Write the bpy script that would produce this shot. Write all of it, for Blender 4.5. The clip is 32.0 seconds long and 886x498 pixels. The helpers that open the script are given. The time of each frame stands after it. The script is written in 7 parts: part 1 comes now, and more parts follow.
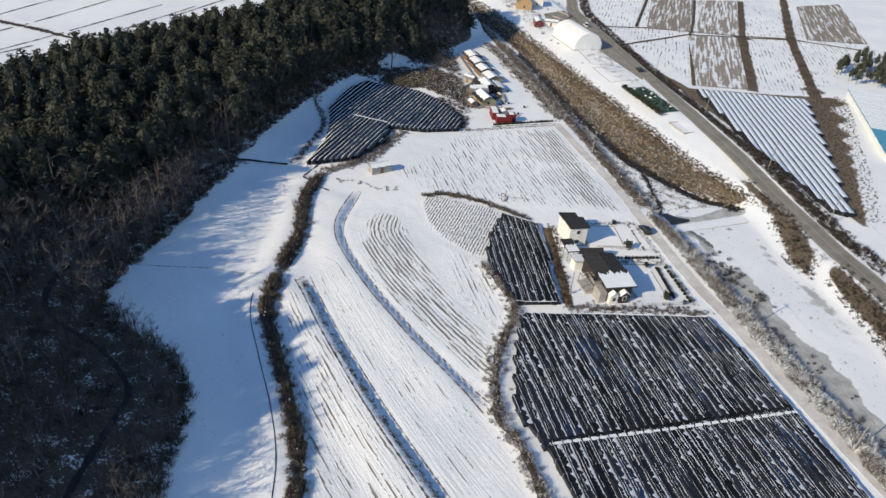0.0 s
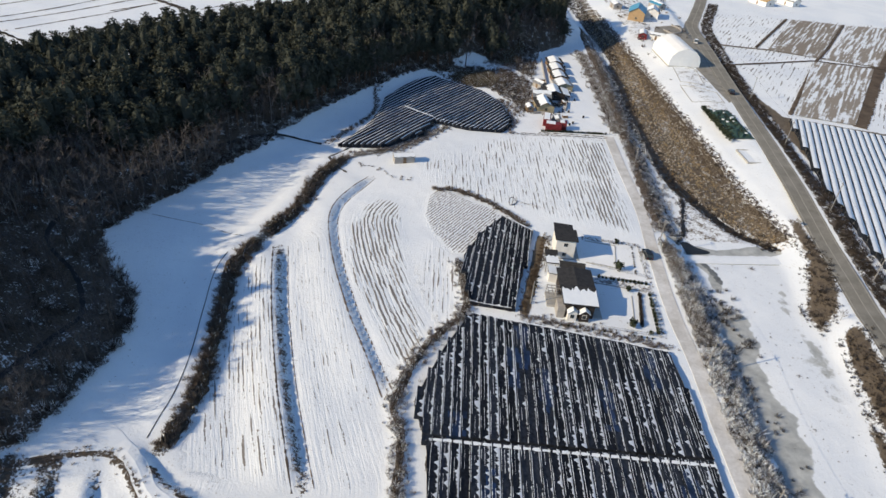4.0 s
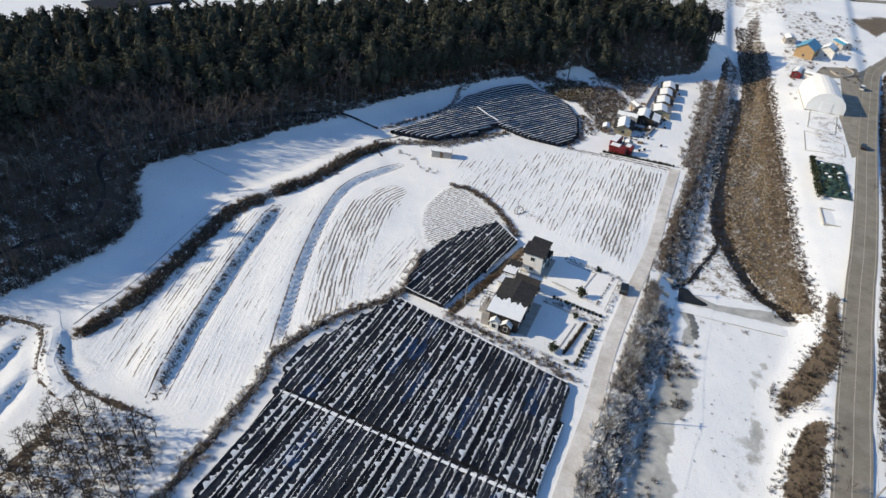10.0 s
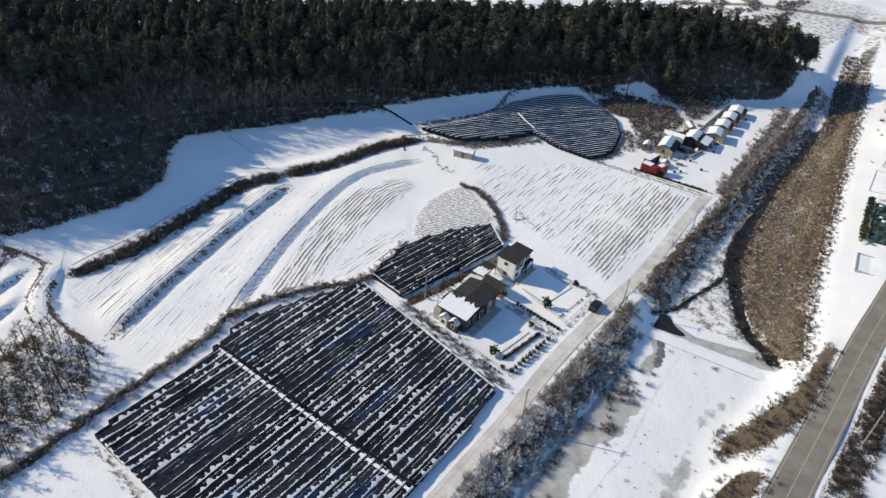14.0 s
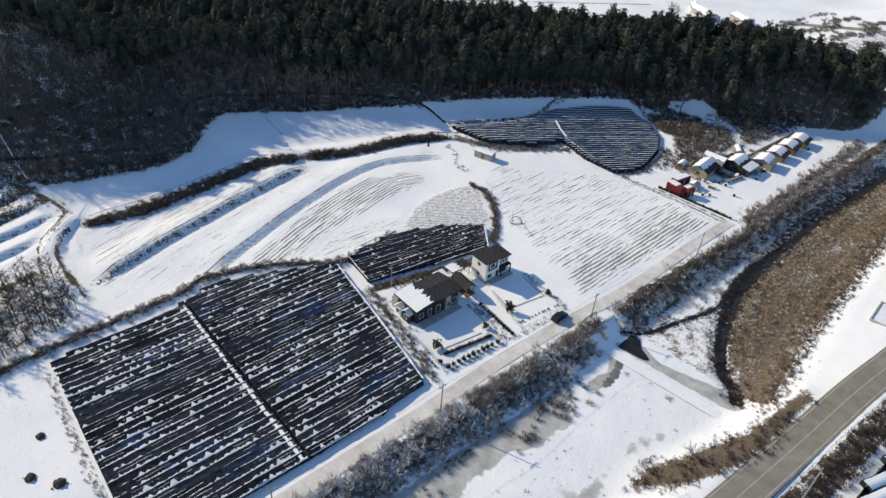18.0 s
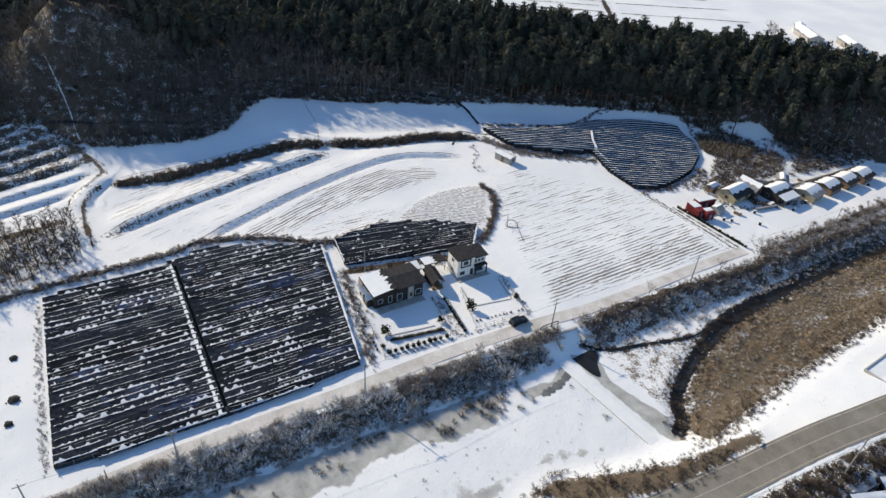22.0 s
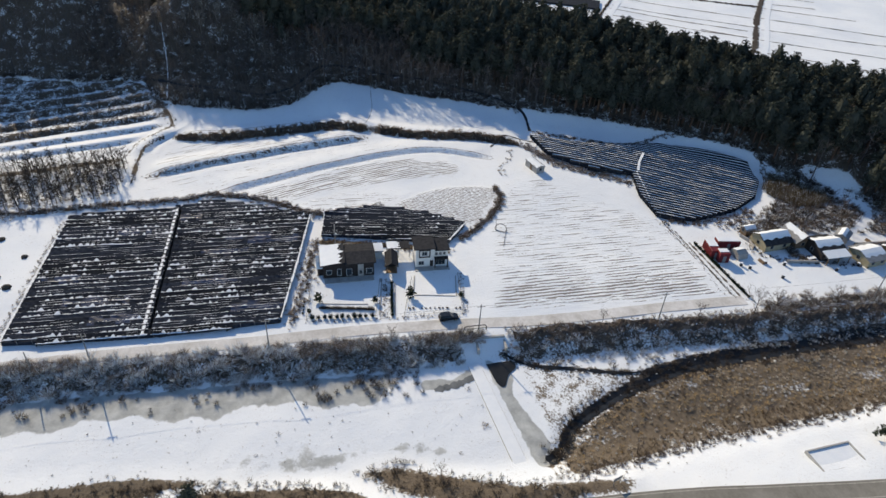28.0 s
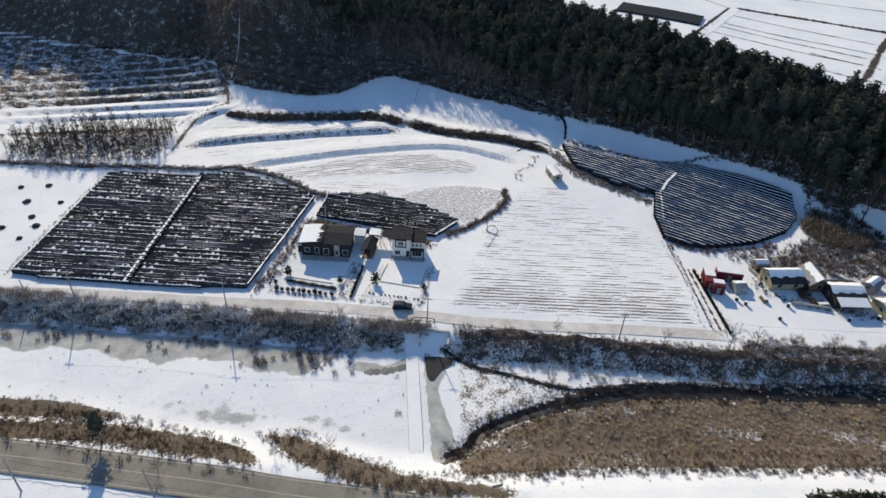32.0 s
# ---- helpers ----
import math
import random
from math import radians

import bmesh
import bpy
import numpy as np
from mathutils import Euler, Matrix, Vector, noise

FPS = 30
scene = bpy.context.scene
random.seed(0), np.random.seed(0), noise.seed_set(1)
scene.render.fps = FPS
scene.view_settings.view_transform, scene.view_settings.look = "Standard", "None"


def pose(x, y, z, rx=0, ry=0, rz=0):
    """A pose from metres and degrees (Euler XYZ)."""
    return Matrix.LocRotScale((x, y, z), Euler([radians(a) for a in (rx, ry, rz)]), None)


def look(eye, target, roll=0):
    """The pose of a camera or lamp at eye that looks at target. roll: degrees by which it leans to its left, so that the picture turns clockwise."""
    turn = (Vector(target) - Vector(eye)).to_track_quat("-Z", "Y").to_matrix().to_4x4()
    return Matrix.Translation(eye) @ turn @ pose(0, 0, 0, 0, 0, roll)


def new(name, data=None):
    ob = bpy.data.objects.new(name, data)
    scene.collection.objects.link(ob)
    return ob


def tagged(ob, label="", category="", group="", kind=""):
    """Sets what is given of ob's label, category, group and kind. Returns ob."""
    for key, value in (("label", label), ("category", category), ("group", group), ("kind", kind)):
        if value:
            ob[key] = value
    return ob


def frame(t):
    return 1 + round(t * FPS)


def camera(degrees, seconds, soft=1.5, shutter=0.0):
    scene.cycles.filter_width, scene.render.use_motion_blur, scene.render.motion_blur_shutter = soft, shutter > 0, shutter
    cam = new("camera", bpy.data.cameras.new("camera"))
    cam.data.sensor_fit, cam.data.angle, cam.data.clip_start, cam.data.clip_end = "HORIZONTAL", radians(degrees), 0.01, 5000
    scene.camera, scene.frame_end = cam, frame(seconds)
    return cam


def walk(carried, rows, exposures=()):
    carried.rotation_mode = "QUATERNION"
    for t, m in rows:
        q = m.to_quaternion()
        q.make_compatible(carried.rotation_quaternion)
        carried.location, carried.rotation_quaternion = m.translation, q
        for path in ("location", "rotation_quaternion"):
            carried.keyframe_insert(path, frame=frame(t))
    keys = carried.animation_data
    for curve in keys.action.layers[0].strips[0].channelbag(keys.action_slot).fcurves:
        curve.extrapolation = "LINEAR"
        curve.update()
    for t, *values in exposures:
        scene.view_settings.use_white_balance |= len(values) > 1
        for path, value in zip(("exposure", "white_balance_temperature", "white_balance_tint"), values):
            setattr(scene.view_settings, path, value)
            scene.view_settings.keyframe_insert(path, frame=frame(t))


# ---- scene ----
cam = camera(68.6, 32.0)
EXPOSURE, KELVIN = 0.02, 6450
METRES, EYE, TILT, LEAN, TURN = 295.0, 92.0, 0.0, 0.0, -14.5
ROWS = [
    (0.0, 0.0, 0.0, 0.0, 2.88, -33.91, -4.29),
    (0.5, 0.0178, -0.0002, 0.0006, 4.81, -34.07, -4.31),
    (1.0, 0.0356, 0.0002, 0.0013, 6.79, -34.14, -4.32),
    (1.5, 0.0533, 0.0012, 0.0021, 8.73, -34.24, -4.33),
    (2.0, 0.071, 0.0027, 0.0029, 10.64, -34.34, -4.33),
    (2.5, 0.0887, 0.0049, 0.0037, 12.57, -34.48, -4.33),
    (3.0, 0.1061, 0.0076, 0.0044, 14.51, -34.53, -4.31),
    (3.5, 0.1234, 0.0108, 0.0052, 16.43, -34.58, -4.3),
    (5.5, 0.1893, 0.0269, 0.0084, 23.87, -34.69, -4.29),
    (6.0, 0.2054, 0.0322, 0.0092, 25.71, -34.73, -4.3),
    (6.5, 0.2215, 0.0381, 0.0099, 27.58, -34.76, -4.27),
    (7.0, 0.2373, 0.0445, 0.0106, 29.37, -34.92, -4.26),
    (7.5, 0.2527, 0.0516, 0.0112, 31.2, -34.97, -4.22),
    (8.0, 0.2677, 0.0591, 0.0121, 33.02, -35.03, -4.21),
    (8.5, 0.2827, 0.067, 0.0127, 34.83, -35.04, -4.16),
    (9.0, 0.2972, 0.0749, 0.0133, 36.58, -35.05, -4.15),
    (9.5, 0.3113, 0.0832, 0.0139, 38.29, -35.06, -4.09),
    (10.0, 0.3249, 0.0921, 0.0148, 40.03, -35.12, -4.06),
    (10.5, 0.338, 0.1009, 0.0153, 41.75, -35.12, -4.04),
    (11.0, 0.3507, 0.1101, 0.0158, 43.41, -35.15, -4.03),
    (11.5, 0.363, 0.1197, 0.0165, 45.04, -35.19, -4.0),
    (12.0, 0.3747, 0.1293, 0.017, 46.66, -35.19, -3.99),
    (12.5, 0.3861, 0.1392, 0.0175, 48.24, -35.21, -3.96),
    (13.0, 0.3964, 0.1484, 0.0178, 49.7, -35.2, -3.95),
    (13.5, 0.407, 0.1587, 0.0182, 51.24, -35.22, -3.95),
    (14.0, 0.417, 0.1691, 0.0186, 52.76, -35.24, -3.93),
    (14.5, 0.4272, 0.1796, 0.0188, 54.29, -35.24, -3.9),
    (16.5, 0.4621, 0.2237, 0.0201, 60.29, -35.38, -3.97),
    (17.0, 0.4697, 0.2352, 0.0207, 61.76, -35.46, -3.98),
    (17.5, 0.4772, 0.2467, 0.021, 63.23, -35.47, -3.99),
    (18.0, 0.4847, 0.2587, 0.0216, 64.68, -35.49, -3.92),
    (18.5, 0.492, 0.2707, 0.0222, 66.17, -35.61, -3.91),
    (19.0, 0.499, 0.2826, 0.0226, 67.65, -35.61, -3.9),
    (19.5, 0.5058, 0.2948, 0.0231, 69.08, -35.62, -3.85),
    (20.0, 0.5123, 0.307, 0.0236, 70.51, -35.65, -3.8),
    (20.5, 0.5185, 0.3196, 0.0241, 71.98, -35.64, -3.75),
    (21.0, 0.5242, 0.3328, 0.0248, 73.46, -35.68, -3.68),
    (21.5, 0.5299, 0.3457, 0.0251, 74.93, -35.67, -3.68),
    (22.0, 0.5354, 0.3593, 0.0255, 76.45, -35.65, -3.62),
    (22.5, 0.5404, 0.3734, 0.026, 77.98, -35.68, -3.56),
    (23.0, 0.545, 0.3872, 0.0265, 79.5, -35.7, -3.54),
    (23.5, 0.5489, 0.4015, 0.0269, 81.03, -35.72, -3.48),
    (24.0, 0.5528, 0.4159, 0.0271, 82.54, -35.73, -3.41),
    (24.5, 0.5559, 0.4305, 0.0274, 84.06, -35.78, -3.37),
    (25.0, 0.5589, 0.4451, 0.0275, 85.62, -35.76, -3.34),
    (25.5, 0.561, 0.4602, 0.0282, 87.2, -35.83, -3.28),
    (27.5, 0.5669, 0.522, 0.0276, 93.56, -35.72, -3.08),
    (28.0, 0.5672, 0.5377, 0.0278, 95.18, -35.73, -3.04),
    (28.5, 0.5669, 0.5534, 0.0281, 96.83, -35.76, -2.98),
    (29.0, 0.5662, 0.5692, 0.0282, 98.45, -35.78, -2.93),
    (29.5, 0.5651, 0.5851, 0.0284, 100.07, -35.77, -2.88),
    (30.0, 0.5635, 0.6009, 0.0285, 101.74, -35.78, -2.83),
    (30.5, 0.5611, 0.6172, 0.0288, 103.43, -35.81, -2.73),
    (31.0, 0.5589, 0.6332, 0.0288, 105.1, -35.79, -2.68),
    (31.5, 0.5559, 0.6492, 0.029, 106.75, -35.79, -2.63),
    (32.0, 0.5528, 0.6654, 0.0289, 108.42, -35.77, -2.56),
]
walk(cam, [(t, pose(0, 0, EYE, TILT, LEAN, TURN) @ pose(METRES * x, METRES * y, METRES * z, 90 + pitch, roll, yaw)) for t, x, y, z, yaw, pitch, roll in ROWS],
     [(0.0, EXPOSURE, KELVIN, 10), (7.0, EXPOSURE, KELVIN, 10), (13.0, EXPOSURE + 0.12, KELVIN, 10), (24.0, EXPOSURE + 0.12, KELVIN, 10), (28.0, EXPOSURE + 0.02, KELVIN, 10), (32.0, EXPOSURE + 0.02, KELVIN, 10)])

# ---- light ----
SUN_ELEVATION, SUN_AZIMUTH = 27.0, 247.0
world = bpy.data.worlds.new("winter_sky")
scene.world = world
world.use_nodes = True
_n, _l = world.node_tree.nodes, world.node_tree.links
_sky = _n.new("ShaderNodeTexSky")
_sky.sky_type = "NISHITA"
_sky.sun_disc = False
_sky.sun_elevation, _sky.sun_rotation = radians(SUN_ELEVATION), radians(SUN_AZIMUTH)
_sky.altitude, _sky.air_density, _sky.dust_density, _sky.ozone_density = 200, 1.0, 0.0, 3.5
_l.new(_sky.outputs[0], _n["Background"].inputs[0])
_n["Background"].inputs[1].default_value = 0.15
sun = new("sun", bpy.data.lights.new("sun", "SUN"))
sun.data.energy, sun.data.angle, sun.data.color = 5.0, radians(0.55), (1.0, 0.84, 0.60)
sun.matrix_world = look((-92, -39, 51), (0, 0, 0))


# ---- materials ----
def material(name, rough=0.7, metal=0.0, spec=0.4):
    m = bpy.data.materials.new(name)
    m.use_nodes = True
    nt = m.node_tree
    b = nt.nodes["Principled BSDF"]
    b.inputs["Roughness"].default_value = rough
    b.inputs["Metallic"].default_value = metal
    b.inputs["Specular IOR Level"].default_value = spec
    return m, nt, b


def node(nt, kind, **sets):
    n = nt.nodes.new(kind)
    for k, v in sets.items():
        n.inputs[k.replace("_", " ")].default_value = v
    return n


def noise_tex(nt, scale, detail=4.0, rough=0.55, vector=None):
    n = node(nt, "ShaderNodeTexNoise", Scale=scale, Detail=detail, Roughness=rough)
    if vector is None:
        g = nt.nodes.new("ShaderNodeNewGeometry")
        vector = g.outputs["Position"]
    nt.links.new(vector, n.inputs["Vector"])
    return n.outputs["Fac"]


def ramp(nt, fac, stops):
    r = nt.nodes.new("ShaderNodeValToRGB")
    el = r.color_ramp.elements
    while len(el) < len(stops):
        el.new(0.5)
    for e, (p, c) in zip(el, stops):
        e.position, e.color = p, (*c, 1) if len(c) == 3 else c
    nt.links.new(fac, r.inputs[0])
    return r.outputs[0]


def mixc(nt, fac, a, b, mode="MIX"):
    m = nt.nodes.new("ShaderNodeMix")
    m.data_type, m.blend_type = "RGBA", mode
    for sock, v in ((m.inputs[0], fac), (m.inputs[6], a), (m.inputs[7], b)):
        if isinstance(v, bpy.types.NodeSocket):
            nt.links.new(v, sock)
        elif isinstance(v, (int, float)):
            sock.default_value = v
        else:
            sock.default_value = (*v, 1)
    return m.outputs[2]


def calc(nt, op, a, b=None, c=None):
    m = nt.nodes.new("ShaderNodeMath")
    m.operation = op
    for sock, v in zip(m.inputs, (a, b, c)):
        if v is None:
            continue
        if isinstance(v, bpy.types.NodeSocket):
            nt.links.new(v, sock)
        else:
            sock.default_value = v
    return m.outputs[0]


def step(nt, v, lo, hi):
    m = nt.nodes.new("ShaderNodeMapRange")
    m.interpolation_type = "SMOOTHSTEP"
    nt.links.new(v, m.inputs[0])
    m.inputs[1].default_value, m.inputs[2].default_value = lo, hi
    return m.outputs[0]


def bump(nt, b, height, strength=0.4, distance=0.1):
    n = node(nt, "ShaderNodeBump", Strength=strength, Distance=distance)
    nt.links.new(height, n.inputs["Height"])
    nt.links.new(n.outputs[0], b.inputs["Normal"])


def attr(nt, name):
    a = nt.nodes.new("ShaderNodeAttribute")
    a.attribute_name = name
    return a.outputs["Fac"]


def plain(name, c1, c2, scale=1.5, rough=0.7, metal=0.0, bumps=0.2, bscale=8.0, varied=0.0, spec=0.2, thin=0.0):
    """Two-tone weathered surface with fine relief; varied: spread between separate pieces."""
    m, nt, b = material(name, rough, metal, spec)
    f = calc(nt, "ADD", calc(nt, "MULTIPLY", noise_tex(nt, scale, 5), 0.7), calc(nt, "MULTIPLY", noise_tex(nt, scale * 7, 3), 0.3))
    col = ramp(nt, f, [(0.32, c1), (0.68, c2)])
    if varied:
        o = nt.nodes.new("ShaderNodeObjectInfo")
        g = nt.nodes.new("ShaderNodeNewGeometry")
        r = calc(nt, "FRACT", calc(nt, "ADD", o.outputs["Random"], g.outputs["Random Per Island"]))
        h = nt.nodes.new("ShaderNodeHueSaturation")
        nt.links.new(col, h.inputs["Color"])
        nt.links.new(calc(nt, "MULTIPLY_ADD", r, 2 * varied, 1 - varied), h.inputs["Value"])
        col = h.outputs[0]
    nt.links.new(col, b.inputs["Base Color"])
    if bumps:
        bump(nt, b, noise_tex(nt, bscale, 4), bumps, 0.05)
    if thin:
        tr = nt.nodes.new("ShaderNodeBsdfTranslucent")
        nt.links.new(col, tr.inputs["Color"])
        mx = nt.nodes.new("ShaderNodeMixShader")
        mx.inputs[0].default_value = thin
        nt.links.new(b.outputs[0], mx.inputs[1])
        nt.links.new(tr.outputs[0], mx.inputs[2])
        nt.links.new(mx.outputs[0], nt.nodes["Material Output"].inputs["Surface"])
    return m


SNOW_A, SNOW_B = (0.72, 0.755, 0.785), (0.81, 0.833, 0.84)


def ground_material():
    m, nt, b = material("snowy_ground", 0.75, 0, 0.12)
    big, mid, fine = noise_tex(nt, 0.035, 5), noise_tex(nt, 0.35, 5, 0.6), noise_tex(nt, 2.2, 4, 0.6)
    snow = mixc(nt, step(nt, big, 0.35, 0.65), SNOW_A, SNOW_B)
    # straw and clods showing through thin snow
    speck = calc(nt, "MULTIPLY", step(nt, fine, 0.61, 0.69), step(nt, mid, 0.46, 0.62))
    vf = noise_tex(nt, 6.0, 3, 0.6)
    speck = calc(nt, "MAXIMUM", speck, calc(nt, "MULTIPLY", step(nt, vf, 0.62, 0.70), step(nt, noise_tex(nt, 0.11, 3), 0.46, 0.62)))
    snow = mixc(nt, calc(nt, "MULTIPLY", speck, 0.7), snow, (0.26, 0.21, 0.16))
    # ploughed and stubble rows
    row = attr(nt, "row")
    warp = calc(nt, "MULTIPLY_ADD", mid, 0.9, row)
    cx = nt.nodes.new("ShaderNodeCombineXYZ")
    nt.links.new(calc(nt, "MULTIPLY", row, 1.15), cx.inputs[0])
    nt.links.new(calc(nt, "MULTIPLY", attr(nt, "along"), 0.07), cx.inputs[1])
    streak = noise_tex(nt, 1.5, 3, 0.6, cx.outputs[0])
    lines = calc(nt, "SINE", calc(nt, "MULTIPLY", warp, 6.2832))
    breakup = calc(nt, "ADD", calc(nt, "MULTIPLY_ADD", lines, 0.11, 0.11), calc(nt, "ADD", calc(nt, "MULTIPLY", streak, 0.72), calc(nt, "MULTIPLY", fine, 0.22)))
    pl = attr(nt, "plough")
    bare = step(nt, calc(nt, "ADD", breakup, calc(nt, "MULTIPLY", pl, 0.45)), 0.925, 0.955)
    bare = calc(nt, "MULTIPLY", bare, step(nt, pl, 0.02, 0.2))
    soil = ramp(nt, fine, [(0.3, (0.09, 0.074, 0.062)), (0.7, (0.21, 0.18, 0.155))])
    col = mixc(nt, calc(nt, "MULTIPLY", bare, 0.9), snow, soil)
    # earth and dry grass
    ea = attr(nt, "earth")
    em = step(nt, calc(nt, "ADD", ea, calc(nt, "MULTIPLY_ADD", mid, 0.5, calc(nt, "MULTIPLY_ADD", fine, 0.45, -0.48))), 0.46, 0.58)
    grass = ramp(nt, calc(nt, "MULTIPLY_ADD", fine, 0.6, calc(nt, "MULTIPLY", mid, 0.4)), [(0.3, (0.078, 0.062, 0.046)), (0.55, (0.150, 0.120, 0.086)), (0.75, (0.275, 0.226, 0.163))])
    col = mixc(nt, em, col, grass)
    # leaf litter under scrub and woods, and the painted shade of some banks
    co = attr(nt, "cover")
    cm = step(nt, calc(nt, "ADD", co, calc(nt, "MULTIPLY_ADD", mid, 0.75, calc(nt, "MULTIPLY_ADD", fine, 0.75, -0.75))), 0.46, 0.60)
    litter = ramp(nt, fine, [(0.3, (0.045, 0.036, 0.03)), (0.7, (0.13, 0.105, 0.08))])
    col = mixc(nt, cm, col, litter)
    # gravel and tarmac yards
    pv = step(nt, calc(nt, "ADD", attr(nt, "paved"), calc(nt, "MULTIPLY_ADD", mid, 0.5, calc(nt, "MULTIPLY_ADD", fine, 0.3, -0.4))), 0.44, 0.56)
    col = mixc(nt, pv, col, ramp(nt, mid, [(0.3, (0.19, 0.175, 0.145)), (0.7, (0.31, 0.29, 0.25))]))
    # river ice
    ic = attr(nt, "ice")
    im = step(nt, calc(nt, "ADD", ic, calc(nt, "MULTIPLY_ADD", mid, 0.9, calc(nt, "MULTIPLY_ADD", noise_tex(nt, 0.16, 5, 0.65), 1.1, -1.0))), 0.40, 0.62)
    icec = ramp(nt, mid, [(0.3, (0.28, 0.29, 0.28)), (0.7, (0.50, 0.51, 0.49))])
    col = mixc(nt, im, col, icec)
    nt.links.new(col, b.inputs["Base Color"])
    nt.links.new(calc(nt, "MULTIPLY_ADD", im, 0.05, 0.75), b.inputs["Roughness"])
    hgt = calc(nt, "ADD", calc(nt, "MULTIPLY", mid, 1.0), calc(nt, "MULTIPLY", fine, 0.5))
    hgt = calc(nt, "ADD", hgt, calc(nt, "MULTIPLY", calc(nt, "MULTIPLY", streak, pl), 3.0))
    hgt = calc(nt, "ADD", hgt, calc(nt, "MULTIPLY", cm, calc(nt, "MULTIPLY", fine, 1.5)))
    bump(nt, b, hgt, 0.55, 0.22)
    return m


M_GROUND = ground_material()
M_SNOW = plain("snow", SNOW_A, SNOW_B, 0.6, 0.7, 0, 0.35, 2.5)
M_NET = plain("black_shade_net", (0.009, 0.011, 0.015), (0.038, 0.044, 0.057), 1.6, 0.9, 0, 0.9, 2.2, 0.45, 0.04)
M_NETBLUE = plain("blue_shade_net", (0.008, 0.014, 0.028), (0.022, 0.050, 0.12), 0.5, 0.5, 0, 0.5, 4.0, 0.3)
M_POST = plain("grey_post", (0.20, 0.19, 0.18), (0.34, 0.33, 0.31), 2, 0.6)
M_ASPHALT = plain("worn_asphalt", (0.175, 0.163, 0.135), (0.285, 0.268, 0.23), 0.25, 0.92, 0, 0.3, 9, 0, 0.05)
M_LANE = plain("concrete_lane", (0.44, 0.42, 0.385), (0.72, 0.71, 0.69), 0.22, 0.92, 0, 0.3, 6, 0, 0.05)
M_PAINT = plain("worn_road_paint", (0.27, 0.25, 0.21), (0.46, 0.43, 0.37), 1.2, 0.7)
M_CONCRETE = plain("concrete", (0.30, 0.29, 0.27), (0.46, 0.45, 0.42), 0.8, 0.85, 0, 0.3, 6)
M_BLACKPIPE = plain("black_hose_and_hollow", (0.012, 0.012, 0.014), (0.03, 0.03, 0.032), 2, 0.5)
M_NEEDLEDARK = plain("inner_pine_needles", (0.044, 0.050, 0.042), (0.080, 0.085, 0.066), 0.12, 0.85, 0, 0, 1, 0.1, 0.1, thin=0.15)
M_BARK = plain("pine_bark", (0.07, 0.045, 0.03), (0.16, 0.10, 0.07), 2, 0.9, 0, 0.4, 6, 0.3)
M_NEEDLE = plain("pine_needles", (0.037, 0.044, 0.036), (0.078, 0.083, 0.061), 0.12, 0.85, 0, 0, 1, 0.15, 0.08, thin=0.15)
M_TWIG = plain("bare_twigs", (0.10, 0.082, 0.07), (0.21, 0.175, 0.15), 0.3, 0.9, 0, 0, 1, 0.35, 0.2, thin=0.4)
M_PALE = plain("pale_bark", (0.20, 0.18, 0.155), (0.34, 0.31, 0.27), 0.5, 0.85, 0, 0, 1, 0.3, 0.2)
M_SCRUB = plain("brown_scrub", (0.095, 0.078, 0.065), (0.25, 0.20, 0.165), 0.5, 0.9, 0, 0, 1, 0.4, 0.2, thin=0.4)
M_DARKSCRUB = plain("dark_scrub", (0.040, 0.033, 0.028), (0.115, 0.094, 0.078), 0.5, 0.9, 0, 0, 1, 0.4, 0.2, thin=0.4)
M_DARKTWIG = plain("dark_twigs", (0.068, 0.062, 0.060), (0.150, 0.136, 0.130), 0.3, 0.9, 0, 0, 1, 0.25, 0.1, thin=0.15)
M_THICKET = plain("thicket_bark", (0.045, 0.037, 0.031), (0.105, 0.085, 0.068), 0.3, 0.9, 0, 0, 1, 0.3, 0.1)
M_GREYSCRUB = plain("grey_scrub", (0.13, 0.11, 0.098), (0.32, 0.28, 0.25), 0.5, 0.9, 0, 0, 1, 0.4, 0.2, thin=0.4)
M_OLIVETWIG = plain("olive_brown_twigs", (0.075, 0.062, 0.043), (0.165, 0.135, 0.09), 0.4, 0.9, 0, 0, 1, 0.25, 0.1, thin=0.4)
M_REED = plain("dry_reed", (0.32, 0.235, 0.125), (0.71, 0.55, 0.32), 0.10, 0.9, 0, 0, 1, 0.35, 0.2, thin=0.4)
M_REEDPALE = plain("pale_dry_reed", (0.40, 0.34, 0.25), (0.74, 0.65, 0.52), 0.3, 0.9, 0, 0, 1, 0.35, 0.2, thin=0.4)
M_REEDDARK = plain("dark_dry_grass", (0.075, 0.056, 0.042), (0.19, 0.145, 0.105), 0.15, 0.9, 0, 0, 1, 0.35, 0.2, thin=0.4)
M_HEDGE = plain("evergreen_hedge", (0.018, 0.026, 0.014), (0.05, 0.06, 0.034), 0.7, 0.8, 0, 0, 1, 0.35, 0.2)
M_WATER = plain("dark_stream_water", (0.010, 0.011, 0.012), (0.025, 0.026, 0.027), 0.4, 0.35, 0, 0.3, 3, 0, 0.2)
M_ICE = plain("grey_river_ice", (0.25, 0.265, 0.26), (0.42, 0.435, 0.43), 0.25, 0.4, 0, 0.2, 2)
M_MELT = plain("wet_grey_ice", (0.10, 0.105, 0.103), (0.20, 0.208, 0.205), 0.5, 0.3, 0, 0.2, 3)
M_ROOF = plain("dark_grey_shingle", (0.028, 0.028, 0.030), (0.056, 0.056, 0.058), 1.2, 0.95, 0, 0.4, 10, 0, 0.03)
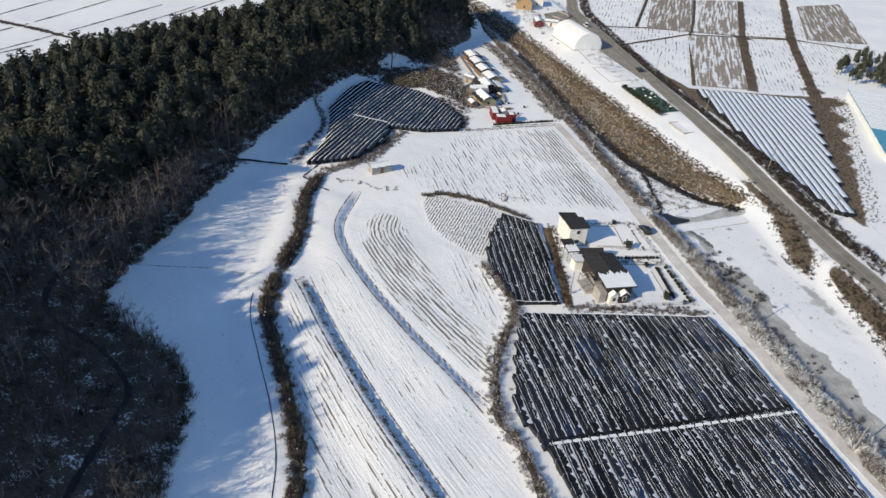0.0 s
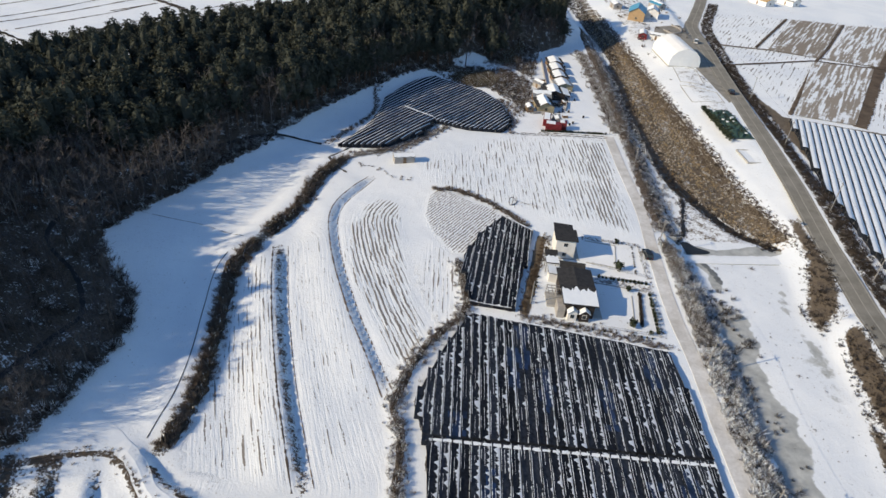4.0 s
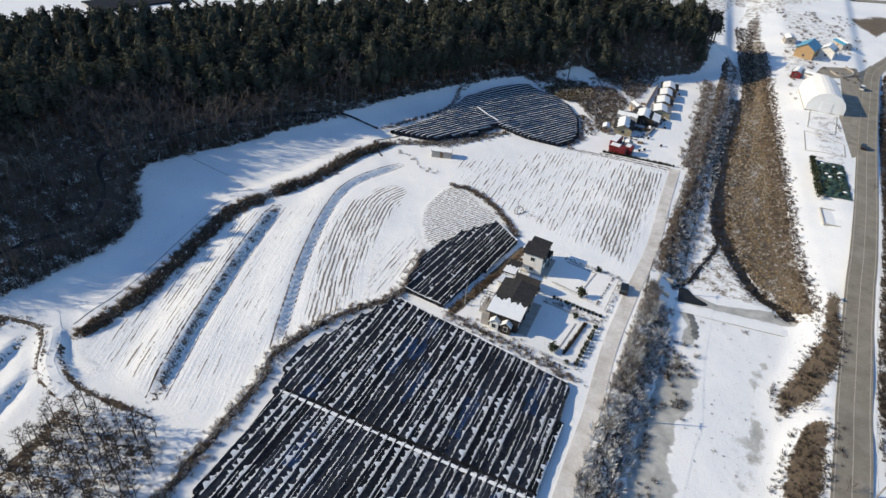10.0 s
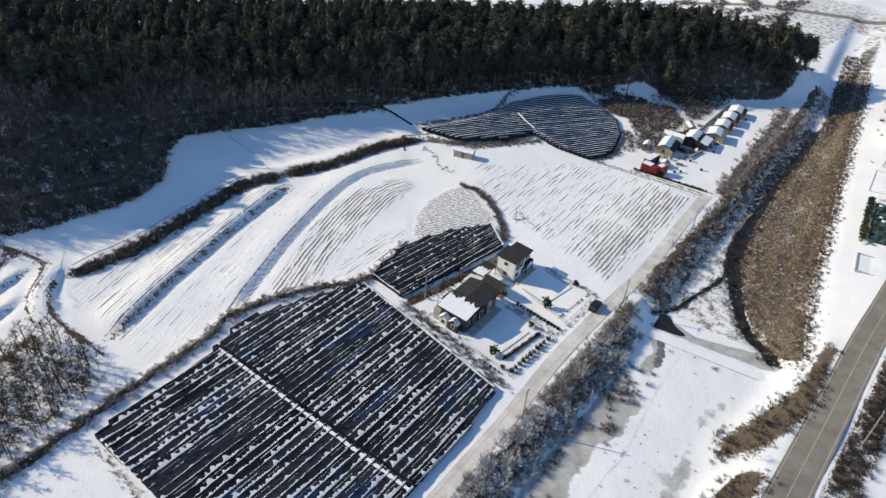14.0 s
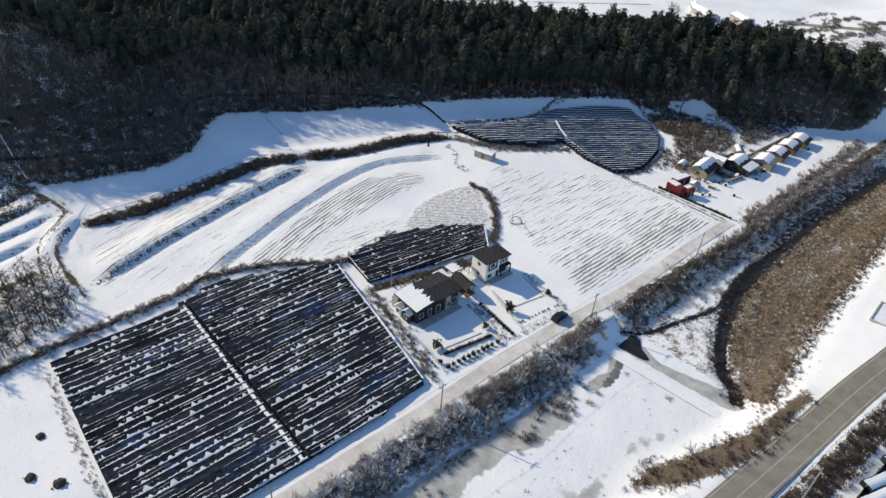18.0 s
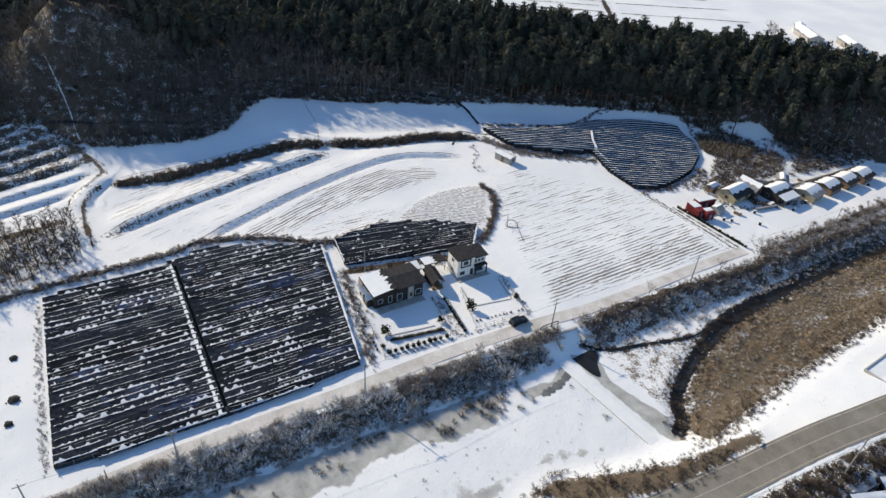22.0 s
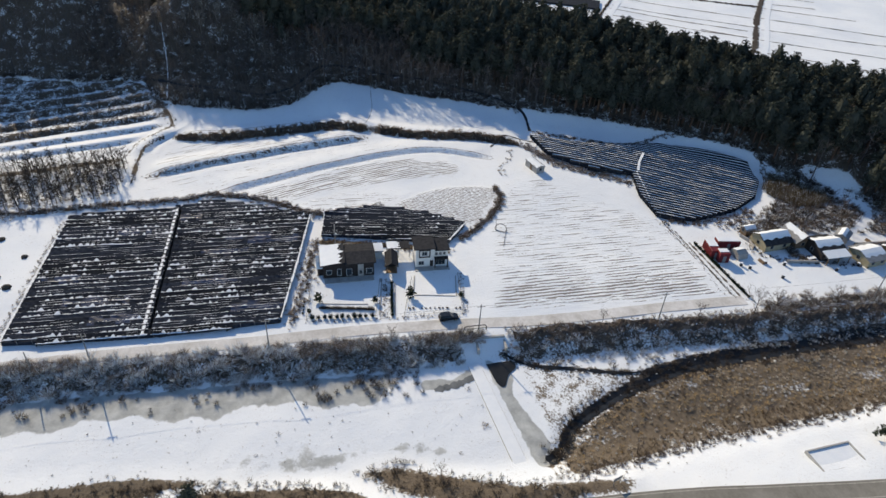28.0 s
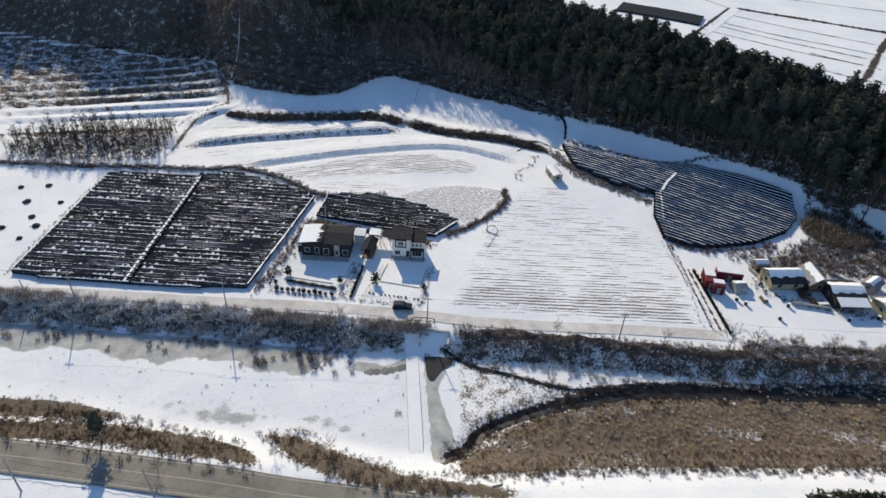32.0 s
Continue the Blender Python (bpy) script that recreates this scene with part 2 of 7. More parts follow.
M_BROWNWALL = plain("dark_brown_cladding", (0.026, 0.021, 0.019), (0.05, 0.040, 0.036), 1.0, 0.75, 0, 0.3, 6)
M_WHITEWALL = plain("white_render", (0.66, 0.64, 0.60), (0.80, 0.78, 0.74), 0.7, 0.8, 0, 0.15, 8)
M_GREYWALL = plain("grey_stone_wall", (0.28, 0.26, 0.24), (0.42, 0.40, 0.37), 0.9, 0.85, 0, 0.3, 5)
M_YELLOWWALL = plain("yellow_ochre_wall", (0.30, 0.255, 0.16), (0.42, 0.365, 0.25), 0.8, 0.8)
M_RED = plain("red_painted_steel", (0.10, 0.013, 0.017), (0.19, 0.028, 0.031), 0.9, 0.5, 0, 0.1, 5)
M_BLUE = plain("blue_sheet_roof", (0.05, 0.22, 0.36), (0.09, 0.32, 0.46), 0.6, 0.45, 0, 0.1, 4)
M_ORANGE = plain("orange_ochre_wall", (0.36, 0.24, 0.13), (0.48, 0.33, 0.18), 0.8, 0.8)
M_GREYROOF = plain("grey_sheet_roof", (0.16, 0.165, 0.17), (0.28, 0.285, 0.29), 0.9, 0.6, 0, 0.2, 6)
M_WOOD = plain("weathered_wood", (0.14, 0.09, 0.055), (0.26, 0.18, 0.115), 1.8, 0.8, 0, 0.3, 8)
M_FABRIC = plain("white_tent_fabric", (0.74, 0.745, 0.73), (0.83, 0.83, 0.82), 0.15, 0.55, 0, 0.1, 2)
M_GREENNET = plain("green_net", (0.02, 0.05, 0.04), (0.06, 0.10, 0.085), 0.8, 0.7, 0, 0.3, 4)
M_CARDARK = plain("dark_car_paint", (0.018, 0.02, 0.024), (0.028, 0.03, 0.034), 1, 0.25, 0.3, 0, 1, 0, 0.5)
M_CARWHITE = plain("white_car_paint", (0.72, 0.73, 0.73), (0.78, 0.78, 0.78), 1, 0.3, 0, 0, 1, 0, 0.5)
M_TYRE = plain("tyre_rubber", (0.015, 0.015, 0.015), (0.03, 0.03, 0.03), 5, 0.9)
M_COMPOST = plain("dark_compost", (0.03, 0.026, 0.023), (0.085, 0.072, 0.06), 1.5, 0.95, 0, 0.8, 4)
M_GLASS, _nt, _b = material("window_glass", 0.08, 0, 0.6)
_nt.links.new(ramp(_nt, noise_tex(_nt, 0.5), [(0.3, (0.015, 0.02, 0.025)), (0.7, (0.04, 0.05, 0.06))]), _b.inputs["Base Color"])

# ---- the lie of the land ----
rng = np.random.default_rng(7)


def smooth(a, b, v):
    t = np.clip((np.asarray(v, float) - a) / (b - a), 0, 1)
    return t * t * (3 - 2 * t)


def line_dist(x, y, pts, closed=False):
    """Distance to a polyline, the signed side of the nearest piece and the way along it."""
    best, side, way, run = np.full(np.shape(x), 1e9), np.zeros(np.shape(x)), np.zeros(np.shape(x)), 0.0
    pts = list(pts) + ([pts[0]] if closed else [])
    for (ax, ay), (bx, by) in zip(pts, pts[1:]):
        dx, dy = bx - ax, by - ay
        ln = math.hypot(dx, dy)
        t = np.clip(((x - ax) * dx + (y - ay) * dy) / ln ** 2, 0, 1)
        d = np.hypot(x - ax - t * dx, y - ay - t * dy)
        s = np.sign(dx * (y - ay) - dy * (x - ax))
        near = d < best
        best, side, way = np.where(near, d, best), np.where(near, s, side), np.where(near, run + t * ln, way)
        run += ln
    return best, side, way


def inside(x, y, poly):
    x, y = np.asarray(x, float), np.asarray(y, float)
    r = np.zeros(x.shape, bool)
    for (ax, ay), (bx, by) in zip(poly, poly[1:] + poly[:1]):
        if ay == by:
            continue
        r ^= ((ay > y) != (by > y)) & (x < (bx - ax) * (y - ay) / (by - ay) + ax)
    return r


def area(x, y, poly, soft=1.2):
    """1 within the outline, 0 outside, soft across the edge."""
    d = line_dist(x, y, poly, True)[0]
    return smooth(-soft, soft, np.where(inside(x, y, poly), d, -d))


def spline(pts, n=6):
    """A smooth line through the points."""
    p = [Vector((*q, 0)) for q in pts]
    p = [2 * p[0] - p[1]] + p + [2 * p[-1] - p[-2]]
    out = []
    for a, b, c, d in zip(p, p[1:], p[2:], p[3:]):
        for i in range(n):
            t = i / n
            out.append(tuple((0.5 * (2 * b + (c - a) * t + (2 * a - 5 * b + 4 * c - d) * t * t + (3 * b - a - 3 * c + d) * t ** 3))[:2]))
    return out + [tuple(p[-2][:2])]


def ring(pts, n=5):
    """A smooth closed outline."""
    k = len(pts)
    out = []
    for i in range(k):
        a, b, c, d = (Vector((*pts[(i + j - 1) % k], 0)) for j in range(4))
        for s in range(n):
            t = s / n
            out.append(tuple((0.5 * (2 * b + (c - a) * t + (2 * a - 5 * b + 4 * c - d) * t * t + (3 * b - a - 3 * c + d) * t ** 3))[:2]))
    return out


HEDGE_MAIN = spline([(6, 175), (1, 161), (-1, 143), (-6, 126), (-8.5, 112), (-6.5, 98), (-4, 84), (-3, 72), (-4, 62)])
DITCH_UPPER = spline([(-1, 124), (4, 105), (11, 83), (17, 67), (21, 57)])
DITCH_LOWER = spline([(15.5, 164), (9, 145), (12, 127), (20, 105), (26, 92), (32, 79)])
HEDGE_FIELD = spline([(42, -10), (40, 12), (39.2, 29), (37.6, 44), (36.4, 58), (35.4, 70), (33.4, 79), (38, 94), (45.5, 106), (45, 116), (43, 125)])
WOOD_EDGE = spline([(-60, -60), (-50, -20), (-43, 20), (-40, 42), (-28, 53), (-24, 61), (-22, 72), (-20.5, 85), (-24, 97), (-31, 104.5), (-37.5, 111), (-39, 119), (-36, 129), (-30.5, 143), (-26.5, 155), (-21, 170), (-16, 186), (-8, 206), (3, 225.5), (14, 241), (22, 251), (33, 257), (47, 268), (62, 288), (78, 303), (88, 318), (89, 345)], 4)
RIDGE = [(-420, -140), (-300, -40), (-200, 50), (-120, 135), (-85, 180), (-60, 212), (-28, 248), (10, 285), (45, 312), (78, 340)]
SHOULDER = [(-116, -90), (-92, -10), (-76, 50), (-74, 92), (-74, 135)]
WOOD_TRACK = spline([(-40, 48), (-36, 60), (-35, 69), (-32, 83), (-31.5, 90), (-38, 100), (-48, 108), (-50, 119), (-46, 136), (-41.5, 148), (-33.5, 162), (-23, 177), (-15.5, 182.6), (-3, 182)])
WOOD_PATH = spline([(-13, 60), (-22, 57), (-31, 55), (-44, 54), (-60, 51)])
FARM_TRACK = spline([(-19, 66), (-13, 63), (-9.5, 60.5), (-6, 57.5), (-2.4, 53.2), (2.2, 51), (9.7, 50), (20, 50.5), (30, 52), (36, 50)])
TRACK_SCOOP = spline([(-10, 63.5), (-5.2, 59.2), (-2, 56.4), (2, 54.6), (8, 54)])
TRACK_EDGE = spline([(-30, 51), (-22.4, 55.4), (-17.7, 57.8), (-12.6, 59.3), (-8.7, 57.6), (-5.2, 54.2), (-1.9, 51), (2.6, 49.6), (6.7, 48.8)])
TRACK_BANK = spline([(-4.2, 58), (-1, 55.4), (2.6, 53.4), (6.7, 52.6), (12, 52.6), (18, 53), (24, 53.4)])
LANE = spline([(99, -20), (98.3, 20), (97.7, 40), (96.2, 60), (95.5, 80), (95.2, 95), (94, 115), (94.3, 138), (95, 160), (93.6, 190), (93, 212)])
ROAD = spline([(136, -120), (137.5, -40), (138.6, 20), (140, 68), (141.5, 100), (144, 140), (145.6, 167), (147.2, 185), (149.5, 216), (152.5, 265), (156, 310), (161.5, 366), (171, 397), (181, 426), (193, 463), (205, 502), (224, 545)])
STREAM = spline([(131, 149), (128.3, 153.3), (123.2, 156.5), (117.3, 167), (113.8, 176.7), (110.5, 187.8), (108.7, 203.4), (107.3, 222), (106, 244), (107.5, 275), (106, 300)])
SNOW_ROAD = spline([(141, 163), (137, 182), (133.5, 214), (127.5, 262), (118, 346), (109, 470)])
REED_EAST = [(136.5, 153), (134.9, 160), (130.8, 187), (127.8, 220), (124.8, 247), (119, 306), (112, 373)]
HUMPS_NORTH = ring([(136.5, 150), (135.3, 142), (131.1, 129.6), (128, 120), (128.8, 113), (133, 116.3), (137.8, 123.4), (140.8, 133), (142.4, 142), (142.2, 152), (142, 160), (138.5, 163), (137, 157)])
HUMPS_SOUTH = ring([(130.8, 106.5), (134.5, 114), (140, 115), (139, 96), (137.6, 70), (136.6, 40), (125, 40), (124.5, 57), (124.2, 68), (126.0, 80), (127.4, 88), (129.2, 97)])
BRUSH_NORTH = ring([(27, 260), (44, 251), (56, 238), (63, 226), (67, 232), (67, 250), (70, 275), (72, 303), (60, 296), (45, 278)])
CLEARING = ring([(34.5, 264.5), (38, 270.5), (43.5, 276), (52.5, 274), (51, 270), (43, 267)])
BRUSH_TRACK = spline([(50, 271.6), (55, 273.4), (60, 270.7), (64.5, 265.4), (68.5, 257.9)])
MOUND_WEST = ring([(34, 253), (37, 259.5), (42.6, 263), (49.3, 265.5), (53.3, 256), (49.4, 248.5), (43, 247)])
MOUND_EAST = ring([(54.5, 277), (55.3, 284), (58.5, 290), (62, 296.5), (66, 295), (63, 286), (60.5, 279)])
THICKET = ring([(12, 18), (9, 40), (9, 49), (17, 51.5), (27, 51), (33, 48), (37, 30), (37, 8), (24, 2)])
FIELD_MAIN = [(42.6, 42), (41.2, 58), (40.3, 68), (37.0, 78), (42, 94), (47, 105), (89.5, 98.5), (91, 83), (91.5, 70), (91.5, 55), (91, 42)]
FIELD_SMALL = [(46.5, 109), (45, 119), (44.5, 127), (48.5, 138), (54.5, 147.5), (62.5, 141.5), (56.5, 108)]
FIELD_FAR = [(2, 180.8), (8.6, 197), (11, 213), (11.2, 223), (15.8, 233), (21, 242), (27.5, 249), (38.5, 247.3), (47, 241), (54, 230), (58, 216), (57.4, 209.5), (54.8, 205), (43, 204.4), (31, 206.8), (27, 195), (16.3, 183.4)]
FIELD_WHITE = [(168, 241), (213, 228), (161, 138), (156.5, 141), (157.5, 180)]
STUBBLE = ring([(44.5, 129), (37, 136), (33, 147), (34, 159), (39, 160), (47, 155), (54, 149)], 3)
PLOUGH_CURVED = ring([(35, 84), (24, 103), (15, 124), (14, 140), (19, 152), (26, 150), (28, 134), (33, 112), (38, 98)], 4)
PLOUGH_BIG = [(91, 147), (64, 154), (62, 200), (91, 206)]
CHANNEL = spline([(102.5, 300), (101.8, 318), (96.5, 360), (89, 412), (91, 440), (93, 470)])
BROOK = spline([(103, 147), (106.5, 153), (108.4, 162), (111, 173.6), (109.5, 184), (108.7, 196)])


def hill(x, y):
    d, side, way = line_dist(x, y, RIDGE)
    u = way / 700.0
    crest = np.interp(u, [0, 0.35, 0.55, 0.7, 0.79, 0.87, 0.94, 1.0], [44, 27, 14.5, 13.8, 13.2, 18.0, 18.0, 9])
    near = np.interp(u, [0, 0.35, 0.5, 0.62, 0.75, 0.9, 1.0], [210, 150, 106, 80, 54, 38, 24])
    far = np.interp(u, [0, 0.4, 0.6, 1.0], [120, 60, 34, 30])
    w = np.where(side < 0, near, far)
    z = crest * (0.5 + 0.5 * np.cos(np.pi * np.clip(d / w, 0, 1))) ** 0.85
    ds, ss, ws = line_dist(x, y, SHOULDER)
    bump_ = np.interp(ws, [0, 80, 108, 122, 138, 152, 172, 192, 230], [30, 29, 25, 17, 15, 27, 24, 13, 7])
    return np.maximum(z, bump_ * np.exp(-(ds / 27.0) ** 2)) + 0.15 * bump_ * np.exp(-(ds / 27.0) ** 2)


def height(x, y):
    x, y = np.asarray(x, float), np.asarray(y, float)
    z = 2.4 * smooth(8, -34, x) * smooth(330, 250, y) + hill(x, y) + 0.9 * area(x, y, FIELD_FAR, 2.2) * smooth(46, 22, x)
    d, s, w = line_dist(x, y, RIDGE)
    z = z - 7.0 * smooth(18, 75, d) * (s > 0) * smooth(45, -25, x)
    # river trough between the lane and the road
    edge = np.interp(y, [60, 110, 140, 153, 177, 206, 247, 306, 373, 440], [138, 138, 139, 138, 136, 132.5, 127.5, 120.5, 112.5, 105])
    z = z - 2.6 * smooth(98.5, 105.5, x + 0.09 * np.maximum(y - 300, 0)) * (1 - smooth(-10.5, 1.5, x - edge)) * (1 - smooth(420, 600, y))
    z = z + 2.3 * smooth(-4, 14, x - edge) * smooth(130, 180, y) - 1.7 * smooth(153, 160, x) * smooth(130, 180, y)
    # terraces: banks and ditches
    for line, drop, half, back in ((HEDGE_MAIN, 1.1, 1.6, 9), (TRACK_SCOOP, 1.0, 0.9, 6), (DITCH_UPPER, 1.15, 0.9, 11), (DITCH_LOWER, 0.7, 0.7, 11)):
        d, s, w = line_dist(x, y, line)
        sd, ln = d * s, sum(math.dist(p, q) for p, q in zip(line, line[1:]))
        end = smooth(0, 7, w) * smooth(ln, ln - 7, w)
        z = z + drop * smooth(half, -half, sd) * smooth(-back, -2.5, sd) * end - 0.25 * np.exp(-((sd - half) / 0.9) ** 2) * end
    f = ((x + 0.28 * y + 96.45) / 6.9) % 1
    part_ = smooth(15, 13, x + 0.28 * y) * smooth(-62, -50, x) * smooth(0, 4, np.interp(x, [-60, -22, -12, -4, 2, 8], [48, 53, 57, 52, 47.5, 46]) - y) * smooth(-70, -50, y)
    z = z + part_ * 1.5 * (smooth(0.62, 0.38, f) - 1 + f)
    d = line_dist(x, y, HEDGE_FIELD)[0]
    z = z + 0.45 * np.exp(-(d / 1.8) ** 2)
    d = line_dist(x, y, STREAM)[0]
    z = z - 0.7 * np.exp(-(d / 1.8) ** 2)
    z = z + 0.55 * area(x, y, HUMPS_NORTH, 3.5) + 0.5 * area(x, y, HUMPS_SOUTH, 3.5)
    d = line_dist(x, y, WOOD_TRACK)[0]
    z = z - 0.4 * np.exp(-(d / 1.2) ** 2)
    # worn unevenness
    for kx, ky, ph, am in ((0.13, 0.05, 0.3, 0.05), (-0.07, 0.19, 2.1, 0.04), (0.31, -0.23, 1.2, 0.02), (0.11, 0.43, 4.0, 0.018), (-0.52, 0.37, 0.9, 0.012), (0.83, 0.61, 3.3, 0.010)):
        z = z + am * np.sin(kx * x + ky * y + ph + 0.8 * np.sin(0.045 * x - 0.06 * y + ph))
    return z


def hz(x, y):
    return float(height(np.array([x]), np.array([y]))[0])


# ---- mesh helpers ----
def raw_mesh(name, V, F, mats, index=None, shade=False):
    """A mesh from arrays: V (n, 3), F (m, 3 or 4)."""
    V, F = np.asarray(V, np.float32), np.asarray(F, np.int32)
    me = bpy.data.meshes.new(name)
    me.vertices.add(len(V))
    me.vertices.foreach_set("co", V.ravel())
    k = F.shape[1]
    me.loops.add(F.size)
    me.loops.foreach_set("vertex_index", F.ravel())
    me.polygons.add(len(F))
    me.polygons.foreach_set("loop_start", np.arange(0, F.size, k, dtype=np.int32))
    if index is not None:
        me.polygons.foreach_set("material_index", np.asarray(index, np.int32))
    me.polygons.foreach_set("use_smooth", np.full(len(F), shade))
    for m in mats if isinstance(mats, (list, tuple)) else [mats]:
        me.materials.append(m)
    me.update(calc_edges=True)
    return me


def part(name, bm, mat, parent=None, label=""):
    """Links a bmesh as one mesh object under a thing or a part."""
    me = bpy.data.meshes.new(name)
    bm.to_mesh(me)
    bm.free()
    me.materials.append(mat)
    ob = new(name, me)
    ob.parent = parent
    return tagged(ob, label)


def thing(name, x, y, z=None, rz=0.0, label="", category="", group="", kind=""):
    ob = new(name)
    ob.empty_display_size = 0.3
    ob.matrix_basis = pose(x, y, hz(x, y) if z is None else z, 0, 0, rz)
    return tagged(ob, label, category, group, kind)


def box(bm, x0, x1, y0, y1, z0, z1, bevel=0.0):
    m = Matrix.LocRotScale(((x0 + x1) / 2, (y0 + y1) / 2, (z0 + z1) / 2), None, (x1 - x0, y1 - y0, z1 - z0))
    g = bmesh.ops.create_cube(bm, size=1, matrix=m)
    if bevel:
        ed = list({e for v in g["verts"] for e in v.link_edges})
        bmesh.ops.bevel(bm, geom=ed, offset=bevel, segments=1, affect="EDGES")
    return bm


def boxes(*dims, bevel=0.0):
    bm = bmesh.new()
    for d in dims:
        box(bm, *d, bevel=bevel)
    return bm


def slab(corners, thick):
    """A plate with these four top corners, thick downwards."""
    bm = bmesh.new()
    top = [bm.verts.new(c) for c in corners]
    low = [bm.verts.new((c[0], c[1], c[2] - thick)) for c in corners]
    bm.faces.new(top)
    bm.faces.new(low[::-1])
    for i in range(len(top)):
        j = (i + 1) % len(top)
        bm.faces.new((top[j], top[i], low[i], low[j]))
    bmesh.ops.recalc_face_normals(bm, faces=bm.faces)
    return bm


def prism(outline, y0, y1):
    """An upright outline in x and z, drawn out along y."""
    bm = bmesh.new()
    a = [bm.verts.new((x, y0, z)) for x, z in outline]
    b = [bm.verts.new((x, y1, z)) for x, z in outline]
    bm.faces.new(a)
    bm.faces.new(b[::-1])
    for i in range(len(a)):
        j = (i + 1) % len(a)
        bm.faces.new((a[j], a[i], b[i], b[j]))
    bmesh.ops.recalc_face_normals(bm, faces=bm.faces)
    return bm


def rod(bm, a, b, r0, r1=None, n=6):
    a, b = Vector(a), Vector(b)
    m = Matrix.Translation((a + b) / 2) @ (b - a).to_track_quat("Z", "Y").to_matrix().to_4x4()
    bmesh.ops.create_cone(bm, cap_ends=True, segments=n, radius1=r0, radius2=r0 if r1 is None else r1, depth=(b - a).length, matrix=m)
    return bm


def ragged_slab(c, thick, r, keep=0.85, n=26, jag=0.05):
    """A sheet of snow on the quad c (upper edge c[0] to c[1], lower edge c[3] to c[2]) with an uneven lower border."""
    bm = bmesh.new()
    c = [Vector(q) for q in c]
    rows = []
    for i in range(n + 1):
        u = i / n
        t, b = c[0].lerp(c[1], u), c[3].lerp(c[2], u)
        f = min(1.0, max(0.15, keep + 0.05 * math.sin(0.7 * i + keep * 40) + r.uniform(-jag, 0.4 * jag)))
        rows.append([bm.verts.new(t + Vector((0, 0, thick))), bm.verts.new(t.lerp(b, f * 0.6) + Vector((0, 0, thick))), bm.verts.new(t.lerp(b, f) + Vector((0, 0, 0.012)))])
    for p, q in zip(rows, rows[1:]):
        for i in range(2):
            bm.faces.new((p[i], p[i + 1], q[i + 1], q[i]))
    bmesh.ops.recalc_face_normals(bm, faces=bm.faces)
    if bm.faces[0].normal.z < 0:
        bmesh.ops.reverse_faces(bm, faces=bm.faces)
    return bm


def ribbon(name, line, width, lift, mat, jitter=0.0, offset=0.0, across=3, thick=0.0, level=0.0):
    """A strip laid on the ground along a line."""
    P = np.array(line)
    T = np.gradient(P, axis=0)
    T /= np.linalg.norm(T, axis=1)[:, None]
    N = np.stack([-T[:, 1], T[:, 0]], 1)
    base = None
    if level:
        H = [height(P[:, 0] + N[:, 0] * k * level, P[:, 1] + N[:, 1] * k * level) for k in (-0.5, -0.25, 0, 0.25, 0.5)]
        base = np.max(H, axis=0)[:, None]
    P = P + N * offset
    us = np.linspace(-0.5, 0.5, across)
    V = []
    for i, p in enumerate(P):
        w = width * (1 + (rng.uniform(-jitter, jitter) if jitter else 0))
        for u in us:
            q = p + N[i] * u * w
            V.append((q[0], q[1], 0))
    V = np.array(V)
    zc = height(V[:, 0], V[:, 1]).reshape(len(P), across)
    mid = base if level else zc.max(axis=1, keepdims=True) if thick else zc
    V[:, 2] = (np.broadcast_to(mid, zc.shape) + lift).ravel()
    F = [(i * across + j, (i + 1) * across + j, (i + 1) * across + j + 1, i * across + j + 1) for i in range(len(P) - 1) for j in range(across - 1)]
    F = np.array(F)[:, ::-1]
    if thick:
        n = len(V)
        low = V.copy()
        low[:, 2] -= thick
        V = np.concatenate([V, low])
        extra = []
        for i in range(len(P) - 1):
            a, b = i * across, (i + 1) * across
            extra += [(a, b, b + n, a + n), (b + across - 1, a + across - 1, a + across - 1 + n, b + across - 1 + n)]
        F = np.concatenate([F, np.array(extra)])
    return new(name, raw_mesh(name, V, F, mat))


def dense(line, gap):
    """The line again with points about gap apart."""
    P = np.array(line)
    s = np.concatenate([[0], np.cumsum(np.linalg.norm(np.diff(P, axis=0), axis=1))])
    t = np.arange(0, s[-1], gap)
    return [tuple(q) for q in np.stack([np.interp(t, s, P[:, 0]), np.interp(t, s, P[:, 1])], 1)]


# ---- ground: one sheet to the horizon ----
def axis(lo, hi, fine, reach):
    mid = list(np.arange(lo, hi + fine / 2, fine))
    out, g, a = [], fine, hi
    while a < reach:
        g *= 1.22
        a += g
        out.append(a)
    low, g, a = [], fine, lo
    while a > -reach:
        g *= 1.22
        a -= g
        low.append(a)
    return np.array(low[::-1] + mid + out)


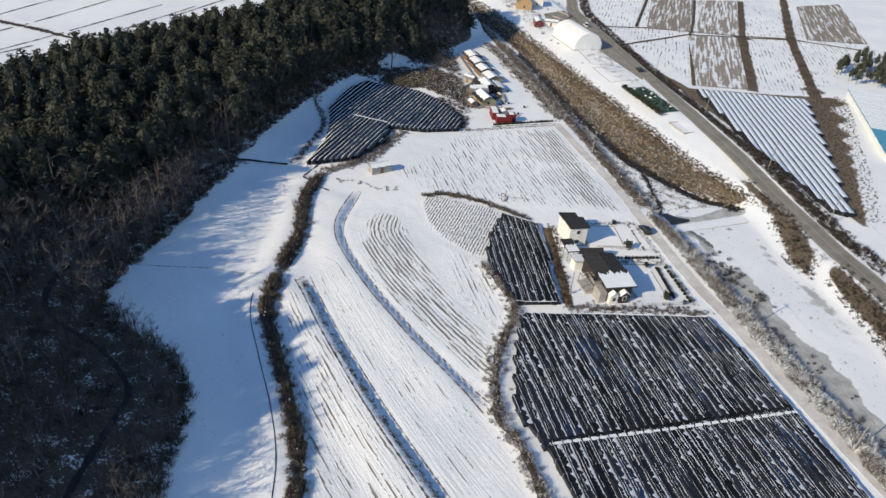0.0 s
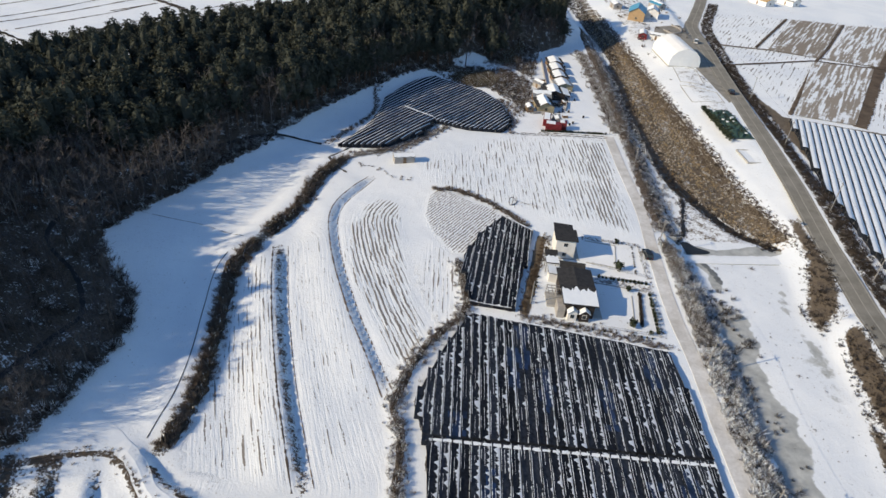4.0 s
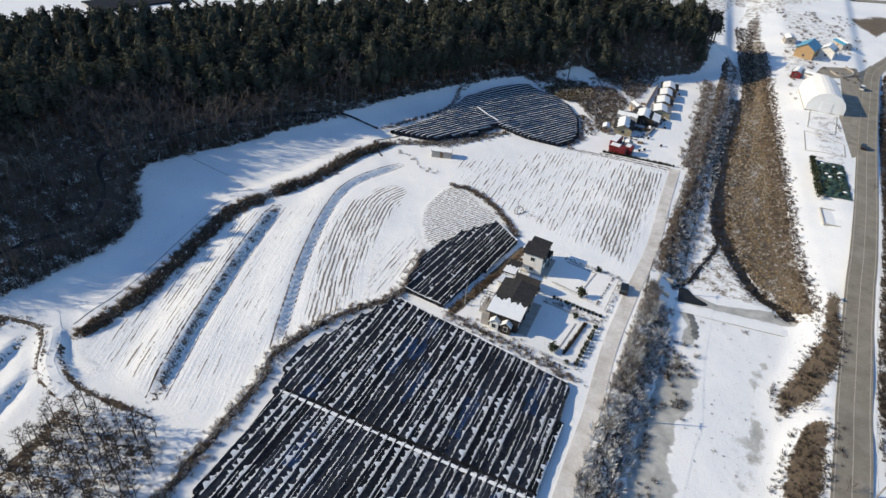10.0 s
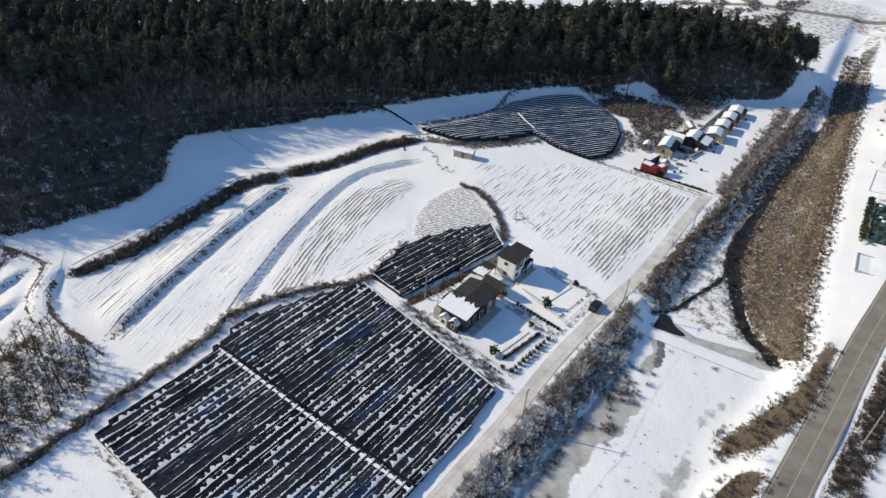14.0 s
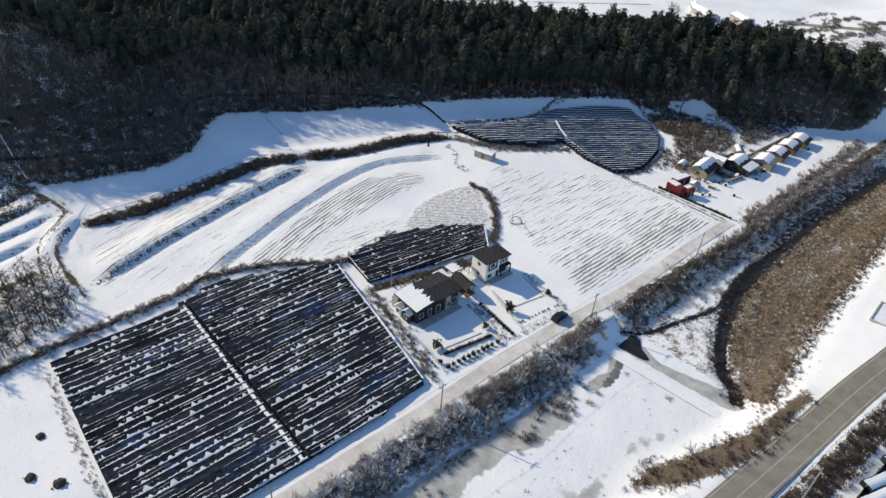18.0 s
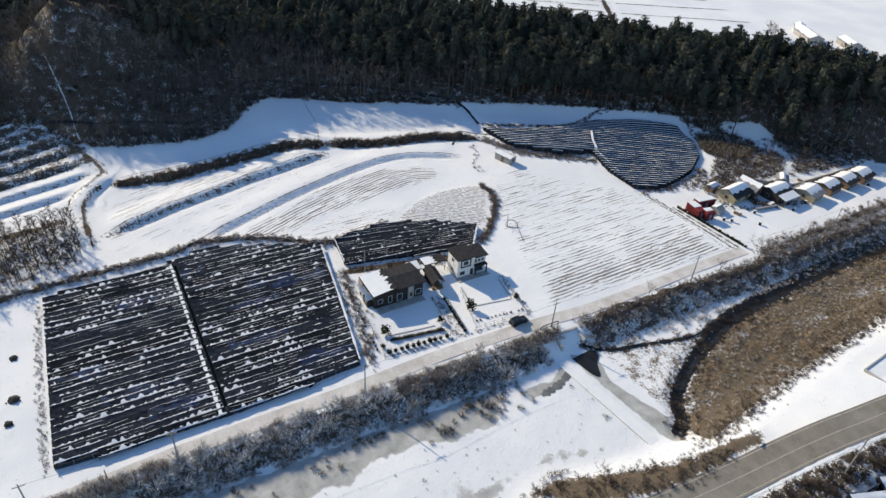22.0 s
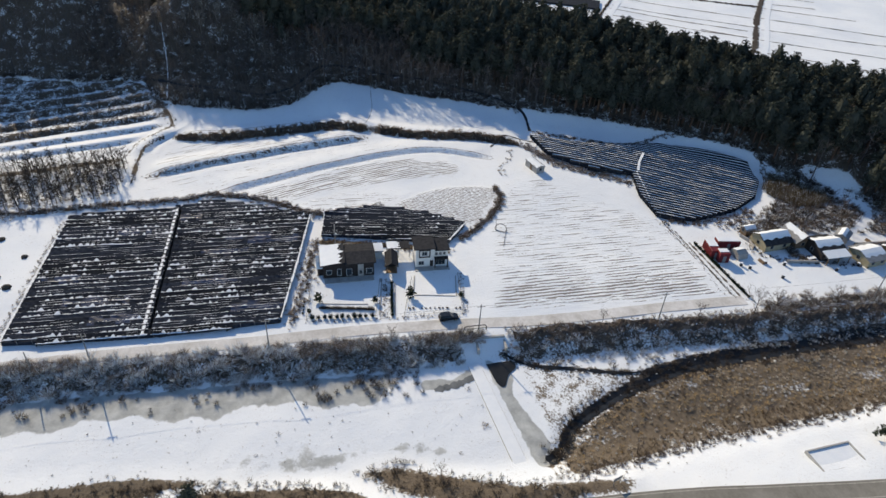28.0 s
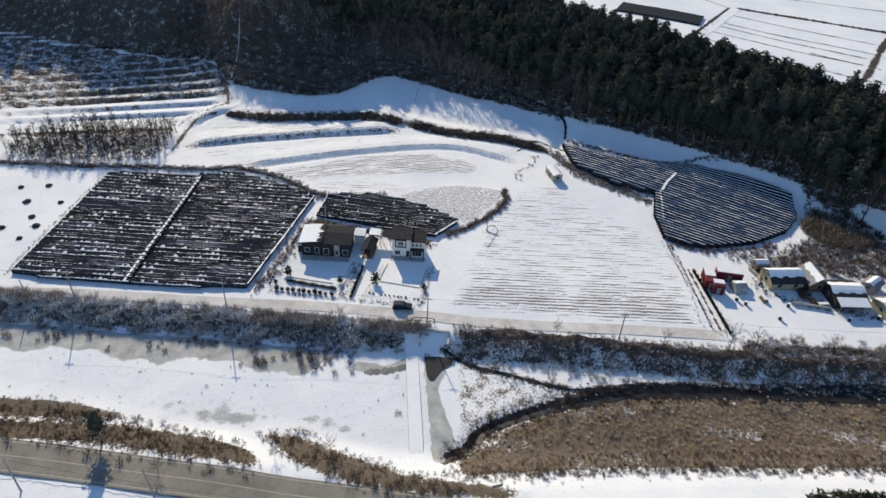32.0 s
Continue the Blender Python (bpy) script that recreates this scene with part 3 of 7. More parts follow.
def build_ground():
    ax, ay = axis(-60, 166, 0.9, 3000), axis(20, 400, 0.9, 3000)
    X, Y = np.meshgrid(ax, ay, indexing="ij")
    x, y = X.ravel(), Y.ravel()
    V = np.stack([x, y, height(x, y)], 1)
    nx, ny = len(ax), len(ay)
    I = np.arange(nx * ny).reshape(nx, ny)
    F = np.stack([I[:-1, :-1].ravel(), I[1:, :-1].ravel(), I[1:, 1:].ravel(), I[:-1, 1:].ravel()], 1)
    me = raw_mesh("ground", V, F, M_GROUND, shade=True)
    # woods and scrub, with some bank shade put into cover
    d, s, w = line_dist(x, y, WOOD_EDGE)
    wd = np.where(s > 0, d, -d)
    cover = 0.66 * smooth(-1.5, 2.0, wd) * smooth(0.05, 0.6, hill(x, y) + 0.8 * (wd < 30))
    cover = cover * (1 - 0.9 * area(x, y, CLEARING, 1.5))

    def band(line, wide, amount, soft=1.2):
        dd = line_dist(x, y, line)[0]
        return amount * smooth(wide + soft, wide - soft, dd)
    cover = np.maximum(cover, band(HEDGE_MAIN, 1.9, 0.62))
    cover = np.maximum(cover, band(DITCH_UPPER, 1.2, 0.54, 0.9))
    cover = np.maximum(cover, band(HEDGE_FIELD, 1.6, 0.52))
    cover = np.maximum(cover, band(DITCH_LOWER, 0.8, 0.22, 0.7))
    mounds = np.maximum(area(x, y, MOUND_WEST, 2), area(x, y, MOUND_EAST, 2))
    cover = np.maximum(cover, np.maximum(0.54 * area(x, y, BRUSH_NORTH, 2.5), 0.72 * mounds) * (1 - area(x, y, CLEARING, 1.5)) * smooth(0.9, 2.0, line_dist(x, y, BRUSH_TRACK)[0]))
    cover = np.maximum(cover, 0.50 * area(x, y, THICKET, 4))
    # thicket's west bank: brown brush, with its shade put into the cover
    cover = np.maximum(cover, 0.66 * smooth(2.3, 1.0, np.abs(x + 0.25 * y - 21.2)) * smooth(50, 46, y))
    # terrace bands: bank scrub and the banks' own shade, both coloured as cover
    tl = np.abs(((x + 0.28 * y + 96.45) / 6.9) % 1 - 0.5)
    step_ = x + 0.28 * y
    plots = (step_ < 13) * (x > -75) * (y < 56) * (wd < 0) * smooth(2.0, 3.2, line_dist(x, y, FARM_TRACK)[0])
    cover = np.maximum(cover, np.where(step_ < -1, 0.62 * smooth(0.34, 0.2, tl), np.where(step_ < 7, 0.5 * smooth(0.24, 0.12, tl), 0.5 * smooth(0.14, 0.07, tl))) * plots)
    bank = smooth(97, 99, x) * smooth(105.5, 103, x) * smooth(20, 30, y) * smooth(142, 136, y)
    cover = np.maximum(cover, 0.60 * bank)
    bank = smooth(96, 98, x) * smooth(107.5, 103.5, x) * smooth(148, 152, y) * smooth(420, 330, y)
    cover = np.maximum(cover, 0.60 * bank)
    sb = line_dist(x, y, STREAM)[0]
    cover = np.maximum(cover, 0.85 * smooth(np.interp(y, [165, 185], [2.2, 3.7]), np.interp(y, [165, 185], [1.2, 2.4]), sb))
    wb = line_dist(x, y, BROOK)[0]
    cover = np.maximum(cover, 0.55 * smooth(2.4, 1.0, wb))
    cover = np.maximum(cover, np.maximum(0.50 * area(x, y, HUMPS_SOUTH, 2.5), 0.44 * area(x, y, HUMPS_NORTH, 2.5)))
    d, s, w = line_dist(x, y, ROAD)
    east = smooth(3.4, 4.6, d) * smooth(11.5, 9, d) * (s < 0) * smooth(100, 125, y) * smooth(330, 300, y)
    cover = np.maximum(cover, 0.62 * east)
    earth = np.maximum(area(x, y, HUMPS_NORTH, 3.6) * 0.72, area(x, y, HUMPS_SOUTH, 2.6) * (0.70 + 0.20 * np.sin(x * 0.9 + 1.2 * np.sin(y * 0.09))))
    re = np.interp(y, [p[1] for p in REED_EAST], [p[0] for p in REED_EAST])
    rw = np.interp(y, [149, 154, 169, 184, 204, 222, 244, 290, 325, 373], [132, 127, 119, 113.5, 110.5, 109, 108, 109, 106, 100])
    reed = smooth(-2.4, -0.4, x - rw) * smooth(-1, 1.5, re - x) * smooth(148, 154, y) * smooth(400, 360, y)
    earth = np.maximum(earth, (0.69 + 0.12 * np.sin(x * 0.5 + 1.7 * np.sin(y * 0.07)) * np.sin(y * 0.13)) * reed)
    earth = np.maximum(earth, 0.80 * smooth(158, 164, x) * area(x, y, [(150, 130), (163, 132), (240, 240), (262, 420), (212, 236), (168, 246), (158, 300)], 3))
    earth = np.maximum(earth, 0.50 * area(x, y, [(10, 400), (84, 385), (130, 470), (170, 540), (40, 560)], 18))
    earth = np.maximum(earth, 0.47 * area(x, y, [(114, 330), (128, 330), (166, 420), (140, 470), (112, 480), (118, 400)], 6) * (line_dist(x, y, SNOW_ROAD)[0] > 4))
    earth = np.maximum(earth, 0.75 * area(x, y, [(150, 487), (163, 493), (200, 508), (230, 520), (196, 474), (179, 468), (168, 440)], 5))
    earth = np.maximum(earth, 0.46 * area(x, y, [(134, 230), (146, 231), (147, 291), (132, 300), (128, 310), (133, 262)], 3))
    cover = np.maximum(cover, 0.60 * area(x, y, [(103, 330), (114, 345), (109, 420), (106, 460), (99, 436), (103, 380)], 2.5))
    paved = np.maximum(area(x, y, [(146, 344), (152, 352), (162, 384), (160, 340), (156, 312), (153, 262), (147, 250), (144, 290), (146, 313)], 1.2), area(x, y, [(133, 336), (139, 358), (154, 366), (155, 350), (146, 344)], 2))
    for q in (FIELD_MAIN, FIELD_SMALL, FIELD_FAR, FIELD_WHITE):
        cover = np.maximum(cover, area(x, y, q, 0.3))
    te = line_dist(x, y, TRACK_EDGE)[0]
    cover = np.maximum(cover, 0.64 * smooth(1.7, 0.4, te))
    cover = np.maximum(cover, 0.70 * smooth(1.2, 0.3, line_dist(x, y, TRACK_BANK)[0]))
    ch = line_dist(x, y, CHANNEL)[0]
    cover = cover * smooth(3.6, 5.0, ch)
    earth = earth * smooth(3.6, 5.0, ch)
    earth = np.maximum(earth, 0.50 * area(x, y, [(106, 149), (128, 151), (119, 164), (112, 176), (109, 165)], 1.5))
    earth = np.maximum(earth, 0.36 * area(x, y, [(110, 30), (126, 30), (124, 80), (128, 120), (134, 140), (112, 138)], 2))
    earth = np.maximum(earth, 0.75 * area(x, y, [(57.6, 107), (60.4, 107), (66.4, 140), (63.6, 142)], 0.9))
    earth = np.maximum(earth, 0.37 * area(x, y, [(60, 104), (91, 103), (92, 142), (66, 142)], 1.5))
    earth = np.maximum(earth, 0.36 * area(x, y, [(63, 213), (80, 212), (84, 250), (84, 296), (72, 296), (66, 240)], 2))
    cover = np.maximum(cover, np.interp(step_, [-60, -8, -2, 2], [0.56, 0.50, 0.42, 0.0]) * plots)
    # ice on the river
    pool = smooth(104, 105.5, x) * smooth(113.8, 110.2, x + 1.1 * np.sin(y * 0.21) + 0.6 * np.sin(y * 0.63)) * smooth(30, 44, y) * smooth(131, 112, y)
    grey = area(x, y, ring([(123.4, 123.6), (125.9, 130.2), (127.8, 127.2), (124.8, 118), (126.3, 111.7), (128.3, 106.2), (127.4, 97.8), (123.3, 89), (120.5, 102.8), (123, 109)]), 2)
    ice = np.maximum(0.9 * pool, 0.5 * grey)
    below = area(x, y, ring([(104, 142.6), (112, 143.8), (121, 145), (131, 146.4), (132, 148.8), (129.5, 150.6), (124, 149.9), (120, 148.2), (114, 146.6), (108, 147.6)]), 1.0)
    melt = area(x, y, ring([(106.4, 140.2), (109.2, 137.6), (110.8, 133), (110.4, 128), (108.2, 128), (108, 132), (108.4, 135), (106, 138)]), 0.8)
    ice = np.maximum(ice, np.maximum(0.95 * below, 0.85 * melt))
    ice = np.maximum(ice, 0.34 * area(x, y, ring([(122.5, 106), (121, 118), (125, 127), (126, 112)]), 2))
    # ploughed rows
    dl = line_dist(x, y, DITCH_LOWER)[0]
    pc, ps = area(x, y, PLOUGH_CURVED, 2.5), area(x, y, STUBBLE, 0.8)
    pb = area(x, y, PLOUGH_BIG, 4) * (0.70 + 0.16 * smooth(70, 80, x) + 0.18 * smooth(80, 84, x))
    row = x * 0.9 + y * 0.05
    row = np.where(pc > 0.01, dl * 0.95, row)
    row = np.where(ps > 0.01, (0.87 * x - 0.5 * y) * 1.25, row)
    row = np.where(x > 155, (0.88 * x - 0.47 * y) * 0.55, row)
    plough = np.maximum.reduce([0.70 * pc, 0.72 * ps, 0.74 * pb])
    alng = np.where(pc > 0.01, line_dist(x, y, DITCH_LOWER)[2], y)
    alng = np.where(ps > 0.01, 8 * (0.5 * x + 0.87 * y), alng)
    alng = np.where(x > 155, 0.47 * x + 0.88 * y, alng)
    du, su, wu = line_dist(x, y, DITCH_UPPER)
    strip = area(x, y, [(20, 57), (3, 106), (-4, 122), (-6, 110), (-1, 74), (1, 60)], 1.5)
    strip2 = area(x, y, [(22, 57), (5, 105), (1, 124), (7, 143), (10, 128), (18, 105), (31, 79), (34, 58)], 2)
    calm = (pc < 0.01) & (ps < 0.01) & (x < 40) & (y < 170)
    row = np.where(calm & (np.maximum(strip, strip2) > 0.01), du * 1.15, row)
    alng = np.where(calm & (np.maximum(strip, strip2) > 0.01), wu, alng)
    plough = np.maximum(plough, np.maximum(0.53 * strip, 0.40 * strip2))
    plough = np.maximum(plough, 0.5 * area(x, y, [(165, 330), (171, 255), (222, 233), (330, 300), (340, 420), (185, 410)], 3))
    head = area(x, y, [(30, 82), (36, 82), (45, 104), (44, 126), (36, 134), (30, 112)], 2)
    plough = np.maximum(plough, 0.48 * head * (pc < 0.02))
    upper = area(x, y, [(20, 60), (4, 104), (-2, 118), (-3, 64), (6, 54)], 2) * 0.42
    plough = np.maximum(plough, upper)
    plough = np.maximum(plough, 0.52 * area(x, y, [(62, 152), (32, 165), (28, 176), (56, 205), (91, 207), (92, 148)], 3))
    for q in ([(211, 325), (240, 322), (195, 243), (173, 248)], [(232, 409), (262, 408), (217, 332), (193, 338)], [(266, 408), (295, 408), (244, 326), (220, 331)]):
        earth = earth * (1 - area(x, y, q, 1))
    for q in ([(162, 338), (211, 325), (171, 250), (160, 300)], [(243, 319), (271, 318), (220, 235), (198, 240)], [(276, 318), (308, 300), (270, 256), (225, 233)], [(184, 404), (228, 409), (190, 340), (166, 342)], [(300, 408), (335, 415), (271, 322), (248, 325)]):
        earth = earth * (1 - area(x, y, q, 1.5))
    for nm, val in (("paved", paved), ("cover", cover), ("earth", earth), ("ice", ice), ("row", row), ("along", alng), ("plough", plough)):
        a = me.attributes.new(nm, "FLOAT", "POINT")
        a.data.foreach_set("value", np.asarray(val, np.float32))
    return tagged(new("ground", me), "snow-covered farmland with banks, ditches and a wooded ridge", "ground", kind="structure")


build_ground()


def stubble_material(name, soil, amount):
    """Snow between straight rows of stubble, rows along the mesh's own y."""
    m, nt, b = material(name, 0.85, 0, 0.1)
    tc = nt.nodes.new("ShaderNodeTexCoord")
    mp = nt.nodes.new("ShaderNodeMapping")
    mp.inputs["Scale"].default_value = (1.0, 0.06, 1.0)
    nt.links.new(tc.outputs["Object"], mp.inputs["Vector"])
    f = calc(nt, "ADD", calc(nt, "MULTIPLY", noise_tex(nt, 0.75, 2, 0.5, mp.outputs[0]), 0.75), calc(nt, "MULTIPLY", noise_tex(nt, 0.5, 4), 0.25))
    nt.links.new(mixc(nt, step(nt, f, amount, amount + 0.10), soil, SNOW_A), b.inputs["Base Color"])
    return m


def far_plot(c, mat, label):
    """A field plot draped between four corners."""
    n = 16
    c = [Vector((*q, 0)) for q in c]
    org = c[0].copy()
    ax = (c[1] - c[2]).normalized()
    rz = math.atan2(ax.y, ax.x) - math.pi / 2
    V = []
    for i in range(n + 1):
        for j in range(n + 1):
            p = c[0].lerp(c[1], i / n).lerp(c[3].lerp(c[2], i / n), j / n)
            q = Matrix.Rotation(-rz, 3, "Z") @ (p - org)
            V.append((q.x, q.y, hz(p.x, p.y) + 0.35))
    F = np.array([(i * (n + 1) + j, (i + 1) * (n + 1) + j, (i + 1) * (n + 1) + j + 1, i * (n + 1) + j + 1) for i in range(n) for j in range(n)])
    ob = new("field_plot", raw_mesh("field_plot", V, F, mat))
    ob.matrix_basis = Matrix.Translation(org) @ Matrix.Rotation(rz, 4, "Z")
    tagged(ob, label, "field", kind="structure")


M_STUB1 = stubble_material("brown_stubble", (0.24, 0.205, 0.165), 0.51)
M_STUB2 = stubble_material("snowy_stubble", (0.27, 0.235, 0.195), 0.475)
for q_, m_ in (([(334, 398), (377, 409), (319, 314), (284, 321)], M_STUB1), ([(211, 325), (240, 322), (195, 243), (173, 248)], M_STUB2), ([(232, 409), (262, 408), (217, 332), (193, 338)], M_STUB1), ([(266, 408), (295, 408), (244, 326), (220, 331)], M_STUB2)):
    far_plot(q_, m_, "stubble field with snow between its rows")

# ---- roads, river and tracks ----
tagged(ribbon("road", dense(ROAD, 2.0), 6.8, 0.10, M_ASPHALT, across=5, thick=0.35), "worn grey-brown two-lane country road", "road", kind="structure")
for off, wd in ((2.9, 0.2), (-2.9, 0.2), (0.0, 0.2)):
    tagged(ribbon("road_marking", dense(ROAD, 2.0), wd, 0.108, M_PAINT, 0.05, off, 2, 0.0, 6.8), "faded pale line painted on the road", "road marking", kind="structure")
tagged(ribbon("road_shoulder", dense(ROAD, 0.8), 0.6, 0.06, M_SNOW, 0.9, -3.9, 3), "ploughed snow along the road edge", "snow bank", kind="structure")
tagged(ribbon("lane", dense(LANE, 1.5), 3.3, 0.09, M_LANE, across=4, thick=0.25), "pale concrete farm lane beside the river bank", "lane", kind="structure")
tagged(ribbon("stream", dense(STREAM, 0.7), 2.4, 0.14, M_WATER, 0.35, 0, 3), "dark open water of a narrow winding stream", "stream", kind="structure")
tagged(ribbon("stream", dense(STREAM[30:], 0.7), 3.9, 0.13, M_WATER, 0.3, 0.4, 3), "dark open water of a narrow winding stream", "stream", kind="structure")
tagged(ribbon("wood_path", dense(WOOD_PATH, 0.8), 0.3, 0.06, M_SNOW, 0.9, 0, 3), "snowy path climbing into the wood", "path", kind="structure")
tagged(ribbon("brush_track", dense(BRUSH_TRACK, 0.8), 1.7, 0.06, M_SNOW, 0.4, 0, 3), "snowy path from the hamlet to a clearing", "path", kind="structure")
tagged(ribbon("wood_track", dense(WOOD_TRACK, 0.8), 0.95, 0.12, M_BLACKPIPE, 0.3, 0.3, 2), "dark wet track curving through the forest edge", "track", kind="structure")
tagged(ribbon("hose", dense(HEDGE_MAIN[22:], 1.5), 0.16, 0.05, M_BLACKPIPE, 0.3, -3.4, 2), "thin black irrigation hose lying on snow", "hose", kind="structure")
tagged(ribbon("footpath", dense(spline([(-40, 128), (-30, 127.5), (-20, 127), (-9, 124)]), 0.6), 0.14, 0.03, M_GREYSCRUB, 0.95, 0, 2), "trodden footpath across snow", "path", kind="structure")
tagged(ribbon("farm_track", dense(FARM_TRACK, 1.5), 3.0, 0.05, M_SNOW, 0.1, 0, 3), "snowy farm track with worn wheel ruts", "track", kind="structure")
tagged(ribbon("track", dense(spline([(8, 184), (3, 178), (1, 172), (8, 165)]), 1.0), 0.7, 0.07, M_COMPOST, 0.6, 0, 2), "dark muddy field track", "rut", kind="structure")
tagged(ribbon("brook", dense(BROOK, 0.9), 0.8, 0.10, M_WATER, 0.7, 0, 3), "dark trickle of water through brush beside the lane", "stream", kind="structure")
tagged(ribbon("melt_pool", dense(spline([(106.6, 141.2), (108.2, 139.4), (110, 135.2), (111, 130)]), 0.5), 1.5, 0.06, M_MELT, 0.5, 0, 3), "dark wet ice below the weir", "pool", kind="structure")
# worn earth lines along ditches and headlands
for ln_, off, wd in ((DITCH_UPPER, -1.7, 0.24), (DITCH_UPPER, 1.9, 0.14), (DITCH_LOWER, 1.15, 0.22), (DITCH_LOWER, -1.2, 0.25)):
    tagged(ribbon("ditch_edge", dense(ln_, 0.5), wd, 0.03, M_SCRUB, 0.95, off, 2), "thin line of bare earth along a ditch", "ditch edge", kind="structure")
for a_, b_, n_ in (((68, 208.4), (92, 210.6), 0.5), ((62, 207.0), (91, 208.6), 0.35), ((56, 205.4), (76, 206.6), 0.3)):
    tagged(ribbon("field_rut", dense([a_, b_], 0.7), n_, 0.03, M_GREYSCRUB, 0.9, 0, 2), "worn wheel rut along a snowy field", "rut", kind="structure")


# ---- weir and culvert ----
def build_weir():
    a, b = Vector((102.6, 139.6)), Vector((134.8, 144.2))
    d = (b - a).normalized()
    n = Vector((-d.y, d.x))
    z = -2.47
    w = thing("weir", a.x, a.y, 0, 0, "snow-topped concrete weir walkway across the frozen river", "weir")
    w.matrix_basis = Matrix.Identity(4)
    c = [a - n * 1.4, b - n * 1.4, b + n * 1.4, a + n * 1.4]
    part("walkway", slab([(p.x, p.y, z) for p in c], 1.6), M_CONCRETE, w, "grey concrete wall and walkway")
    c = [a - n * 1.32, b - n * 1.32, b + n * 1.32, a + n * 1.32]
    part("snow_cover", slab([(p.x, p.y, z + 0.11) for p in c], 0.107), M_SNOW, w, "smooth snow lying on the walkway")
    bm = bmesh.new()
    bm.faces.new([bm.verts.new((x, y, -2.45)) for x, y in ring([(100.6, 141.6), (103, 142.2), (106.4, 143.0), (110.6, 143.8), (111.8, 145.2), (108.6, 146.8), (106.4, 149.0), (103, 148), (101.2, 145)], 4)])
    tagged(part("pool", bm, M_WATER), "dark open pool at the culvert mouth", "pool", kind="structure")
    cv = thing("culvert", 97.5, 144.5, 0, 0, "concrete culvert under the farm lane", "culvert")
    for y in (-3.4, 2.9):
        part("wing_wall", boxes((2.0, 5.2, y, y + 0.5, -3.0, -0.3), bevel=0.04), M_CONCRETE, cv)
    part("headwall", boxes((1.5, 2.0, -3.4, 3.4, -1.0, 0.35), bevel=0.04), M_CONCRETE, cv)
    # solid black block paints the darkness of the hollow
    part("opening", boxes((1.6, 2.03, -2.6, 2.6, -3.0, -1.0)), M_BLACKPIPE, cv, "black block for the shade inside the culvert")
    gr = thing("lane_barrier", 96.9, 141.6, None, 92, "dark bent-pipe barrier beside the farm lane", "barrier")
    bm = bmesh.new()
    pts = [(-2.6, 0, 0), (-2.6, 0, 1.1), (-2.1, 0, 1.6), (2.1, 0, 1.6), (2.6, 0, 1.1), (2.6, 0, 0)]
    for p, q in zip(pts, pts[1:]):
        rod(bm, p, q, 0.11)
    part("hoop", bm, M_DARKTWIG, gr)
    part("rail", rod(bmesh.new(), (-2.6, 0, 0.7), (2.6, 0, 0.7), 0.06), M_GREENNET, gr)


build_weir()


# ---- shaded crop fields ----
def spans(poly, px, axis_dir):
    """Where a line along axis_dir, px across it, runs inside the outline."""
    ux, uy = axis_dir
    hits = []
    for (ax, ay), (bx, by) in zip(poly, poly[1:] + poly[:1]):
        a, b = ax * uy - ay * ux, bx * uy - by * ux
        if (a > px) != (b > px):
            t = (px - a) / (b - a)
            hits.append((ax + t * (bx - ax)) * ux + (ay + t * (by - ay)) * uy)
    hits.sort()
    return list(zip(hits[::2], hits[1::2]))


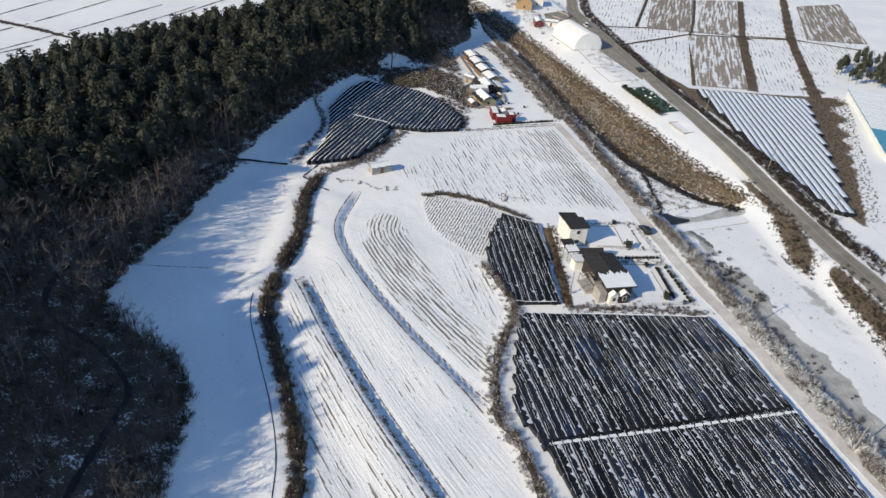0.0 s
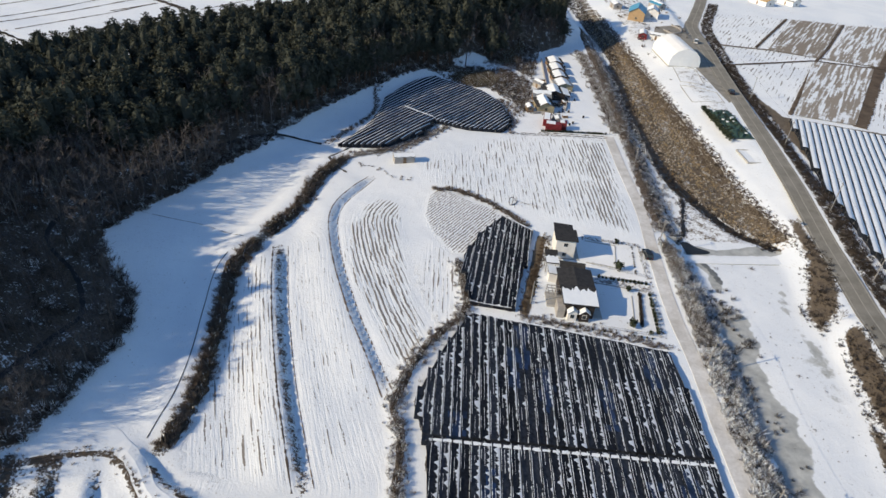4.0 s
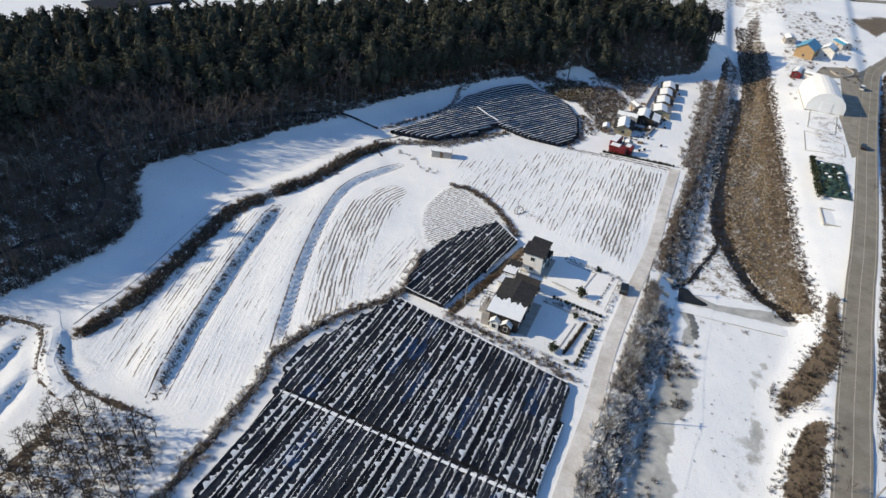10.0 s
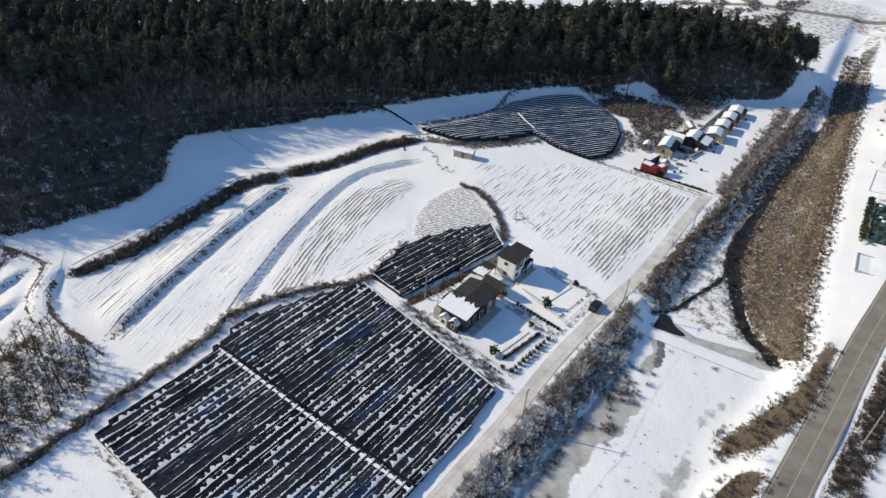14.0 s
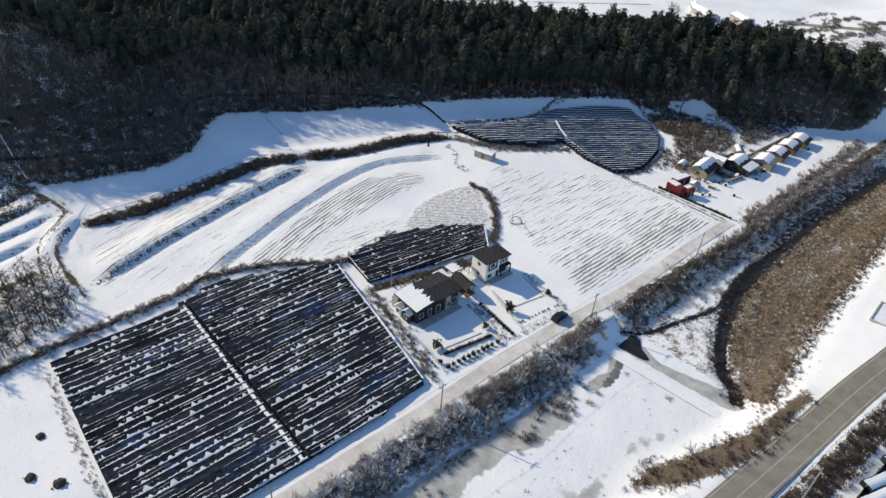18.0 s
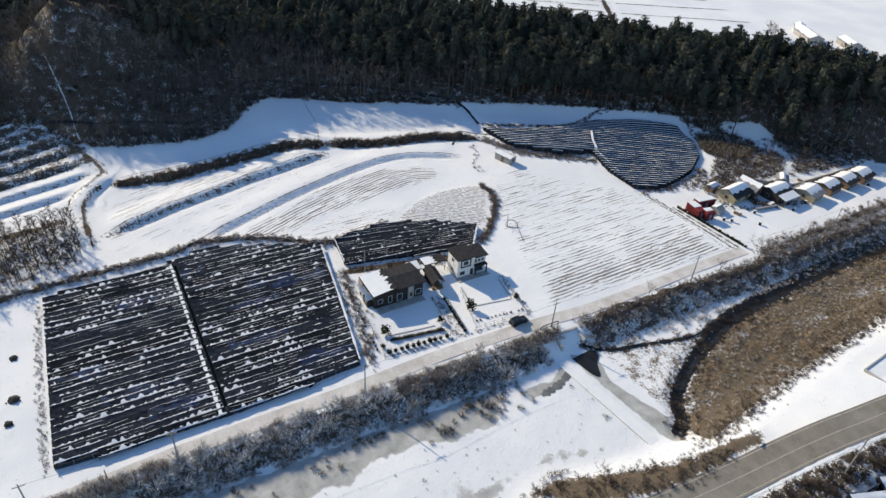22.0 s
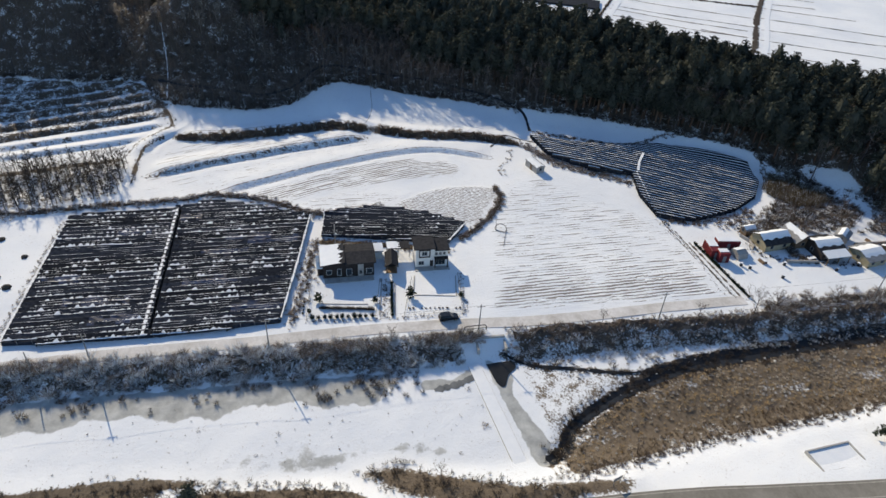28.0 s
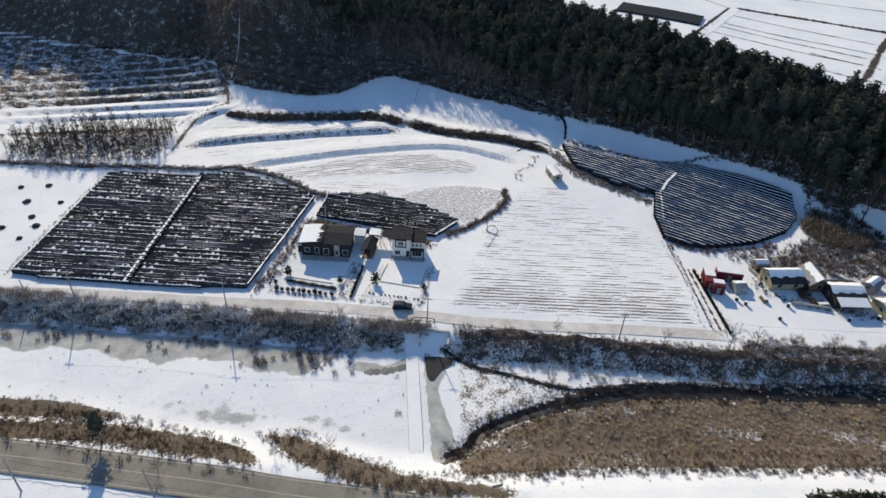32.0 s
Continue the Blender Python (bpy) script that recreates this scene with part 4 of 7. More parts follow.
def crop_shade(name, poly, direction, pitch, snow, wide, label, gaps=(), ragged=0.25, seed=1, top=1.25, low=0.70, lumpy=False, blue=(), even=False, level=False):
    """Rows of net roofs on posts, each row a part, with snow in the lows of the nets. lumpy adds thin snow lines that
    double as ridge highlights.
    """
    r = np.random.default_rng(seed)
    ln = math.hypot(*direction)
    ux, uy = direction[0] / ln, direction[1] / ln
    field = new(name)
    tagged(field, label, "crop shade")
    across = [x * uy - y * ux for x, y in poly]
    SV, SF = [], []
    k0 = 0
    p = min(across) + 0.3
    while p < max(across) - pitch * 0.6:
        for s0, s1 in spans(poly, p + pitch * 0.5, (ux, uy)):
            runs = [(s0, s1)]
            for g in gaps:
                runs = [q for a, b in runs for q in ((a, min(b, g - 0.32)), (max(a, g + 0.32), b)) if q[1] > q[0]]
            row_snow = r.choice((0.5, 0.9, 1.25, 1.3, 1.6))
            for a, b in runs:
                if b - a < 1.2:
                    continue
                n = max(2, int((b - a) / 1.4))
                S = np.linspace(a, b, n + 1)
                sag = 0.10 * r.standard_normal(n + 1).cumsum() * 0.25
                sag -= np.linspace(sag[0], sag[-1], n + 1)
                sag = np.clip(sag, -0.16, 0.16) + r.uniform(-0.10, 0.10, n + 1)
                if level:
                    sag = 0.3 * sag
                prof = [(0.0, 0.1), (pitch * 0.06, top), (pitch * 0.5, top * (0.52 + 0.48 * low)), (pitch * 1.0, top * low)]
                V = []
                for j, s in enumerate(S):
                    for i, (o, h) in enumerate(prof):
                        q = p + o + (r.uniform(-0.10, 0.10) if 0 < i < 3 else 0)
                        dz = sag[j] * (0.5 if i == 1 else 1.0) + (-0.10 if (j % 2 and i == 2) else 0)
                        V.append((q * uy + s * ux, -q * ux + s * uy, h + dz))
                for j in (0, len(V) - len(prof)):
                    e = [(x, y, 0.05) for x, y, z in V[j:j + len(prof)]]
                    V = e + V if j == 0 else V + e
                n += 2
                V = np.array(V)
                base = height(V[:, 0], V[:, 1])
                V[:, 2] += base
                m = len(prof)
                F = [(j * m + i, j * m + i + 1, (j + 1) * m + i + 1, (j + 1) * m + i) for j in range(n) for i in range(m - 1)]
                C = V[[f[0] for f in F]]
                tint = [int(i % (m - 1) > 0 and any(abs(c[0] - bx) < 1.9 * (0.6 + 0.4 * math.sin(c[1] * 3.1 + i)) and abs(c[1] - by) < bl for bx, by, bl in blue)) for i, c in enumerate(C)]
                ob = new("net_roof", raw_mesh("net_roof", V, np.array(F), [M_NET, M_NETBLUE], tint))
                ob.parent = field
                n -= 2
                # thin snow lines, mostly on the ridge, that also paint its highlight
                if lumpy:
                    for _ in range(int((b - a) / 1.7)):
                        at, ln2 = r.uniform(a, b - 1), r.uniform(1.5, 6.0)
                        st = np.arange(at, min(b, at + ln2), 0.4)
                        off, w2 = r.choice((0.04, 0.05, 0.07, 0.4)) * pitch, r.uniform(0.03, 0.09)
                        b0 = len(SV)
                        for s in st:
                            off += r.normal(0, 0.006)
                            hh = top * (1 - (1 - low) * off / pitch) + np.interp(s, S, sag) + 0.07
                            for q in (off, off + w2 * r.uniform(0.3, 1.2)):
                                SV.append(((p + q) * uy + s * ux, -(p + q) * ux + s * uy, hh))
                        SF += [(b0 + 2 * t, b0 + 2 * t + 1, b0 + 2 * t + 3, b0 + 2 * t + 2) for t in range(len(st) - 1)]
                # snow caught along the low edge
                if lumpy:
                    st = np.arange(a, b, 0.27)
                    k = len(st)
                    slow = np.interp(st, np.arange(a, b + 9, 4.0), r.uniform(-0.45, 1.25, len(np.arange(a, b + 9, 4.0))))
                    if even:
                        slow = 0.25 + 0.25 * slow
                        row_snow = 0.8
                    wv = 0.21 * row_snow * np.clip(0.6 + slow, 0, 1.3) * r.uniform(0.2, 1.6, k)
                    for at in np.arange(a + r.uniform(0, 1.4), b, 1.45):
                        at += r.normal(0, 0.18)
                        amp = row_snow * r.gamma(1.8, 0.25) * np.interp(at, st, np.clip(0.45 + 0.75 * slow, 0, 1.3))
                        half = r.uniform(0.5, 1.3)
                        wv = np.maximum(wv, amp * (0.5 + 0.5 * np.cos(np.pi * np.clip((st - at) / half, -1, 1))) ** 2.0)
                    wv = np.minimum(wv * r.uniform(0.8, 1.2, k), 0.62 * pitch)
                    zz = np.interp(st, S, sag)
                    b0 = len(SV)
                    for s, w_, dz in zip(st, wv, zz):
                        sink = 0.12 * max(0.0, 1 - w_ / 0.07)
                        for f, rise in ((0.0, 0.0), (0.25, 0.035), (0.65, 0.03), (1.0, 0.0)):
                            q = p + pitch * 0.965 - f * w_ + r.uniform(-0.02, 0.02)
                            hh = top * (low + (1 - low) * 1.10 * f * w_ / pitch) + dz * 0.95 + rise * r.uniform(0.4, 1.3) + 0.025 - sink
                            SV.append((q * uy + s * ux, -q * ux + s * uy, hh))
                    for t in range(k - 1):
                        for i in range(3):
                            o = b0 + t * 4 + i
                            SF.append((o, o + 1, o + 5, o + 4))
                    continue
                j = 0
                while j < n:
                    if r.random() < snow:
                        e = n if snow >= 1 else min(n, j + int(r.integers(1, max(3, int(30 * snow ** 3)))))
                        st = np.linspace(S[j], S[e], (e - j) * 5 + 1)
                        wv = pitch * wide * (1 - ragged) * (1 + ragged * r.uniform(-0.7, 0.7, len(st)))
                        at = st[0] + r.uniform(0, 2)
                        while at < st[-1] and ragged > 0.2:
                            half, tall = r.uniform(0.3, 0.8), row_snow * r.gamma(1.6, 0.55)
                            wv = np.maximum(wv, pitch * wide * tall * np.clip(1 - np.abs(st - at) / half, 0, 1))
                            at += r.uniform(0.9, 3.2)
                        for end in (a, b) if ragged > 0.2 else ():
                            wv = np.maximum(wv, 0.5 * pitch * np.clip(1 - np.abs(st - end) / 1.1, 0, 1) * (r.random() < 0.7))
                        wv = np.minimum(wv, 0.9 * pitch)
                        wv[0], wv[-1] = (wv[0] if j == 0 else 0.04), (wv[-1] if e == n else 0.04)
                        zz = np.interp(st, S, sag)
                        b0 = len(SV)
                        for s, w_, dz in zip(st, wv, zz):
                            for f, rise in ((0.0, 0.0), (0.06, 0.07), (0.65, 0.06), (1.0, 0.015)):
                                q = p + pitch * 0.97 - f * w_
                                hh = top * (low + (1 - low) * 1.12 * (f if f == 0 or not level else 1.1 - 0.1 * f) * w_ / pitch) + dz * 0.9 + rise * r.uniform(0.5, 1.2) + 0.02
                                X, Y = q * uy + s * ux, -q * ux + s * uy
                                SV.append((X, Y, hh))
                        for t in range(len(st) - 1):
                            for i in range(3):
                                o = b0 + t * 4 + i
                                SF.append((o, o + 1, o + 5, o + 4))
                        j = e
                    else:
                        j += int(r.integers(1, max(2, int(9 * (1 - snow)) + 2)))
        p += pitch
    SV = np.array(SV)
    SV[:, 2] += height(SV[:, 0], SV[:, 1])
    sn = new("snow_cover", raw_mesh("snow_cover", SV, np.array(SF), M_SNOW, shade=True))
    sn.parent = field
    tagged(sn, "ragged snow caught in the lows of the nets", kind="stuff")
    # loose net hanging over the border rows
    if lumpy:
      E = np.array(dense(list(poly) + [poly[0]], 1.2))
      cen = E.mean(axis=0)
      inn = E + (cen - E) / np.linalg.norm(cen - E, axis=1)[:, None] * 1.7
      V = [(x, y, hz(x, y) + top * f) for (a, b) in zip(E, inn) for (x, y), f in ((a, 0.62 + r.uniform(0, 0.1)), ((a + b) / 2, 0.68 + r.uniform(-0.1, 0.1)), (b, 0.6))]
      F = [(3 * i + j, 3 * i + 3 + j, 3 * i + 4 + j, 3 * i + 1 + j) for i in range(len(E) - 1) for j in range(2)]
      bn = new("border_net", raw_mesh("border_net", V, np.array(F), M_NET))
      bn.parent = field
    # net skirt round the field
    E = dense(list(poly) + [poly[0]], 1.5)
    V = []
    for x, y in E:
        g = hz(x, y)
        V += [(x, y, g), (x, y, g + top * r.uniform(0.72, 0.92))]
    F = [(2 * i, 2 * i + 2, 2 * i + 3, 2 * i + 1) for i in range(len(E) - 1)]
    sk = new("net_skirt", raw_mesh("net_skirt", V, np.array(F), M_NET))
    sk.parent = field
    bm = bmesh.new()
    for x, y in E[::2]:
        g = hz(x, y)
        rod(bm, (x, y, g), (x, y, g + top * 1.02), 0.05, n=5)
    po = part("edge_posts", bm, M_POST, field)
    tagged(po, "weathered grey edge posts", kind="stuff")
    return field


main_field = crop_shade("crop_shade", FIELD_MAIN, (-0.02, 1), 1.75, 0.90, 0.34, "black shade nets over long crop rows, patched with snow", gaps=(69.3,), seed=3, lumpy=True, blue=((58, 95, 6), (55.5, 89, 6), (62, 83, 6), (74, 81, 7), (84, 92, 6), (45, 73, 3), (79, 57, 7), (70, 47, 4), (51, 60, 4), (85.5, 62, 5)))
tagged(ribbon("field_path", dense([(41.0, 69.2), (66, 69.45), (91.6, 69.8)], 0.5), 0.62, 1.16, M_SNOW, 0.35, 0, 3), "narrow snow-covered gangway crossing the black nets", "path", kind="structure")
crop_shade("crop_shade", FIELD_SMALL, (0.10, 1), 1.75, 0.97, 0.36, "small field of black shade nets with snowy rows", seed=5, lumpy=True, even=True)
crop_shade("crop_shade", FIELD_FAR, (-0.50, -0.866), 1.42, 1.0, 0.24, "black shade nets in even rows edged with snow", seed=8, ragged=0.10, top=1.3, low=0.66, level=True)
crop_shade("crop_shade", FIELD_WHITE, (0.30, 0.95), 2.3, 1.0, 0.86, "shade nets almost hidden under broad strips of snow", seed=9, ragged=0.03, top=1.4, low=0.8, level=True)
tagged(ribbon("field_path", dense([(19.2, 215.6), (25, 211.6), (31, 208.6)], 1.0), 0.8, 1.30, M_SNOW, 0.12, 0, 3), "narrow snow-covered gangway crossing the black nets", "path", kind="structure")
# snow along the outer edge of the main nets
for ln_, off in (([(44, 42.2), (66, 41.6), (91, 41.8)], 0), ([(47, 105), (68, 102), (89.5, 98.6)], 0), ([(46.5, 109), (56.5, 108)], 0), ([(62.5, 141.5), (54.5, 147.5)], 0), ([(30, 208.5), (46, 206.5)], 0)):
    tagged(ribbon("edge_snow", dense(ln_, 0.6), 0.42, 1.10, M_SNOW, 0.7, off, 3), "snow lying on the edge of the shade nets", "snow", kind="structure")


# ---- plants ----
def tri_cloud(r, centres, size, per, squash=0.6):
    """Small leaf-like triangles scattered round centres."""
    c = np.repeat(centres, per, axis=0)
    n = len(c)
    c = c + r.normal(0, 1, (n, 3)) * size * np.array([0.55, 0.55, 0.55 * squash])
    d = r.normal(0, 1, (n, 3)) * np.array([1, 1, 0.55])
    d /= np.linalg.norm(d, axis=1)[:, None]
    e = np.cross(d, r.normal(0, 1, (n, 3)))
    e /= np.linalg.norm(e, axis=1)[:, None]
    L = size * r.uniform(0.55, 1.1, (n, 1))
    V = np.stack([c - e * L * 0.42, c + e * L * 0.42, c + d * L * 1.15], 1).reshape(-1, 3)
    return V, np.arange(3 * n).reshape(-1, 3)


def tube(p, q, r0, r1, sides=3):
    p, q = np.array(p, float), np.array(q, float)
    d = q - p
    d /= np.linalg.norm(d) + 1e-9
    a = np.cross(d, [0.3, 0.9, 0.2])
    a /= np.linalg.norm(a)
    b = np.cross(d, a)
    an = np.arange(sides) * 2 * np.pi / sides
    c = np.cos(an)[:, None] * a + np.sin(an)[:, None] * b
    V = np.concatenate([p + c * r0, q + c * r1])
    F = []
    for i in range(sides):
        j = (i + 1) % sides
        F += [(i, j, sides + j), (i, sides + j, sides + i)]
    return V, np.array(F)


def merge(pieces):
    V, F, M, o = [], [], [], 0
    for v, f, m in pieces:
        V.append(v)
        F.append(np.asarray(f) + o)
        M.append(np.full(len(f), m))
        o += len(v)
    return np.concatenate(V), np.concatenate(F), np.concatenate(M)


def pine_shape(seed, per=9):
    """Trunk and crown of an upland pine, 10 m high."""
    r = np.random.default_rng(seed)
    lean = r.normal(0, 0.35, 2)
    trunk = [(*tube((0, 0, -0.4), (lean[0] * 0.6, lean[1] * 0.6, 5.5), 0.2, 0.13, 5), 0), (*tube((lean[0] * 0.6, lean[1] * 0.6, 5.5), (*lean, 9.4), 0.13, 0.03, 4), 0)]
    cs = []
    for k in range(7):
        f = k / 6
        h = 4.2 + 5.2 * f
        rad = (2.2 * math.sqrt(max(0.0, 1 - (1.25 * f - 0.3) ** 2)) + 0.1) * r.uniform(0.75, 1.15)
        nb = int(6 - 3 * f)
        for i in range(nb):
            a = 6.283 * (i + r.uniform(-0.35, 0.35)) / nb + k
            rr = rad * r.uniform(0.55, 1.05)
            tip = np.array([lean[0] * f + rr * math.cos(a), lean[1] * f + rr * math.sin(a), h - 0.16 * rr + r.uniform(-0.3, 0.3)])
            trunk.append((*tube((lean[0] * f, lean[1] * f, h - 0.2), tip, 0.045, 0.015), 0))
            cs.append(tip)
            if rr > 1.1:
                cs.append(tip * np.array([0.55, 0.55, 1]) + np.array([0, 0, 0.25]))
    cs.append(np.array([*lean, 9.6]))
    rings, sides = [(3.9, 0.5), (5.0, 1.35), (6.8, 1.4), (8.2, 0.9), (9.0, 0.1)], 6
    BV = np.array([(lean[0] * h / 10 + q * r.uniform(0.75, 1.2) * math.cos(6.283 * i / sides), lean[1] * h / 10 + q * r.uniform(0.75, 1.2) * math.sin(6.283 * i / sides), h + r.uniform(-0.35, 0.35)) for h, q in rings for i in range(sides)])
    BF = []
    for k in range(len(rings) - 1):
        for i in range(sides):
            a, b = k * sides + i, k * sides + (i + 1) % sides
            BF += [(a, b, b + sides), (a, b + sides, a + sides)]
    return trunk, [(*tri_cloud(r, np.array(cs), 0.58, per), 1), (BV, np.array(BF), 2)]


def bare_shape(seed, tall=8.0, spread=0.55, limbs=7, twigs=5):
    """Trunk and leafless branches."""
    r = np.random.default_rng(seed)
    trunk = [(*tube((0, 0, -0.3), (0.1, 0, tall * 0.45), 0.13, 0.09, 4), 0), (*tube((0.1, 0, tall * 0.45), (0.1, 0.15, tall * 0.92), 0.09, 0.02, 3), 0)]
    br, tw = [], []
    for i in range(limbs):
        f = 0.25 + 0.6 * i / limbs
        s = np.array([0.1, 0.05, tall * f])
        a = 2.4 * i + r.uniform(-0.4, 0.4)
        ln = tall * spread * (1.05 - f) * r.uniform(0.8, 1.2) + 0.5
        e = s + np.array([math.cos(a) * ln * 0.62, math.sin(a) * ln * 0.62, ln * 0.75])
        br.append((*tube(s, e, 0.05, 0.015), 0))
        for j in range(4):
            t = 0.35 + 0.2 * j
            s2 = s + (e - s) * t
            d = (e - s) / np.linalg.norm(e - s) + r.normal(0, 0.5, 3)
            d[2] = abs(d[2])
            e2 = s2 + d / np.linalg.norm(d) * ln * 0.45
            br.append((*tube(s2, e2, 0.026, 0.008), 0))
            for k in range(twigs):
                q = s2 + (e2 - s2) * r.uniform(0.25, 1)
                d2 = r.normal(0, 1, 3)
                d2[2] = abs(d2[2]) * 0.9
                d2 /= np.linalg.norm(d2)
                sd = np.cross(d2, r.normal(0, 1, 3))
                sd *= 0.035 / np.linalg.norm(sd)
                tw.append(np.stack([q - sd, q + sd, q + d2 * r.uniform(0.5, 1.1)]))
    tw = np.array(tw).reshape(-1, 3)
    return trunk, br + [(tw, np.arange(len(tw)).reshape(-1, 3), 0)]


def bush_shape(seed, n=46, tall=1.0, wide=0.75, blade=0.035, frosted=0.0):
    r = np.random.default_rng(seed)
    a = r.uniform(0, 6.283, n)
    b0 = np.stack([np.cos(a), np.sin(a), np.zeros(n)], 1) * r.uniform(0, 0.4, (n, 1)) * wide
    d = np.stack([np.cos(a) * r.uniform(0.1, 1, n) * wide, np.sin(a) * r.uniform(0.1, 1, n) * wide, r.uniform(0.35, 1, n) * tall], 1)
    side = np.cross(d, r.normal(0, 1, (n, 3)))
    side *= blade / np.linalg.norm(side, axis=1)[:, None]
    lift = d * r.uniform(0.0, 0.45, (n, 1))
    V = np.stack([b0 + lift - side, b0 + lift + side, b0 + d], 1).reshape(-1, 3)
    return V, np.arange(3 * n).reshape(-1, 3), (r.random(n) < frosted).astype(int)


def thatch(line, wide, tall, seed=1, gap=0.4, across=11, offset=0.0):
    """The matted, uneven body of a hedge or a scrub bank along a line."""
    r = np.random.default_rng(seed)
    P = np.array(dense(line, gap))
    T = np.gradient(P, axis=0)
    T /= np.linalg.norm(T, axis=1)[:, None]
    N = np.stack([-T[:, 1], T[:, 0]], 1)
    n = len(P)
    s = np.arange(n) * gap

    def wave(lo, hi, step_):
        k = np.arange(0, s[-1] + 2 * step_, step_)
        return np.interp(s, k, r.uniform(lo, hi, len(k)))
    w = wide * wave(0.65, 1.2, 2.1) * wave(0.8, 1.15, 0.8)
    h = tall * wave(0.45, 1.2, 2.6) * wave(0.6, 1.25, 0.9)
    c = wave(-0.3, 0.3, 3.0) * wide + offset
    u = np.linspace(-1, 1, across)
    U = u[None, :] + r.uniform(-0.07, 0.07, (n, across))
    X = P[:, None, 0] + N[:, None, 0] * (c[:, None] + U * w[:, None] * 0.5)
    Y = P[:, None, 1] + N[:, None, 1] * (c[:, None] + U * w[:, None] * 0.5)
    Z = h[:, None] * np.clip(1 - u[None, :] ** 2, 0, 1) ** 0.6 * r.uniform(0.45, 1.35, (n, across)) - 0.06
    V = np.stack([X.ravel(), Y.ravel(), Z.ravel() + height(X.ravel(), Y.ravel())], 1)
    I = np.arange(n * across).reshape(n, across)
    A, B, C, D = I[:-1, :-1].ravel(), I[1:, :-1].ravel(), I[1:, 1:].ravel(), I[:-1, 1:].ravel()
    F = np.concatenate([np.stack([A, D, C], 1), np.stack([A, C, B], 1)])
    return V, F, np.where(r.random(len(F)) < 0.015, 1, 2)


def scatter(name, shapes, pts, sizes, mats, label, category, seed=1, stretch=0.15, body=None):
    """Many plants in one mesh of kind stuff. shapes: (V, F, material index)."""
    r = np.random.default_rng(seed)
    V, F, M, o = ([], [], [], 0) if body is None else ([body[0]], [body[1]], [body[2]], len(body[0]))
    z = height(pts[:, 0], pts[:, 1])
    for (x, y), h, s in zip(pts, z, sizes):
        v, f, m = shapes[r.integers(len(shapes))]
        a = r.uniform(0, 6.283)
        c, sn = math.cos(a), math.sin(a)
        q = v * s * np.array([r.uniform(1 - stretch, 1 + stretch), r.uniform(1 - stretch, 1 + stretch), r.uniform(1 - stretch, 1 + stretch)])
        V.append(np.stack([q[:, 0] * c - q[:, 1] * sn + x, q[:, 0] * sn + q[:, 1] * c + y, q[:, 2] + h], 1))
        F.append(f + o)
        M.append(m)
        o += len(v)
    ob = new(name, raw_mesh(name, np.concatenate(V), np.concatenate(F), mats, np.concatenate(M)))
    return tagged(ob, label, category, kind="stuff")


def jitter_grid(x0, x1, y0, y1, gap, r):
    gx, gy = np.meshgrid(np.arange(x0, x1, gap), np.arange(y0, y1, gap))
    p = np.stack([gx.ravel(), gy.ravel()], 1)
    return p + r.uniform(-0.45, 0.45, p.shape) * gap


def along(line, gap, wide, r, n=1):
    P = np.array(dense(line, gap))
    P = np.repeat(P, n, axis=0)
    return P + r.normal(0, 0.5, P.shape) * wide


PINES = [merge(t + c) for t, c in (pine_shape(s, 12) for s in range(8))]
FAR_PINES = [merge(t[:2] + c) for t, c in (pine_shape(s, 6) for s in range(10, 16))]
BARES = [merge(t + c) for t, c in (bare_shape(20 + s, 8.0, 0.5, 6, 4) for s in range(6))]
SLIMS = [merge(t + c) for t, c in (bare_shape(40 + s, 8.5, 0.30, 8, 4) for s in range(4))]
BUSHES = [bush_shape(60 + s, 60, 1.0, 0.75, 0.024) for s in range(6)]
DENSE_BUSHES = [bush_shape(80 + s, 84, 1.0, 0.8, 0.024, 0.08) for s in range(5)]
FROSTED = [bush_shape(70 + s, 70, 1.0, 0.8, 0.03, 0.4) for s in range(5)]
TUFTS = [bush_shape(90 + s, 34, 1.0, 0.7, 0.035) for s in range(6)]
FROST_HEAVY = [bush_shape(110 + s, 76, 1.0, 0.8, 0.03, 0.62) for s in range(4)]


